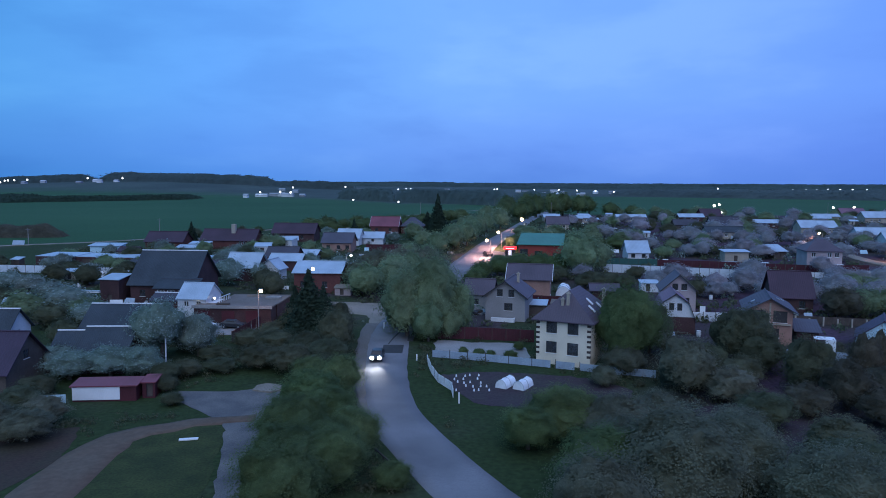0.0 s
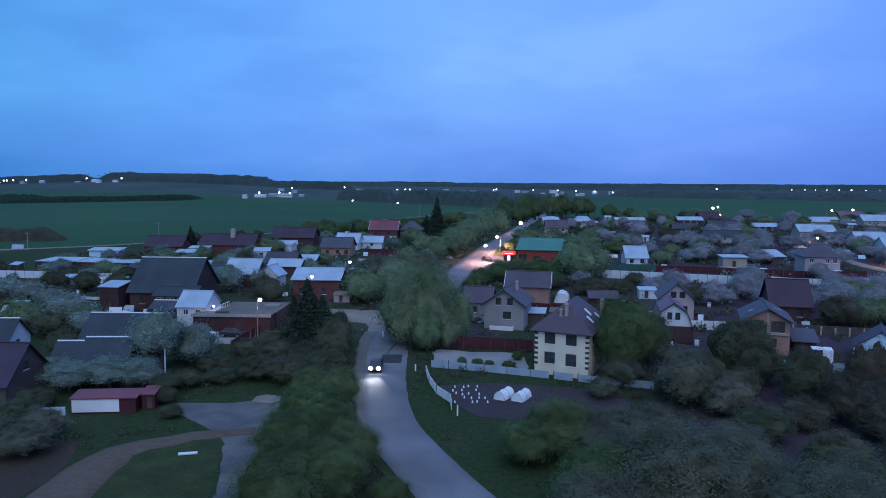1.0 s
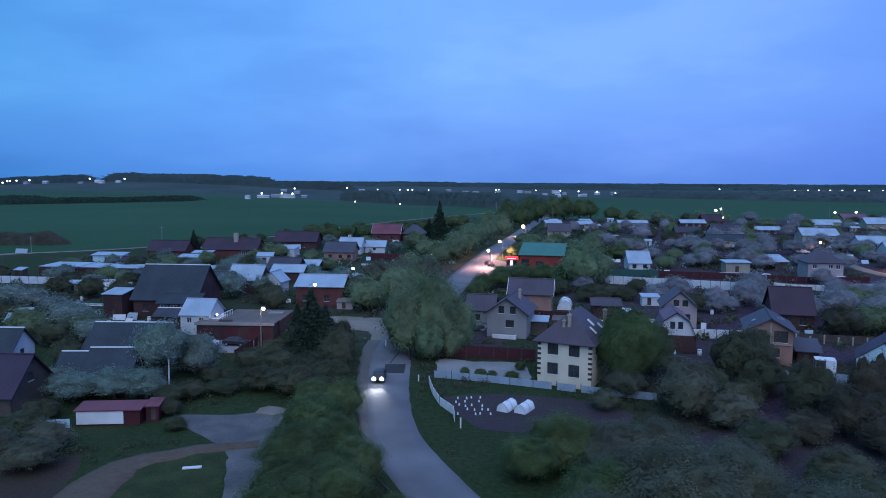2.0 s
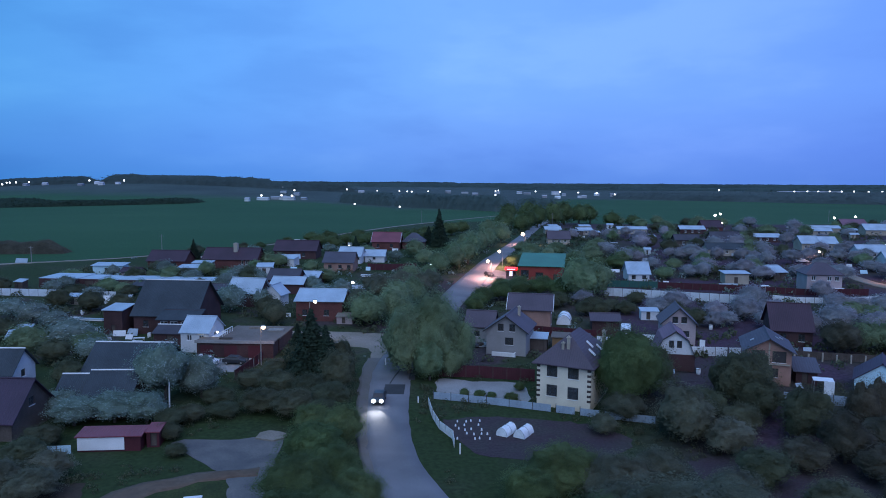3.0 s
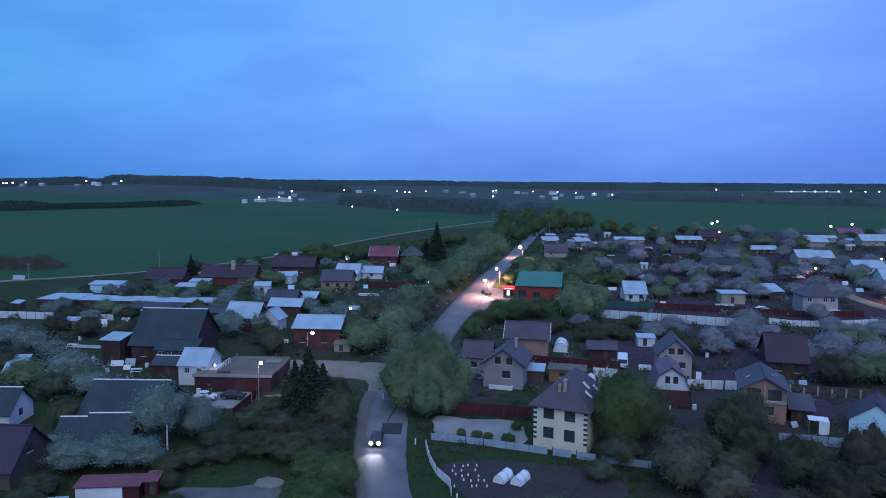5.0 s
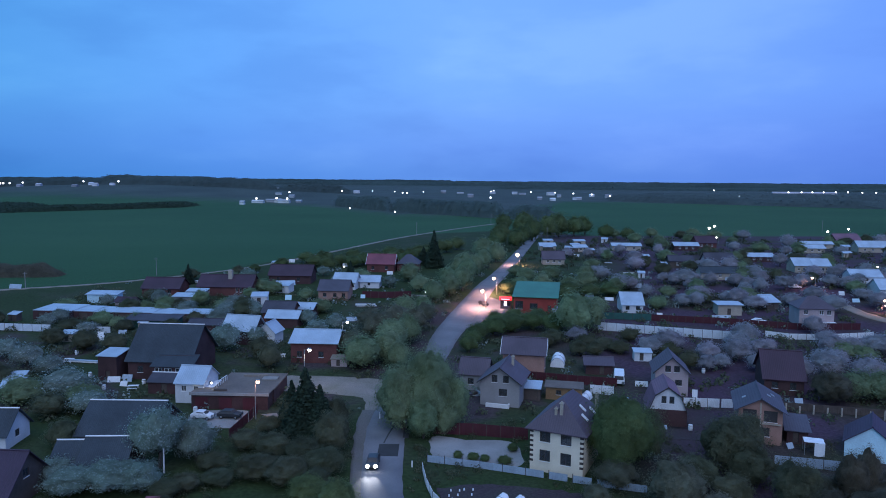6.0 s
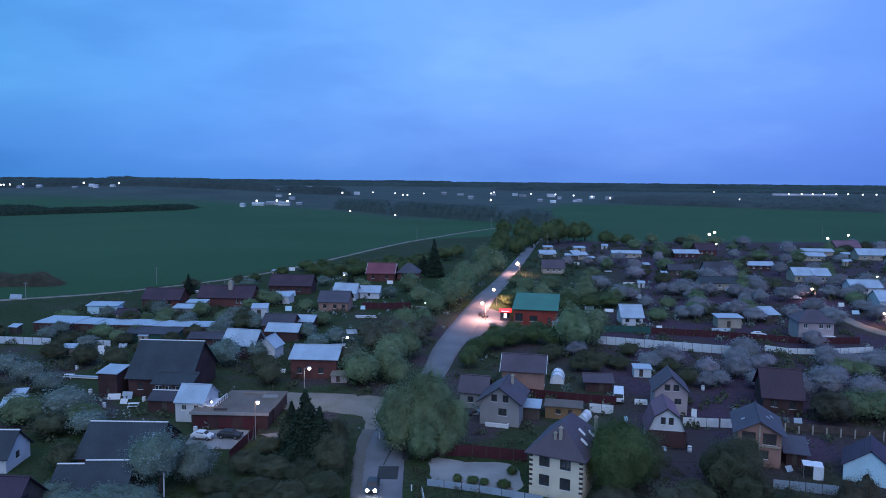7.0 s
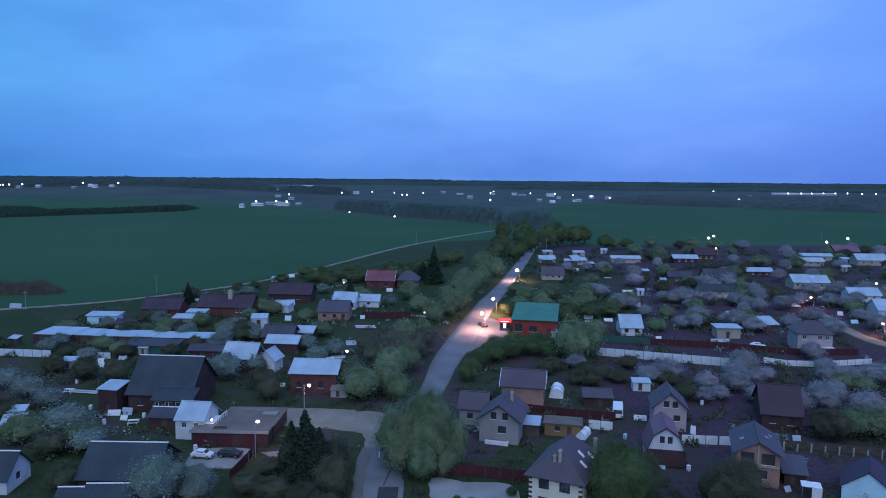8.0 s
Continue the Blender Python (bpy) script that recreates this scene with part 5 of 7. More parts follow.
white = house("house", "small white house with pale blue mansard roof", -47.2, 137.8, -6, 5.6, 7.0, 3.9, 6.3, "gable", WHITEWALL, ZINC, [
    ("front", 1.2, 2.2, 2.2, 3.3), ("front", 3.6, 4.6, 2.2, 3.3), ("right", 2.2, 3.4, 2.2, 3.5)], over=0.3, frame_m=WHITE)
bm = bmesh.new()
block(bm, 2.82, 5.2, -2.6, 2.4, 2.7, 2.9)
part("porch_floor", bm, WHITE, white, "white porch deck")
for i in range(7):
    bm = bmesh.new()
    block(bm, 5.05, 5.13, -2.6 + i * 0.82, -2.52 + i * 0.82, -0.4 if i in (0, 6) else 2.9, 3.9)
    part("baluster", bm, WHITE, white)
bm = bmesh.new()
block(bm, 5.02, 5.16, -2.6, 2.4, 3.9, 4.0)
part("rail", bm, WHITE, white)
house("shed", "dark low outbuilding beside the white house", -54.2, 142.4, -4, 6.6, 5.6, 2.4, 3.5, "gable", BROWNWALL, DARKROOF, [("front", 2.6, 3.8, 0.1, 2.0, "door")], category="shed", cap=WHITE, over=0.3)
garage = thing("garage", "flat-roofed dark red garage block", "garage", -38.5, 138, -2)
for x0, x1, y0, y1 in ((-7.6, 7.2, -7.2, -3.6), (-4.4, 7.4, -3.6, 7.0)):
    bm = bmesh.new()
    block(bm, x0 + 0.2, x1 - 0.2, y0 + 0.2, y1 - (0.0 if y0 < -5 else 0.2), -0.6, 2.7)
    part("wall", bm, BROWNWALL, garage)
    bm = bmesh.new()
    block(bm, x0, x1, y0, y1 - 0.004, 2.7, 2.95)
    part("roof", bm, SLAB, garage, "flat brown felt roof")
bm = bmesh.new()
block(bm, -7.7, 7.3, -7.34, -7.2, 2.55, 3.1)
part("parapet", bm, CONCRETE, garage, "pale concrete roof edge")
for i, x in enumerate((-5.5, -1.0, 3.5)):
    bm = bmesh.new()
    block(bm, x - 1.2, x + 1.2, -7.06, -6.99, -0.2, 2.1)
    part("door", bm, REDFENCE, garage, "dark red garage door")
for x, y, sx, sy, h, m in ((1.6, 4.5, 4.8, 0.5, 0.35, SAND), (5.0, 2.6, 3.0, 1.6, 0.3, CONCRETE), (-2.6, -5.4, 2.4, 0.6, 0.3, DARKWOOD)):
    st = thing("plank_stack", "stack of planks lying on the flat roof", "stack of planks", -38.5 + x, 138 + y, -2, z=float(ground_z(-38.5, 138)) + 2.95)
    for k in range(3):
        bm = bmesh.new()
        block(bm, -sx / 2, sx / 2, -sy / 2 + k * sy / 3, -sy / 2 + (k + 0.92) * sy / 3, 0.003, h * (0.8 + 0.1 * k))
        part("plank", bm, m, st)
house("house", "grey slate roofed house with white ridge", -52.0, 118.3, -1, 12.0, 11.2, 2.3, 6.0, "gable", BROWNWALL, GREYROOF, [("front", 2, 3.2, 0.8, 1.9), ("front", 9.6, 10.8, 0.8, 1.9), ("left", 4, 5, 0.8, 1.9)], cap=WHITE, over=0.6)
house("house", "low grey slate roofed house with white ridge", -48.7, 104.2, 2, 6.4, 9.2, 2.3, 5.6, "gable", BROWNWALL, GREYROOF, [("front", 2, 3.2, 0.7, 1.7)], cap=WHITE, over=0.5)
house("house", "lower grey slate roofed wing with white ridge", -54.2, 104.2, 2, 4.2, 8.6, 1.9, 5.0, "gable", BROWNWALL, GREYROOF, [("front", 2, 3.2, 0.7, 1.6)], cap=WHITE, over=0.4)
house("house", "grey roofed house with white gable end", -75.2, 114.8, 0, 12.6, 6.8, 2.7, 5.8, "gable", WHITEWALL, GREYROOF, [("right", 2.4, 3.6, 1.2, 2.4), ("front", 8, 9.2, 1.0, 2.1)], cap=WHITE, over=0.5)
house("house", "plum-roofed house with dark boarded gable", -62.0, 96.2, -4, 11.0, 9.0, 2.8, 7.0, "gable", DARKWOOD, PLUMDARK, [("right", 3.4, 4.6, 3.4, 4.6), ("front", 7, 8.2, 0.8, 1.9)], over=0.6)
gs = house("shed", "dark red shed with bright white front", -42.8, 89.8, 5, 7.8, 2.8, 2.0, 2.25, "shed", REDFENCE, REDMETAL, [("front", 0.8, 1.9, 0.1, 1.8, "door")], category="shed", over=0.25)
bm = bmesh.new()
block(bm, -3.88, 1.9, -1.5, -1.42, 0.2, 1.9)
part("front_sheet", bm, WHITE, gs, "bright white front cladding")
house("shed", "dark red lean-to beside the shed", -37.8, 91.2, 5, 1.6, 2.6, 2.0, 2.3, "shed", REDFENCE, REDMETAL, [("front", 0.5, 1.3, 0.1, 1.9, "door")], category="shed", over=0.15)
house("shed", "small shed with white flat roof", -69.2, 150.4, -8, 4.2, 4.6, 5.2, 5.8, "shed", BROWNWALL, ZINC, [("front", 1.6, 2.6, 0.1, 2.0, "door")], category="shed", over=0.3)
house("house", "pale sheet-roofed cottage behind blossom", -49.8, 181.4, -12, 8.4, 6.4, 3.8, 6.8, "gable", BROWNWALL, ZINC, [("front", 2, 3, 1.0, 2.1)], over=0.5)
house("porch", "pale roofed porch wing of the cottage", -42.9, 180.8, -12, 4.6, 5.0, 3.2, 5.4, "gable", WHITEWALL, ZINC, [("front", 1.4, 2.6, 1.0, 2.0)], axis="y", category="porch", over=0.4)
house("house", "long house with pale blue roof behind the cottage", -43.3, 199.6, -6, 9, 6.0, 2.9, 4.4, "gable", BROWNWALL, ZINC, [("front", 2, 3, 1.0, 2.1)], over=0.4)
house("house", "dark plum roofed house among sheds", -46.2, 208.0, -4, 8.6, 8, 3.0, 5.4, "gable", BRICK, DARKROOF, [("front", 2, 3.2, 1.0, 2.1), ("front", 7, 8.2, 1.0, 2.1)], over=0.5)
house("house", "red-brown house with pale blue metal roof", -28.4, 167.4, -3, 10.6, 10.6, 4.7, 6.6, "gable", BRICK, ZINC, [("front", 1.4, 2.6, 1.2, 2.6), ("front", 6.4, 7.6, 1.2, 2.6), ("right", 3, 4.2, 1.2, 2.6)], over=0.5)
house("porch", "low pale porch in front of the red-brown house", -22.4, 160.6, -3, 3.6, 2.6, 1.7, 2.1, "shed", PINKWALL, SAND, category="porch", holes=[("front", 1.2, 2.0, 0.1, 1.5, "door")], over=0.2)
house("shed", "small white sheet-roofed building", -39.6, 213.4, -8, 5.2, 6.0, 2.8, 4.0, "gable", BROWNWALL, ZINC, [("front", 1.5, 2.6, 1.0, 2.0)], category="shed")
house("house", "tan house with blue-grey roof", -35.6, 245.6, -4, 10.0, 9.0, 3.4, 6.2, "gable", TAN, BLUEROOF, [("front", 1.5, 2.7, 1.0, 2.3), ("front", 5, 6.2, 1.0, 2.3), ("front", 8.0, 9.2, 1.0, 2.3)])
house("house", "white sheet-roofed house behind", -34.6, 267.6, -10, 8.4, 7.0, 3.0, 5.8, "gable", WHITEWALL, ZINC, [("front", 3, 4.2, 1.0, 2.2)])
house("shed", "pale roofed wing among trees", -26.0, 271.0, -4, 7.4, 6.0, 2.6, 4.4, "gable", WHITEWALL, ZINC, [("front", 3, 4.0, 1.0, 2.0)], category="shed")
house("house", "long red brick house with red-brown roof", -75.0, 254.5, -3, 19.0, 10.0, 3.2, 6.6, "gable", BRICK, REDROOF, [
    ("front", 3, 4.2, 1.0, 2.4), ("front", 13.6, 14.4, 1.1, 2.6), ("front", 15.0, 15.8, 1.1, 2.6), ("front", 16.4, 17.2, 1.1, 2.6)], chimneys=[(1.2, -1.4, 1.4, 8.2)], frame_m=WHITE, lit=WHITE)
house("house", "dark red roofed house among trees", -96.0, 250.5, -3, 13.0, 9.0, 3.0, 6.0, "gable", BRICK, REDROOF, [("front", 2, 3.2, 1.0, 2.2), ("front", 9, 10.2, 1.0, 2.2)])
m2 = house("house", "dark plum roofed long house", -58.0, 283.0, -3, 16.4, 10.0, 3.4, 6.8, "gable", BROWNWALL, REDROOF, [("front", 3, 4.2, 1.0, 2.4), ("front", 11, 12.2, 1.0, 2.4)])
house("shed", "pale shed in front of the plum roof", -56.5, 262.0, 14, 6, 4, 2.4, 3.4, "gable", WHITEWALL, ZINC, [("front", 1.5, 2.6, 1.0, 2.0)], category="shed")
house("house", "red metal roofed house with white gable boards", -25.4, 319.0, -4, 12.0, 11.0, 3.8, 7.4, "gable", BRICK, REDMETAL, [("front", 2, 3.2, 1.2, 2.6), ("front", 8, 9.2, 1.2, 2.6)], barge=WHITE)
house("house", "brick house wing with blue-grey roof", -13.6, 322.0, -4, 9.6, 9.0, 3.6, 7.0, "hip", BRICK, BLUEROOF, [("front", 2, 3.2, 1.2, 2.6)], hip=2.0)
house("shed", "long shed with white sheet roof", -110.0, 234.5, -3, 10.0, 4.0, 2.8, 3.3, "shed", BLUEWALL, ZINC, [("front", 4, 5.2, 0.1, 2.0, "door"), ("front", 7, 8.2, 1.0, 2.0)], category="shed")
house("shed", "weathered pale shed with a porch", -98.0, 224.0, -8, 6.0, 4.0, 2.4, 3.4, "gable", PINKWALL, REDROOF, [("front", 1, 2, 1.0, 1.9), ("front", 3.4, 4.4, 0.1, 1.9, "door")], category="shed", frame_m=WHITE)
house("shed", "pale sheet-roofed shed beside the field", -83.0, 233.5, -2, 7.0, 4.0, 2.4, 2.9, "shed", GREYWALL, ZINC, [("front", 2, 3, 1.0, 1.9)], category="shed")
house("shed", "pale roofed shed by the red brick house", -81.5, 240.5, -2, 6.0, 3.0, 3.0, 3.4, "shed", GREYWALL, ZINC, [("front", 2, 3, 1.0, 1.9)], category="shed")
house("shed", "small pale-roofed hut among blossom", -83.0, 137.5, 18, 3.4, 3.0, 2.2, 3.0, "shed", DARKWOOD, ZINC, [("front", 1, 1.9, 0.1, 1.9, "door")], category="shed")
house("shed", "dark roofed shed beside the long wall", -79.0, 197.0, -3, 14.0, 5.0, 2.4, 3.0, "shed", GREENFENCE, DARKROOF, [("front", 4, 5, 0.1, 1.9, "door")], category="shed")
house("shed", "low dark shed in the yard", -62.5, 192.5, -3, 9.0, 5.0, 2.4, 3.4, "gable", BROWNWALL, DARKROOF, [("front", 3, 4, 0.1, 1.9, "door")], category="shed")

# ---- fences ----
# row of lock-up garages with pale flat roofs
for i in range(9):
    f = (i + 0.5) / 9
    deep = 9.6 if i < 2 else 8.0 - 0.15 * i
    house("garage", "lock-up garage in a row, with pale flat roof", -117.5 + 53.0 * f, 211.2 - 5.0 * f, -5.4, 5.82, deep, 2.3 + (0.25 if i < 2 else 0.06 * (i % 3)), 2.5 + (0.25 if i < 2 else 0.06 * (i % 3)), "shed",
          BROWNWALL, ZINC, [("front", 1.6, 4.2, 0.0, 1.95, "door")], category="garage", over=0.04, group="row of lock-up garages")

fence("fence", "pale sheet fence at the edge of the gardens", [(-160, 196), (-138, 193.5), (-104, 190)], 2.0, PALEFENCE, 2.6)
fence("long_fence", "long pale sheet fence across the gardens", [(44.2, 196.6), (61, 191), (77.4, 186)], 2.3, PALEFENCE, 2.5)
fence("long_fence", "pale fence in front of the pink house", [(88, 190.2), (93, 187), (102, 186.4), (117, 189.4)], 1.6, WHITEFENCE, 2.5)
fence("red_fence", "dark red sheet fence behind the pale one", [(63, 209.5), (82, 205.4), (101, 198.5), (119, 199)], 1.9, REDFENCE, 2.5)
fence("green_fence", "dark green sheet fence", [(47, 212), (55, 211), (63, 209.5)], 2.0, GREENFENCE, 2.5)
fence("yard_fence", "low pale blue sheet fence along the plot", [(-1.6, 108.3), (6.5, 106.2), (13.2, 104.0), (23.2, 100.6), (30, 98.6)], 1.15, BLUEFENCE, 3.1, post=FRAME, post_h=0.25)
fence("red_fence", "dark red sheet fence behind the yard", [(-0.8, 119.4), (6, 119), (15.2, 117.0)], 2.1, REDFENCE, 2.4)
fence("corner_fence", "leaning white board fence beside the road", [(-2.3, 105.6), (-1.6, 100.5), (-0.6, 96.4), (1.2, 93.0), (1.4, 90.2)], 1.25, WHITEFENCE, 2.0, post=DARKWOOD)
fence("dark_fence", "dark red board fence beside the parking pad", [(-34.8, 116.5), (-34.0, 122.5), (-33.2, 129.4)], 1.8, REDFENCE, 2.2)
fence("red_fence", "dark red sheet fence beside the tan house", [(-26.5, 246), (-18, 245), (-9.5, 247)], 2.2, REDFENCE, 2.4)
fence("teal_fence", "low teal sheet fence beside the shed", [(-50.4, 86.8), (-47.0, 87.4)], 1.2, BLUEWALL, 2.0)
fence("gate", "pair of white sheet gate panels", [(30.6, 141.4), (35.2, 140.2)], 1.9, WHITEFENCE, 2.3)
fence("white_fence", "white sheet fence panels beside the cottage", [(47.0, 134.0), (51.5, 133.6), (56.5, 133.2)], 1.8, WHITEFENCE, 2.2)
fence("garden_fence", "pale weathered fence beside the pale blue house", [(52.4, 108.0), (57, 107.0), (61.6, 105.9)], 1.6, BLUEFENCE, 2.4)
fence("garden_fence", "dark weathered fence among trees", [(18.8, 150.6), (29.3, 147.4), (37.2, 145.8)], 1.9, REDFENCE, 2.4)
fence("dark_fence", "dark weathered board fence behind pale posts", [(57.5, 134.6), (70, 131.6), (85, 128.0)], 1.5, DARKWOOD, 2.5)
# row of bare posts between the gardens
for i in range(12):
    f = i / 11
    x, y = 58.5 + 25.5 * f, 133.0 - 6.2 * f
    p = thing("fence_post", "pale wooden post of an unfinished fence", "fence post", x, y, 4 * i, group="row of garden posts")
    bm = bmesh.new()
    block(bm, -0.16, 0.16, -0.08, 0.08, -0.4, 1.55 + 0.2 * math.sin(i * 2.7))
    bmesh.ops.bevel(bm, geom=bm.edges[:], offset=0.02, segments=1, affect="EDGES")
    part("board", bm, BEIGE, p)

# ---- street lamps ----
def street_lamp(label, x, y, top, warm=False, size=0.32, power=900, arm=1.2, turn=0.0, light=True):
    base = float(ground_z(x, y))
    lamp = thing("street_lamp", label, "street lamp", x, y, turn, z=base)
    h = top - base
    bm = bmesh.new()
    rod(bm, (arm, 0, -0.4), (arm, 0, h * 0.98), 0.11, 0.07, 10)
    part("pole", bm, CONCRETE, lamp)
    bm = bmesh.new()
    rod(bm, (arm, 0, h * 0.96), (0.1, 0, h + 0.12), 0.045, 0.04, 8)
    part("arm", bm, STEEL, lamp)
    bm = bmesh.new()
    block(bm, -0.32, 0.36, -0.2, 0.2, h + 0.06, h + 0.22)
    part("lamp_head", bm, STEEL, lamp)
    bm = bmesh.new()
    bmesh.ops.create_icosphere(bm, subdivisions=2, radius=size, matrix=Matrix.Translation((0, 0, h - size * 0.55)))
    part("bulb", bm, LAMP_ORANGE if warm else LAMP_WHITE, lamp, "glowing lamp globe")
    if light:
        ld = bpy.data.lights.new("lamp_light", "SPOT")
        ld.energy, ld.color, ld.shadow_soft_size = power, ((1.0, 0.47, 0.37) if warm else (1.0, 0.9, 0.75)), 0.3
        ld.spot_size, ld.spot_blend = radians(168), 0.5
        lo = new("lamp_light", ld)
        lo.parent = lamp
        lo.location = (-0.05, 0, h - size * 1.7)
    return lamp


street_lamp("concrete street lamp with warm light by the forecourt", 13.6, 222.4, 8.6, True, 0.5, 12500, turn=20)
street_lamp("street lamp with warm light beside the road", 18.7, 242.8, 9.7, True, 0.5, 13500, turn=20)
street_lamp("bright street lamp further up the road", 34.1, 311, 10.6, True, 0.75, 11000, turn=20)
street_lamp("street lamp with white light at the junction", -25.8, 141.3, 9.4, False, 0.34, 500, turn=160)
street_lamp("street lamp with white light behind the junction", -22.0, 170.8, 9.0, False, 0.3, 350, turn=170)
street_lamp("street lamp with orange light above the garage yard", -32.3, 126, 7.3, True, 0.34, 350, arm=0.5, turn=180)
street_lamp("orange street lamp among the far gardens", 134, 255, 8.9, True, 0.4, 1200)
street_lamp("orange street lamp over the side lane", 137, 217.5, 7.2, True, 0.32, 1500, arm=0.6)
street_lamp("warm yard lamp among the far gardens", 128.5, 300, 6.4, True, 0.25, 350, arm=0.4)
street_lamp("street lamp among the gardens", 98, 170.5, 4.4, False, 0.3, 120, arm=0.5)
for x, y, z, s in ((177.3, 470, 11.8, 0.75), (186.0, 484, 12.0, 0.65), (245, 451, 11.4, 0.65), (284, 496, 10.0, 0.7), (166, 428, 9, 0.4), (185, 300, 7.5, 0.4)):
    street_lamp("white street lamp at the edge of the village", x, y, z, False, s, light=False)
for x, y, z in ((-4.5, 240, 5.2), (-40, 300, 6), (50, 330, 8), (-50, 268, 4.5), (-43, 266, 4.6)):
    street_lamp("small white yard lamp", x, y, z, False, 0.22, arm=0.3, light=False)
pole = thing("utility_pole", "bare white wooden pole in the orchard", "pole", -41.0, 104.2)
bm = bmesh.new()
rod(bm, (0, 0, -0.4), (0.1, 0, 5.0), 0.14, 0.10)
part("shaft", bm, WHITE, pole)
for x, y, h in ((-118, 298, 7.5), (-152, 262, 6), (-16, 505, 9), (46, 640, 9), (68, 452, 10), (300, 560, 9)):
    pole = thing("utility_pole", "thin pale utility pole with a crossarm at the field edge", "pole", x, y)
    bm = bmesh.new()
    rod(bm, (0, 0, -0.4), (0, 0, h), 0.14, 0.10)
    part("shaft", bm, CONCRETE, pole)
    bm = bmesh.new()
    rod(bm, (-0.9, 0, h * 0.92), (0.9, 0, h * 0.92), 0.06, 0.06, 6)
    part("crossarm", bm, CONCRETE, pole)

# wall lamps on the white house
for x, y, z, p in ((-46.2, 134.35, 4.3, 8), (-43.2, 134.2, 4.6, 8)):
    w_ = thing("wall_lamp", "small bright wall lamp on the white house", "wall lamp", x, y, -6, z=z - 0.2)
    bm = bmesh.new()
    block(bm, -0.08, 0.08, 0.1, 0.5, 0.0, 0.1)
    part("bracket", bm, STEEL, w_)
    bm = bmesh.new()
    bmesh.ops.create_icosphere(bm, subdivisions=2, radius=0.2, matrix=Matrix.Translation((0, 0, 0.05)))
    part("globe", bm, LAMP_WHITE, w_, "glowing globe")
    ld = bpy.data.lights.new("lamp_light", "POINT")
    ld.energy, ld.color, ld.shadow_soft_size = p, (1.0, 0.85, 0.6), 0.2
    lo = new("lamp_light", ld)
    lo.parent = w_
    lo.location = (0, -0.4, 0.1)

# ---- vehicles ----
def car(label, x, y, rot, paint, lights=False, long=4.3, wide=1.78, van=False):
    x, y, _ = settle(x, y)
    c = thing("van" if van else "car", label, "van" if van else "car", x, y, rot, z=float(ground_z(x, y)) + 0.1)
    hl, hw = long / 2, wide / 2
    side = ([(-hl, 0.35), (-hl, 1.0), (-hl + 0.25, 2.1), (hl - 0.1, 2.2), (hl, 0.9), (hl, 0.35)] if van else
            [(-hl, 0.35), (-hl + 0.05, 0.72), (-hl + 0.95, 0.92), (-hl + 1.65, 1.42), (hl - 1.0, 1.46), (hl - 0.35, 1.0), (hl, 0.92), (hl, 0.35)])
    bm = bmesh.new()
    rows = []
    for s, inset in ((-1, 1), (1, 1)):
        rows.append([bm.verts.new((s * (hw - (0.16 if z > 1.1 else 0.0)), u, z)) for u, z in side])
    n = len(side)
    bm.faces.new(rows[0][::-1])
    bm.faces.new(rows[1])
    for i in range(n):
        bm.faces.new((rows[0][i], rows[0][(i + 1) % n], rows[1][(i + 1) % n], rows[1][i]))
    bmesh.ops.recalc_face_normals(bm, faces=bm.faces[:])
    bmesh.ops.bevel(bm, geom=bm.edges[:], offset=0.05, segments=2, affect="EDGES")
    part("body", bm, paint, c)
    bm = bmesh.new()
    (ua, za), (ub, zb) = (side[1], side[2]) if van else (side[2], side[3])
    f = 0.18
    a, b = (ua + (ub - ua) * f, za + (zb - za) * f), (ua + (ub - ua) * 0.86, za + (zb - za) * 0.86)
    hexa(bm, [(-hw + 0.22, a[0], a[1]), (hw - 0.22, a[0], a[1]), (hw - 0.26, b[0], b[1]), (-hw + 0.26, b[0], b[1]),
              (-hw + 0.22, a[0] - 0.02, a[1] + 0.03), (hw - 0.22, a[0] - 0.02, a[1] + 0.03), (hw - 0.26, b[0] - 0.02, b[1] + 0.03), (-hw + 0.26, b[0] - 0.02, b[1] + 0.03)])
    bmesh.ops.recalc_face_normals(bm, faces=bm.faces[:])
    part("windscreen", bm, FRAME, c, "dark windscreen")
    for s in (-1, 1):
        bm = bmesh.new()
        block(bm, s * (hw - 0.1) - 0.02, s * (hw - 0.1) + 0.02, -0.5 if not van else -hl + 0.5, hl - 1.2 if not van else -hl + 1.4, 1.04 if not van else 1.3, 1.36 if not van else 1.9)
        part("side_window", bm, FRAME, c, "dark side window")
        for u in (-hl + 0.8, hl - 0.8):
            bm = bmesh.new()
            rod(bm, (s * (hw - 0.2), u, 0.3), (s * (hw + 0.01), u, 0.3), 0.32, 0.32, 14)
            wheel = part("wheel", bm, RUBBER, c)
            bm = bmesh.new()
            rod(bm, (s * (hw - 0.02), u, 0.3), (s * (hw + 0.025), u, 0.3), 0.19, 0.19, 10)
            part("rim", bm, STEEL, wheel)
        bm = bmesh.new()
        # Bigger than a real headlight: the extra size stands in for glare.
        bmesh.ops.create_icosphere(bm, subdivisions=2, radius=0.25, matrix=Matrix.Translation((s * (hw - 0.3), -hl + 0.02, 0.68)) @ Matrix.Diagonal((1.2, 0.6, 1.15, 1)))
        part("headlight", bm, HEADLIGHT if lights else GLASS, c, "shining headlight" if lights else "")
        if lights:
            ld = bpy.data.lights.new("beam", "SPOT")
            ld.energy, ld.color, ld.spot_size, ld.spot_blend, ld.shadow_soft_size = 1600, (0.95, 0.97, 1.0), radians(50), 0.8, 0.1
            lo = new("beam", ld)
            lo.parent = c
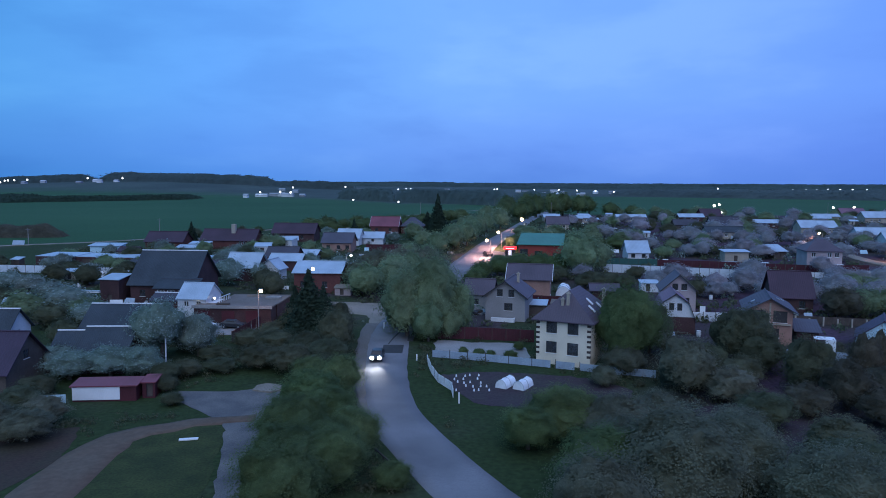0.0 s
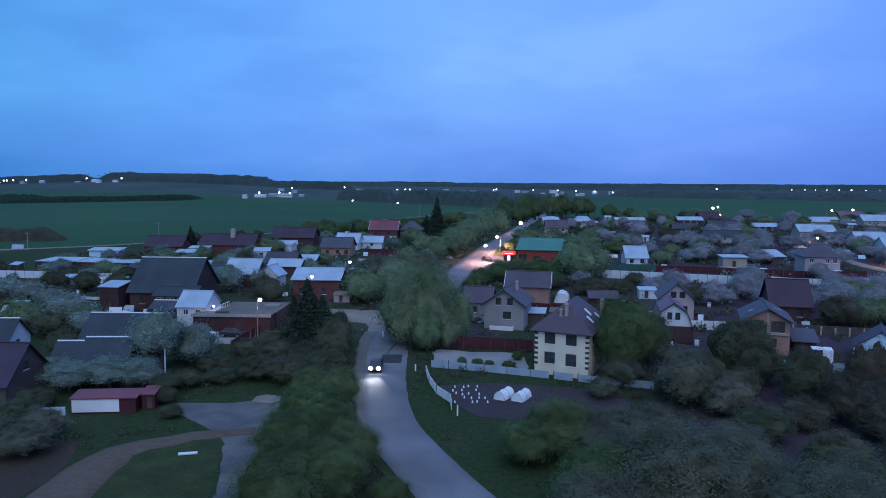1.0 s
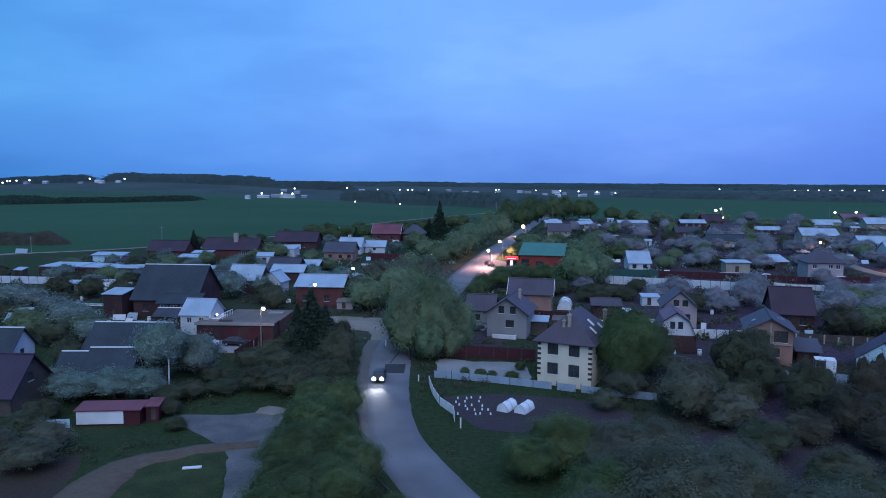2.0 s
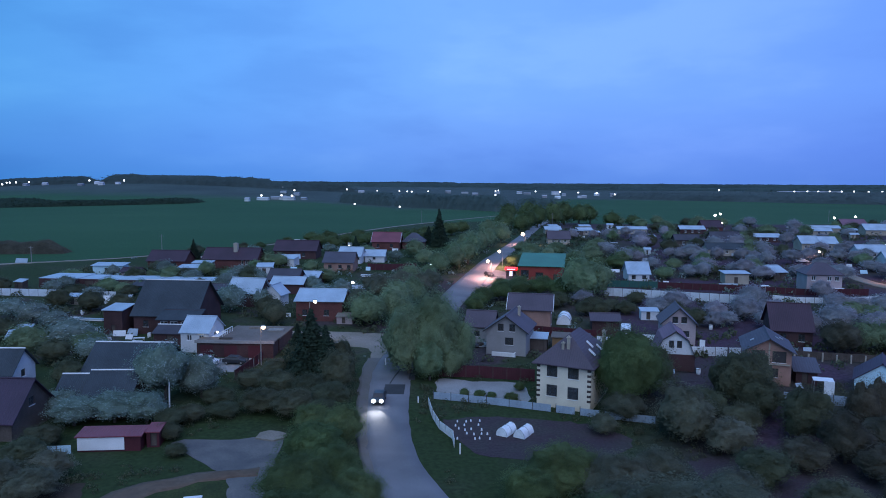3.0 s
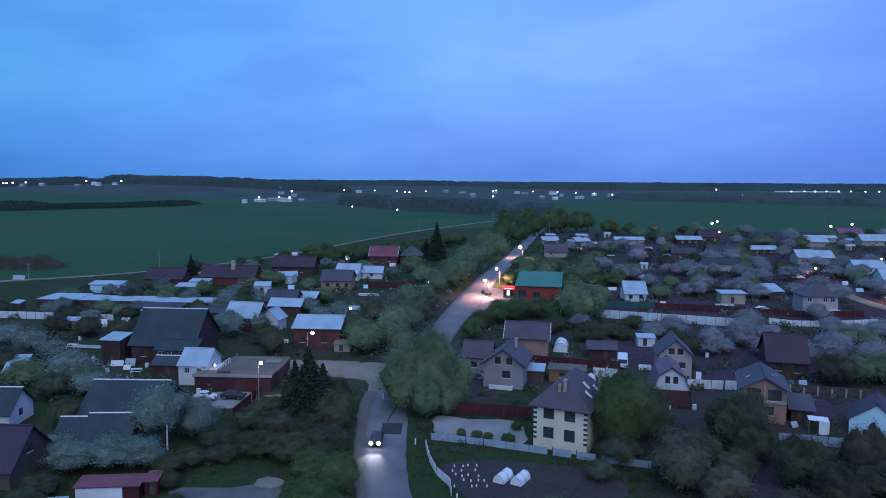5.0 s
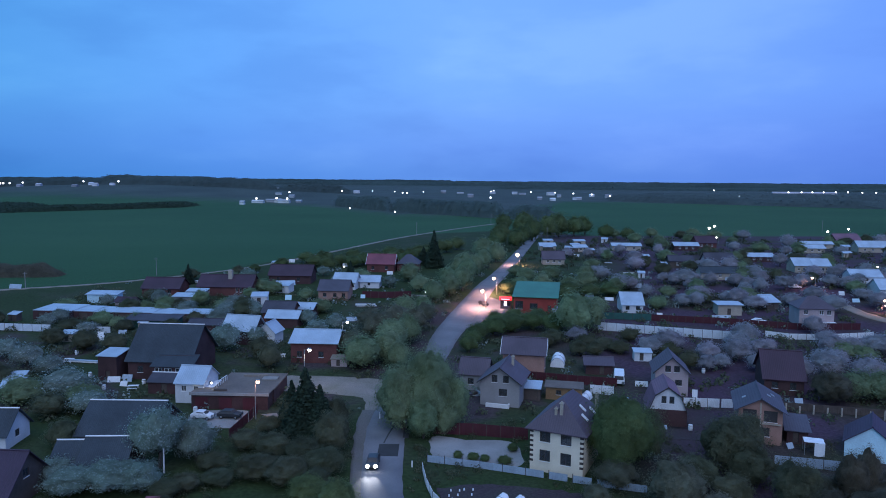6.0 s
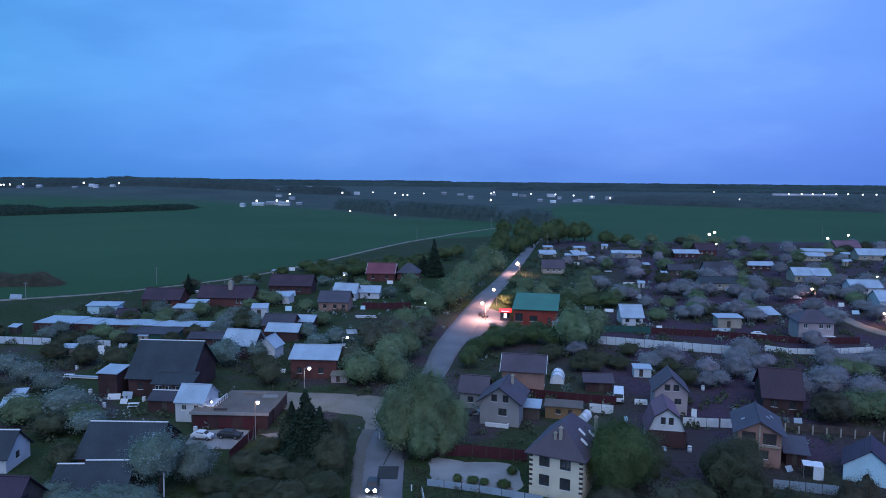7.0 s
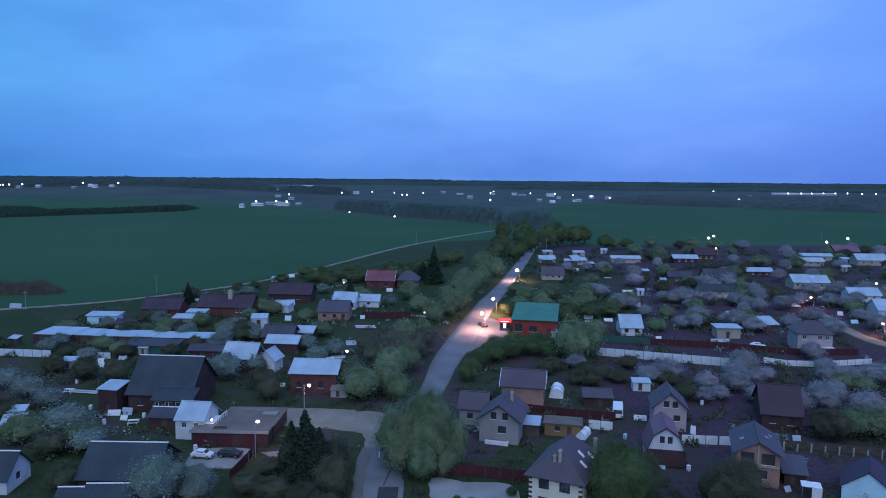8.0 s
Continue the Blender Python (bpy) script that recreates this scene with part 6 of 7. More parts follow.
            lo.matrix_basis = look((s * (hw - 0.3), -hl - 0.2, 0.75), (s * (hw - 0.3), -hl - 12, -1.2))
    return c


car("dark car driving with its headlights on", -9.9, 107.0, -2, DARKPAINT, True)
car("dark car parked on the concrete pad", -37.6, 126.6, 84, DARKPAINT)
car("pale car parked on the concrete pad", -42.3, 126.0, 82, WHITEPAINT, long=4.0)
car("white van parked among the sheds", 38.4, 149.0, -14, WHITEPAINT, van=True, long=5.8, wide=2.3)
car("white car parked among the gardens", 137.5, 274, 80, WHITEPAINT)
car("dark car parked on the forecourt", 14.6, 232, 20, DARKPAINT)
car("white car parked behind the fence", 93.8, 206.6, 70, WHITEPAINT)

# ---- garden things ----
def garden_tunnel(label, x, y, rot, width, length, height, group=""):
    """A film-covered hoop tunnel along local y."""
    grow = Matrix.Diagonal((width / 1.64, length / 3.0, height / 1.15, 1))
    tun = thing("garden_tunnel", label, "garden tunnel", x, y, rot, group=group)
    bm = bmesh.new()
    prev = None
    for k in range(6):
        yy = -1.5 + 3.0 * k / 5
        ring = [bm.verts.new((0.82 * math.cos(a) * (1 + 0.03 * math.sin(3 * k + i)), yy, max(0, 1.15 * math.sin(a) * (1 + 0.05 * math.sin(2 * k + 1.7 * i))))) for i, a in enumerate(np.linspace(0, math.pi, 11))]
        if prev:
            for i in range(10):
                bm.faces.new((prev[i], prev[i + 1], ring[i + 1], ring[i]))
        else:
            bm.faces.new(ring[::-1])
        prev = ring
    bm.faces.new(prev)
    bmesh.ops.recalc_face_normals(bm, faces=bm.faces[:])
    bm.transform(grow)
    part("cover", bm, FILM, tun)
    for yy in (-1.5, 0, 1.5):
        bm = bmesh.new()
        arc = [(0.85 * math.cos(a), yy, 1.2 * math.sin(a)) for a in np.linspace(0, math.pi, 9)]
        for p, q in zip(arc, arc[1:]):
            rod(bm, p, q, 0.025, 0.025, 5)
        bm.transform(grow)
        part("hoop", bm, STEEL, tun)


for x, y, rot in ((8.6, 95.2, -32), (10.9, 94.6, -32)):
    garden_tunnel("small white film-covered garden tunnel", x, y, rot, 1.64, 3.0, 1.15, "pair of garden tunnels")
garden_tunnel("pale film greenhouse tunnel beside the tan house", 27.6, 162.4, -12, 3.2, 6.0, 2.1)
garden_tunnel("short white film tunnel behind the hut", 28.8, 137.4, -28, 1.9, 4.2, 1.4)
rng = random.Random(9)
for r in range(5):
    for c_ in range(5):
        if rng.random() < 0.16:
            continue
        x, y = 1.9 + c_ * 1.05 + rng.uniform(-0.25, 0.25), 93.2 + r * 1.5 + rng.uniform(-0.3, 0.3)
        pot = thing("plant_cover", "small white plant cover on dug soil", "plant cover", x, y, rng.uniform(0, 90), group="rows of plant covers")
        bm = bmesh.new()
        rod(bm, (0, 0, -0.02), (0, 0, 0.30), 0.14, 0.09, 8)
        part("cup", bm, FILM, pot)
        bm = bmesh.new()
        rod(bm, (0, 0, 0.30), (0, 0, 0.36), 0.05, 0.03, 6)
        part("cap", bm, FILM, pot)
for x, y, h in ((2.1, 88.2, 1.4), (-3.9, 106.6, 1.0), (-10.5, 126.5, 1.2)):
    pl = thing("marker_post", "short white marker post in the grass", "post", x, y)
    bm = bmesh.new()
    block(bm, -0.1, 0.1, -0.05, 0.05, -0.3, h)
    bmesh.ops.bevel(bm, geom=bm.edges[:], offset=0.02, segments=1, affect="EDGES")
    part("stake", bm, WHITE, pl)
rail = thing("guard_rail", "low dark pipe rail at the road's edge", "guard rail", -7.0, 71)
for a, b in (((0, 0.6, 0.6), (2.2, -3.6, 0.6)),):
    bm = bmesh.new()
    rod(bm, a, b, 0.09, 0.09)
    part("rail", bm, FRAME, rail)
    for f in (0.05, 0.5, 0.95):
        p = Vector(a).lerp(Vector(b), f)
        bm = bmesh.new()
        rod(bm, (p.x, p.y, -0.4), p, 0.07, 0.07)
        part("post", bm, FRAME, rail)
bench = thing("white_board", "white board lying in the grass", "board", -27.4, 75.2, 12)
bm = bmesh.new()
block(bm, -1.0, 1.0, -0.25, 0.25, 0.03, 0.2)
bmesh.ops.bevel(bm, geom=bm.edges[:], offset=0.03, segments=1, affect="EDGES")
part("plank", bm, WHITE, bench)
sheet = thing("white_canopy", "white sheet canopy on a frame in the garden", "canopy", 60.8, 112.4, -20)
for x0, x1, y0, y1, z0, z1 in ((-1.5, 1.5, -1.2, 1.2, 2.1, 2.18), (0.0, 1.5, -1.26, -1.2, 0.0, 2.1)):
    bm = bmesh.new()
    block(bm, x0, x1, y0, y1, z0, z1)
    bmesh.ops.subdivide_edges(bm, edges=bm.edges[:], cuts=3, use_grid_fill=True)
    for v in bm.verts:
        v.co.z += 0.05 * math.sin(v.co.x * 4 + v.co.y * 3)
    part("sheet", bm, FILM, sheet)
for x, y in ((-1.4, -1.1), (1.4, -1.1), (1.4, 1.1), (-1.4, 1.1)):
    bm = bmesh.new()
    rod(bm, (x, y, -0.3), (x, y, 2.0), 0.05, 0.05, 6)
    part("leg", bm, STEEL, sheet)

# ---- yard clutter ----
def leaning_sheet(x, y, w, h, turn, mat, label):
    t_ = thing("roofing_sheet", label, "sheet", x, y, turn)
    bm = bmesh.new()
    n = 6
    top, low = [], []
    for i in range(n + 1):
        u = -w / 2 + w * i / n
        dz = 0.03 if i % 2 else -0.03
        low.append((u, -0.35 + dz, -0.05))
        top.append((u, 0.2 + dz, h))
    vl, vt = [bm.verts.new(p) for p in low], [bm.verts.new(p) for p in top]
    bl, bt = [bm.verts.new((p[0], p[1] + 0.05, p[2])) for p in low], [bm.verts.new((p[0], p[1] + 0.05, p[2])) for p in top]
    for i in range(n):
        bm.faces.new((vl[i], vl[i + 1], vt[i + 1], vt[i]))
        bm.faces.new((bl[i + 1], bl[i], bt[i], bt[i + 1]))
        bm.faces.new((vt[i], vt[i + 1], bt[i + 1], bt[i]))
    bm.faces.new((vl[0], vt[0], bt[0], bl[0]))
    bm.faces.new((vl[n], bl[n], bt[n], vt[n]))
    part("sheet", bm, mat, t_)
    bm = bmesh.new()
    rod(bm, (0, 0.85, -0.1), (0, 0.28, h * 0.85), 0.05, 0.05, 6)
    part("prop", bm, DARKWOOD, t_)


def barrel(x, y, mat, label):
    t_ = thing("water_barrel", label, "barrel", x, y)
    bm = bmesh.new()
    rod(bm, (0, 0, -0.05), (0, 0, 0.5), 0.36, 0.42, 14)
    rod(bm, (0, 0, 0.5), (0, 0, 1.0), 0.42, 0.36, 14)
    bmesh.ops.remove_doubles(bm, verts=bm.verts[:], dist=0.001)
    part("body", bm, mat, t_)
    for z in (0.15, 0.85):
        bm = bmesh.new()
        rod(bm, (0, 0, z), (0, 0, z + 0.06), 0.41, 0.41, 14)
        part("hoop", bm, STEEL, t_)


def garden_table(x, y, turn, label):
    t_ = thing("garden_table", label, "garden table", x, y, turn)
    bm = bmesh.new()
    block(bm, -1.1, 1.1, -0.45, 0.45, 0.70, 0.76)
    bmesh.ops.bevel(bm, geom=bm.edges[:], offset=0.02, segments=1, affect="EDGES")
    part("tabletop", bm, WHITE, t_)
    for sx in (-0.95, 0.95):
        for sy in (-0.36, 0.36):
            bm = bmesh.new()
            block(bm, sx - 0.04, sx + 0.04, sy - 0.04, sy + 0.04, -0.1, 0.70)
            part("leg", bm, WHITE, t_)
    b_ = thing("garden_bench", "white garden bench beside the table", "bench", x + 1.0 * math.sin(radians(turn)), y - 1.0 * math.cos(radians(turn)), turn)
    bm = bmesh.new()
    block(bm, -1.0, 1.0, -0.18, 0.18, 0.42, 0.47)
    part("seat", bm, WHITE, b_)
    for sx in (-0.85, 0.85):
        bm = bmesh.new()
        block(bm, sx - 0.04, sx + 0.04, -0.16, 0.16, -0.1, 0.42)
        part("leg", bm, WHITE, b_)


for x, y, w, h, turn in ((-67.8, 147.2, 2.6, 1.1, 5), (-64.6, 144.6, 1.6, 0.9, -10), (-78.5, 144, 3.2, 0.9, 30), (-87.8, 184, 1.6, 1.6, 0), (-82.3, 179.5, 3.0, 1.2, -6), (-84.1, 188.6, 2.2, 1.0, 4),
                         (-29.9, 189, 4.2, 1.0, -3), (-24.9, 206.5, 3.8, 0.9, 6), (-21.1, 306, 2.6, 1.4, 0), (85.5, 213.8, 5.6, 0.9, -3), (42.5, 146.5, 2.6, 1.0, -10), (50.4, 137.4, 1.0, 2.2, -20),
                         (39.4, 122.6, 1.8, 0.6, -12)):
    leaning_sheet(x, y, w, h, turn, WHITE if int(x * 3) % 2 else ZINC, "pale roofing sheet propped up in a yard")
for x, y, w, h, turn in ((69.4, 134.4, 1.6, 1.6, 0), (58.0, 114.4, 1.3, 0.8, 20), (6.0, 147.4, 2.0, 0.8, 30), (-23.5, 163, 2.0, 0.7, 0), (81.2, 304, 5.0, 1.8, 0), (104, 334, 2.4, 1.6, 0),
                         (103.6, 366, 3.0, 1.8, 8), (72.4, 376, 3.0, 1.6, -30), (52.7, 248.5, 3.2, 1.2, 4), (58.6, 244, 3.0, 1.0, -8), (120.3, 294.6, 3.4, 1.4, 0), (-37.2, 167, 2.0, 0.8, 0), (-94.8, 239.6, 1.8, 1.2, 0)):
    leaning_sheet(x, y, w, h, turn, WHITE if int(x * 3) % 2 else ZINC, "pale roofing sheet propped up in a yard")
for x, y in ((-74.3, 150.4), (-67.5, 142), (-99.7, 235), (-79.4, 233.6), (64.9, 209.9), (105.7, 255), (65.8, 161.6), (59.0, 156.2), (44.2, 121.9), (-61.0, 145.8), (113.7, 347), (117.7, 347), (36.7, 136.2), (-86, 168), (-44.8, 129.4)):
    barrel(x, y, WHITE if int(x) % 3 else BLUEWALL, "pale water barrel standing in a yard")


def board_stack(x, y, w, h, turn, label):
    """Pale boards piled on two bearers."""
    t_ = thing("board_stack", label, "boards", x, y, turn)
    for u in (-0.35, 0.35):
        bm = bmesh.new()
        block(bm, u * w - 0.08, u * w + 0.08, -0.5, 0.5, -0.15, 0.15)
        part("bearer", bm, DARKWOOD, t_)
    n = max(1, int(h / 0.28))
    for k in range(n):
        bm = bmesh.new()
        s = 0.04 * w * math.sin(k * 2.1 + x)
        block(bm, -w / 2 + s, w / 2 + s, -0.45, 0.45 - 0.05 * k, 0.15 + 0.26 * k, 0.15 + 0.26 * k + 0.24)
        bmesh.ops.bevel(bm, geom=bm.edges[:], offset=0.02, segments=1, affect="EDGES")
        part("board", bm, WHITE if k % 2 == 0 else ZINC, t_)


# pale odds and ends in the gardens, plot by plot: x, y, width, height
CLUTTER_WEST = ((-91.1, 161.6, 1.8, 1.1), (-94.4, 181.1, 3.4, 2.0), (-86.5, 181.7, 1.5, 1.2), (-86.1, 144.1, 3.3, 2.2), (-65.1, 147.7, 2.0, 1.4), (-68.0, 149.6, 2.4, 0.8), (-81.1, 161.1, 7.0, 0.6),
                (-121.7, 204, 2.8, 2.0), (-155, 261, 5.0, 1.6), (-80.7, 194.5, 2.6, 2.0), (-88.5, 253.4, 5.5, 1.0), (-83.8, 238, 7.0, 0.9), (-109.6, 239.5, 2.6, 1.6), (-96.8, 221, 2.4, 2.2), (-95.3, 278, 6.0, 0.9))
CLUTTER_MIDDLE = ((-57.5, 228.5, 5.0, 3.4), (-56.5, 258, 6.4, 2.6), (-24.6, 209, 5.6, 0.6), (-23.5, 228.6, 6.4, 0.9), (-76.3, 332, 2.6, 1.8), (-71.3, 346, 2.7, 1.6), (-43.7, 331.5, 2.2, 1.5), (-51, 240.9, 2.2, 1.6),
                  (-63.7, 231, 1.8, 2.6), (-27.1, 191.5, 4.0, 0.6), (-26.2, 245.1, 1.6, 1.2))
CLUTTER_EAST = ((67.7, 446, 5.9, 2.4), (62.2, 409.4, 5.6, 2.2), (86.4, 442, 7.0, 2.6), (80.3, 422.4, 5.5, 2.2), (74.8, 404, 7.4, 2.4), (105.4, 456, 4.0, 2.6), (83.1, 390, 3.2, 2.6), (71.2, 332.4, 4.8, 0.8), (104, 358.5, 3.3, 3.0),
                (104.9, 332.2, 2.6, 2.4), (85.6, 301, 2.8, 2.2), (75.2, 294.6, 1.5, 1.2), (71.3, 273.2, 2.9, 1.0), (76.5, 273.4, 2.9, 1.6), (46.3, 242.3, 3.8, 0.8), (51.6, 241.4, 3.2, 0.7), (66.8, 213.9, 1.7, 1.5), (83.2, 351, 3.7, 0.8))
CLUTTER_EDGE = ((232, 474, 10, 1.0), (194, 395, 3.6, 1.5), (105.9, 258, 2.0, 1.4), (147, 258.7, 2.0, 1.4), (241.7, 421.8, 6.6, 2.4), (218.3, 383, 2.6, 2.6), (222.5, 387, 2.5, 2.4), (143.5, 243.6, 2.6, 1.2), (159, 296, 9.0, 0.9),
                (186.5, 458, 4.2, 0.9), (195, 357, 2.8, 2.4))
clutter_rng = random.Random(12)
for plot in (CLUTTER_WEST, CLUTTER_MIDDLE, CLUTTER_EAST, CLUTTER_EDGE):
    for x, y, w, h in plot:
        turn = clutter_rng.uniform(-14, 10)
        if h < 0.3 * w:
            board_stack(x, y, w, h, turn, "pale boards stacked in a garden")
        elif w > 2.4 and h > 1.7:
            house("shed", "little pale shed in a garden", x, y, turn, w, max(2.0, w * 0.7), h, h * 1.25, "shed", clutter_rng.choice((WHITEWALL, BEIGE, DARKWOOD)), ZINC, [("front", w * 0.35, w * 0.6, 0.1, h * 0.85, "door")], category="shed", over=0.2)
        else:
            leaning_sheet(x, y, w, h, turn, clutter_rng.choice((WHITE, ZINC, BLUEWALL)), "pale sheet propped up between plots")
house("house", "dark house with two white windows among far gardens", 114.4, 339, -4, 11.0, 7.0, 3.4, 5.6, "gable", DARKWOOD, DARKROOF, [("front", 3.2, 4.4, 1.2, 2.6), ("front", 7.2, 8.4, 1.2, 2.6)], frame_m=WHITE)
fence("fence", "short pale sheet fence among fruit trees", [(-95.6, 189.6), (-91.6, 189.4), (-87.7, 189.2)], 1.7, PALEFENCE, 2.0)
garden_table(-61.8, 142.6, 8, "white garden table on the lawn")
garden_table(-84.6, 161.8, -4, "white garden table among fruit trees")

# ---- far settlements ----
def far_settlement(name, label, rows, seed, hs=(4, 8)):
    """Distant houses of one place, too small to be told apart one by one: x, y, width."""
    r = random.Random(seed)
    bm = bmesh.new()
    for x, y, w in rows:
        g = float(ground_z(x, y)) - 0.5
        d, h = r.uniform(7, 12), r.uniform(*hs)
        hexa(bm, [(x - w / 2, y - d / 2, g), (x + w / 2, y - d / 2, g), (x + w / 2, y + d / 2, g), (x - w / 2, y + d / 2, g),
                  (x - w / 2, y - d / 2, g + h * 0.6), (x + w / 2, y - d / 2, g + h * 0.6), (x + w / 2, y + d / 2, g + h * 0.6), (x - w / 2, y + d / 2, g + h * 0.6)])
        hexa(bm, [(x - w / 2 - 0.4, y - d / 2 - 0.5, g + h * 0.6), (x + w / 2 + 0.4, y - d / 2 - 0.5, g + h * 0.6), (x + w / 2 + 0.4, y + d / 2 + 0.5, g + h * 0.6), (x - w / 2 - 0.4, y + d / 2 + 0.5, g + h * 0.6),
                  (x - w / 2 - 0.4, y - 0.1, g + h), (x + w / 2 + 0.4, y - 0.1, g + h), (x + w / 2 + 0.4, y + 0.1, g + h), (x - w / 2 - 0.4, y + 0.1, g + h)])
    me = bpy.data.meshes.new(name)
    bm.to_mesh(me)
    bm.free()
    me.materials.append(FARHOUSE)
    return tagged(new(name, me), label, "settlement", kind="stuff")


def far_lamps(name, label, rows, radius):
    bm = bmesh.new()
    for x, y, z in rows:
        bmesh.ops.create_icosphere(bm, subdivisions=1, radius=radius, matrix=Matrix.Translation((x, y, float(ground_z(x, y)) + z)))
    me = bpy.data.meshes.new(name)
    bm.to_mesh(me)
    bm.free()
    me.materials.append(LAMP_FAR)
    return tagged(new(name, me), label, "lamps", kind="stuff")


FARHOUSE = material("far_pale_walls", (0.36, 0.37, 0.39), 0.8, 0.3, 0.05, 0.01, 0, islands=[(0.0, (0.7, 0.7, 0.75)), (0.4, (1.0, 1.0, 1.05)), (1.0, (1.8, 1.8, 1.8))])
far_settlement("hamlet", "white sheds and houses of a hamlet across the field", [
    (-356, 1560, 18), (-271, 1074, 17), (-258, 1100, 14), (-234, 1083, 17), (-286, 1278, 10), (-252, 1228, 9), (-217, 1110, 8), (-282, 1028, 6), (-246, 1095, 10)], 1, (4.5, 7))
far_settlement("hamlet", "pale roofs scattered behind the hamlet", [
    (-604, 2376, 19), (-522, 2105, 15), (-646, 2276, 18), (-546, 2691, 38), (-498, 2714, 47), (-321, 1914, 14), (-296, 1924, 12), (-218, 1888, 15), (-422, 2142, 10), (-350, 1660, 7)], 5, (6, 10))
far_settlement("distant_village", "pale houses of a distant village", [
    (10, 1979, 14), (55, 1930, 18), (65, 1521, 12), (144, 1964, 15), (200, 1921, 14), (214, 1865, 18), (196, 1410, 9), (282, 1831, 20), (270, 1627, 8), (212, 1349, 10), (269, 1430, 8), (278, 1433, 9), (379, 1616, 15), (360, 1702, 11)], 2, (5, 9))
far_settlement("hill_hamlet", "few houses on the far hillside", [(-766, 1380, 9), (-666, 1380, 8), (-672, 1330, 9), (-639, 1340, 9), (-626, 1380, 8), (-800, 1375, 7)], 3, (4, 7))
far_settlement("distant_town", "long pale building of a distant town", [(1122, 2210, 200), (796, 1841, 10)], 4, (7, 9))
far_lamps("hamlet_lights", "white lamps around the hamlet across the field", [(-650, 2376, 7), (-189, 1392, 7), (-173, 1852, 7), (-109, 1740, 7), (-74, 1432, 7), (-65, 1434, 7), (-40, 1770, 7), (-272, 1068, 7), (-246, 1085, 7), (-228, 1075, 7), (-262, 1255, 7), (-356, 1550, 8), (-520, 2090, 8)], 1.6)
far_lamps("hill_lights", "white lamps on the far hillside", [(-840, 1380, 7), (-834, 1380, 7), (-825, 1385, 7), (-812, 1320, 5), (-797, 1380, 7), (-681, 1380, 7), (-612, 1375, 7)], 1.7)
far_lamps("village_lights", "white lamps of the distant village", [(131, 1844, 8), (150, 2002, 8), (89, 1257, 7), (230, 1818, 8), (285, 1776, 8), (310, 1669, 8), (333, 1574, 8), (353, 1489, 7)], 1.8)
far_lamps("town_lights", "row of white lamps along the distant road", [(986, 2030, 9), (1030, 2044, 9), (1067, 2056, 9), (1106, 2068, 9), (1149, 2083, 9), (1192, 2096, 9), (1203, 2043, 9), (1251, 2057, 9), (854, 2240, 9), (572, 1369, 9)], 2.2)
far_lamps("far_headlights", "headlights of two far cars on the field road", [(-116, 928, 0.9), (-52, 836, 0.9)], 1.1)
# orchards and hedges that fill the further plots
taken = []


def inside(poly, x, y):
    odd = False
    for (xa, ya), (xb, yb) in zip(poly, np.roll(poly, -1, 0)):
        if (ya > y) != (yb > y) and x < xa + (xb - xa) * (y - ya) / (yb - ya):
            odd = not odd
    return odd


def free(x, y, off_house, off_road):
    """Whether a spot is clear of houses, roads and paved ground."""
    if any((x - a) ** 2 + (y - b) ** 2 < (r * 0.85 + off_house) ** 2 for a, b, r in FOOT):
        return False
    if any((((l[:, 0] - x) ** 2 + (l[:, 1] - y) ** 2) < (l[:, 2] / 2 + off_road) ** 2).any() for l in LINES):
        return False
    return not any(inside(p, x, y) for p in LOTS)


def scatter(count, x0, x1, y0, y1, mix, hs, rs, seed):
    rng = random.Random(seed)
    placed = 0
    for _ in range(count * 6):
        x, y = rng.uniform(x0, x1), rng.uniform(y0, y1)
        if not free(x, y, 1.0, 2.5) or any((x - a) ** 2 + (y - b) ** 2 < 9 for a, b in taken) or field_share(x, y) > 0.1:
            continue
        tree(rng.choice(mix), x, y, rng.uniform(*hs), rng.uniform(*rs))
        taken.append((x, y))
        placed += 1
        if placed == count:
            return


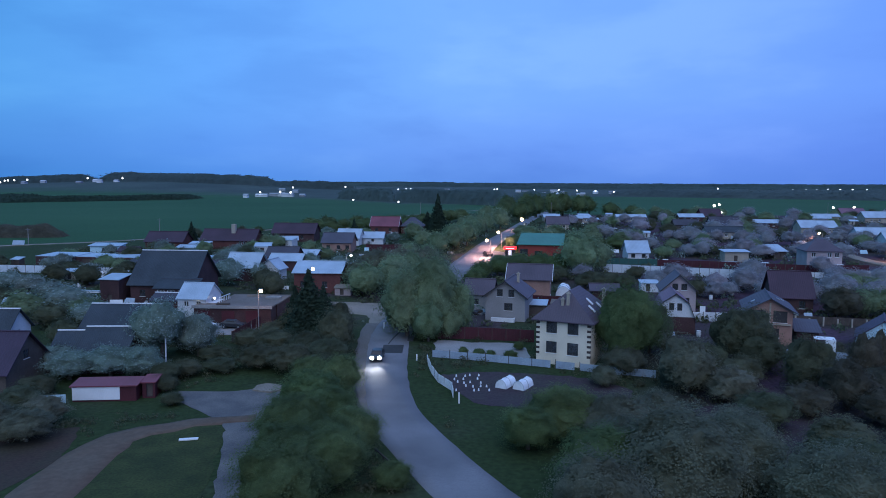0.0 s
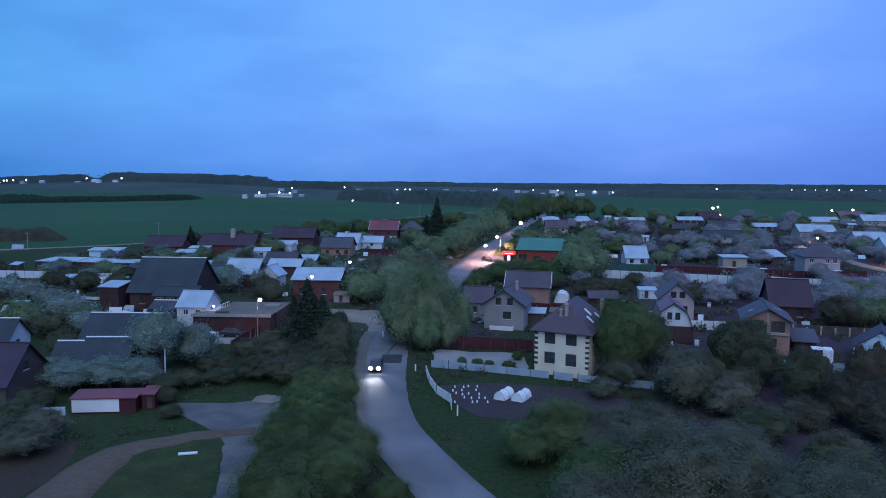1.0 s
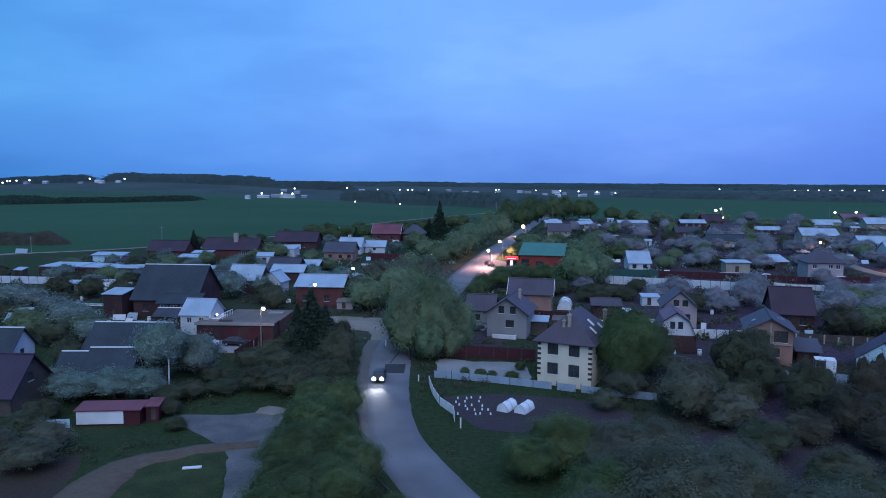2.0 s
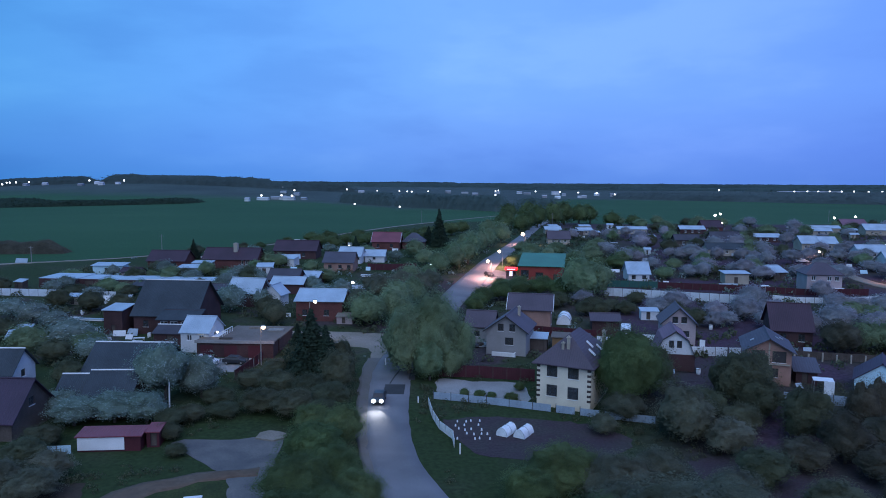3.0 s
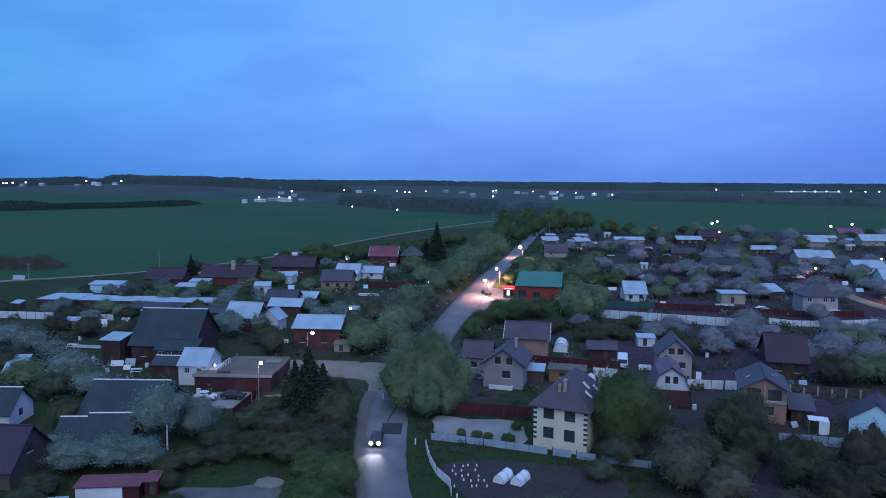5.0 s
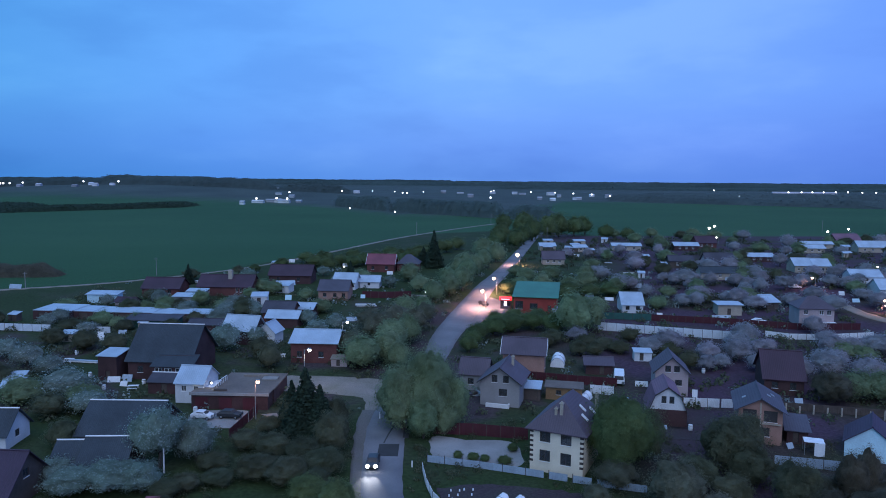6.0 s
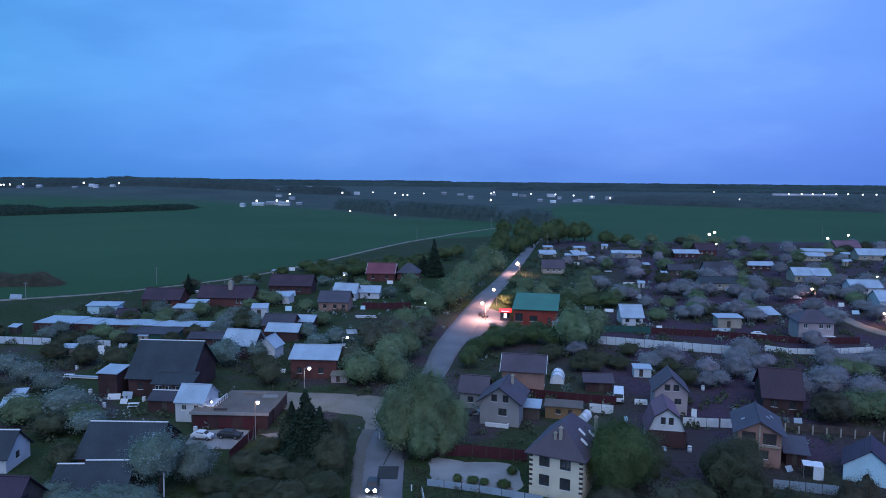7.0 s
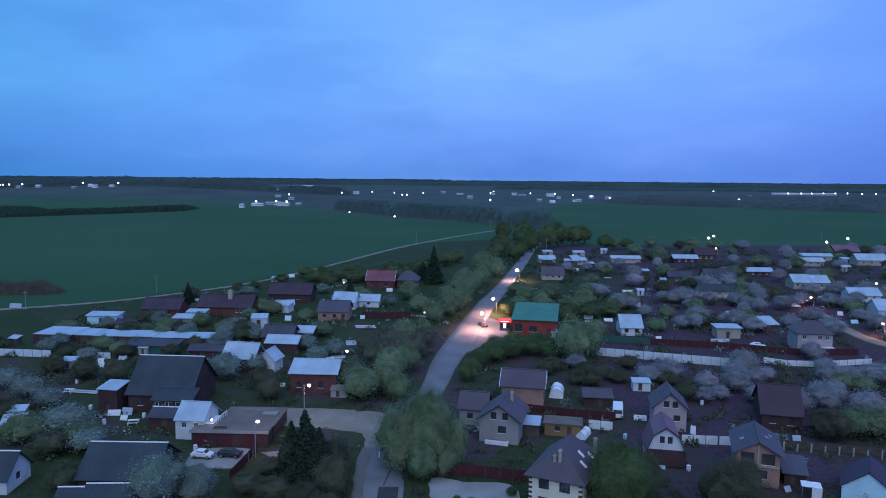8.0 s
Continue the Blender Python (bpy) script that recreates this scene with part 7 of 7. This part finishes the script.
scatter(16, 50, 120, 160, 182, ["plum_tree", "plum_tree", "pale_tree"], (3.6, 5.2), (2.6, 3.8), 1)
scatter(56, 70, 190, 226, 300, ["plum_tree", "plum_tree", "plum_tree", "pale_tree", "pale_tree", "dark_tree"], (4.2, 6.5), (3.0, 5.0), 2)
scatter(64, 66, 260, 300, 400, ["plum_tree", "plum_tree", "pale_tree", "dark_tree"], (4.5, 7.5), (3.4, 5.6), 3)
scatter(40, 120, 330, 400, 500, ["pale_tree", "dark_tree", "pale_tree", "plum_tree"], (5, 8), (4, 6.5), 4)
scatter(18, 120, 175, 170, 232, ["plum_tree", "pale_tree", "pale_tree"], (4, 6), (3, 4.6), 5)
scatter(22, -130, -62, 176, 226, ["dark_tree", "blossom_tree", "pale_tree"], (3.2, 4.6), (2.6, 4.0), 6)
scatter(30, -112, -14, 206, 300, ["dark_tree", "pale_tree", "pale_tree", "blossom_tree"], (4, 6), (3, 4.6), 7)
scatter(8, 54, 100, 147, 160, ["plum_tree", "dark_tree"], (3.6, 5), (2.6, 3.6), 8)
scatter(10, 26, 60, 168, 190, ["dark_tree", "plum_tree"], (3, 4.4), (2.6, 3.6), 9)




def undergrowth(name, label, count, x0, x1, y0, y1, mat, seed, rs, size, leaves):
    """Low shrubs, weeds and rank grass between the plots."""
    rng = np.random.default_rng(seed)
    cs, rr = [], []
    while len(cs) < count:
        x, y = rng.uniform(x0, x1), rng.uniform(y0, y1)
        if noise.noise((x * 0.06, y * 0.06, seed)) < -0.05 or not free(x, y, 0.2, 0.6) or field_share(x, y) > 0.4:
            continue
        r = rng.uniform(*rs)
        x, y, _ = settle(x, y)
        cs.append((x, y, float(ground_z(x, y)) + r * 0.3))
        rr.append(r)
    me = leaves_mesh(name, rng, np.array(cs), np.array(rr), count * leaves, size, mat, shell=0.4, squash=0.8)
    return tagged(new(name, me), label, "undergrowth", kind="stuff")


undergrowth("weeds", "rank weeds and low shrubs beside the road", 900, -60, 75, 58, 125, LEAF_DARK, 1, (0.3, 0.9), 0.16, 60)
undergrowth("shrubs", "low dark shrubs between the plots", 1500, -125, 125, 122, 260, LEAF_DARK, 2, (0.5, 1.5), 0.5, 22)
undergrowth("blossom_shrubs", "pale flowering shrubs among the gardens", 360, -120, 190, 125, 320, BLOSSOM, 3, (0.5, 1.5), 0.5, 22)
undergrowth("far_shrubs", "low shrubs among the far gardens", 900, 30, 300, 240, 480, LEAF_DARK, 4, (0.8, 2.2), 0.9, 16)

for stock in KINDS.values():
    for ob in stock:
        if ob.name not in used:
            for piece in (*ob.children, ob):
                bpy.data.objects.remove(piece)
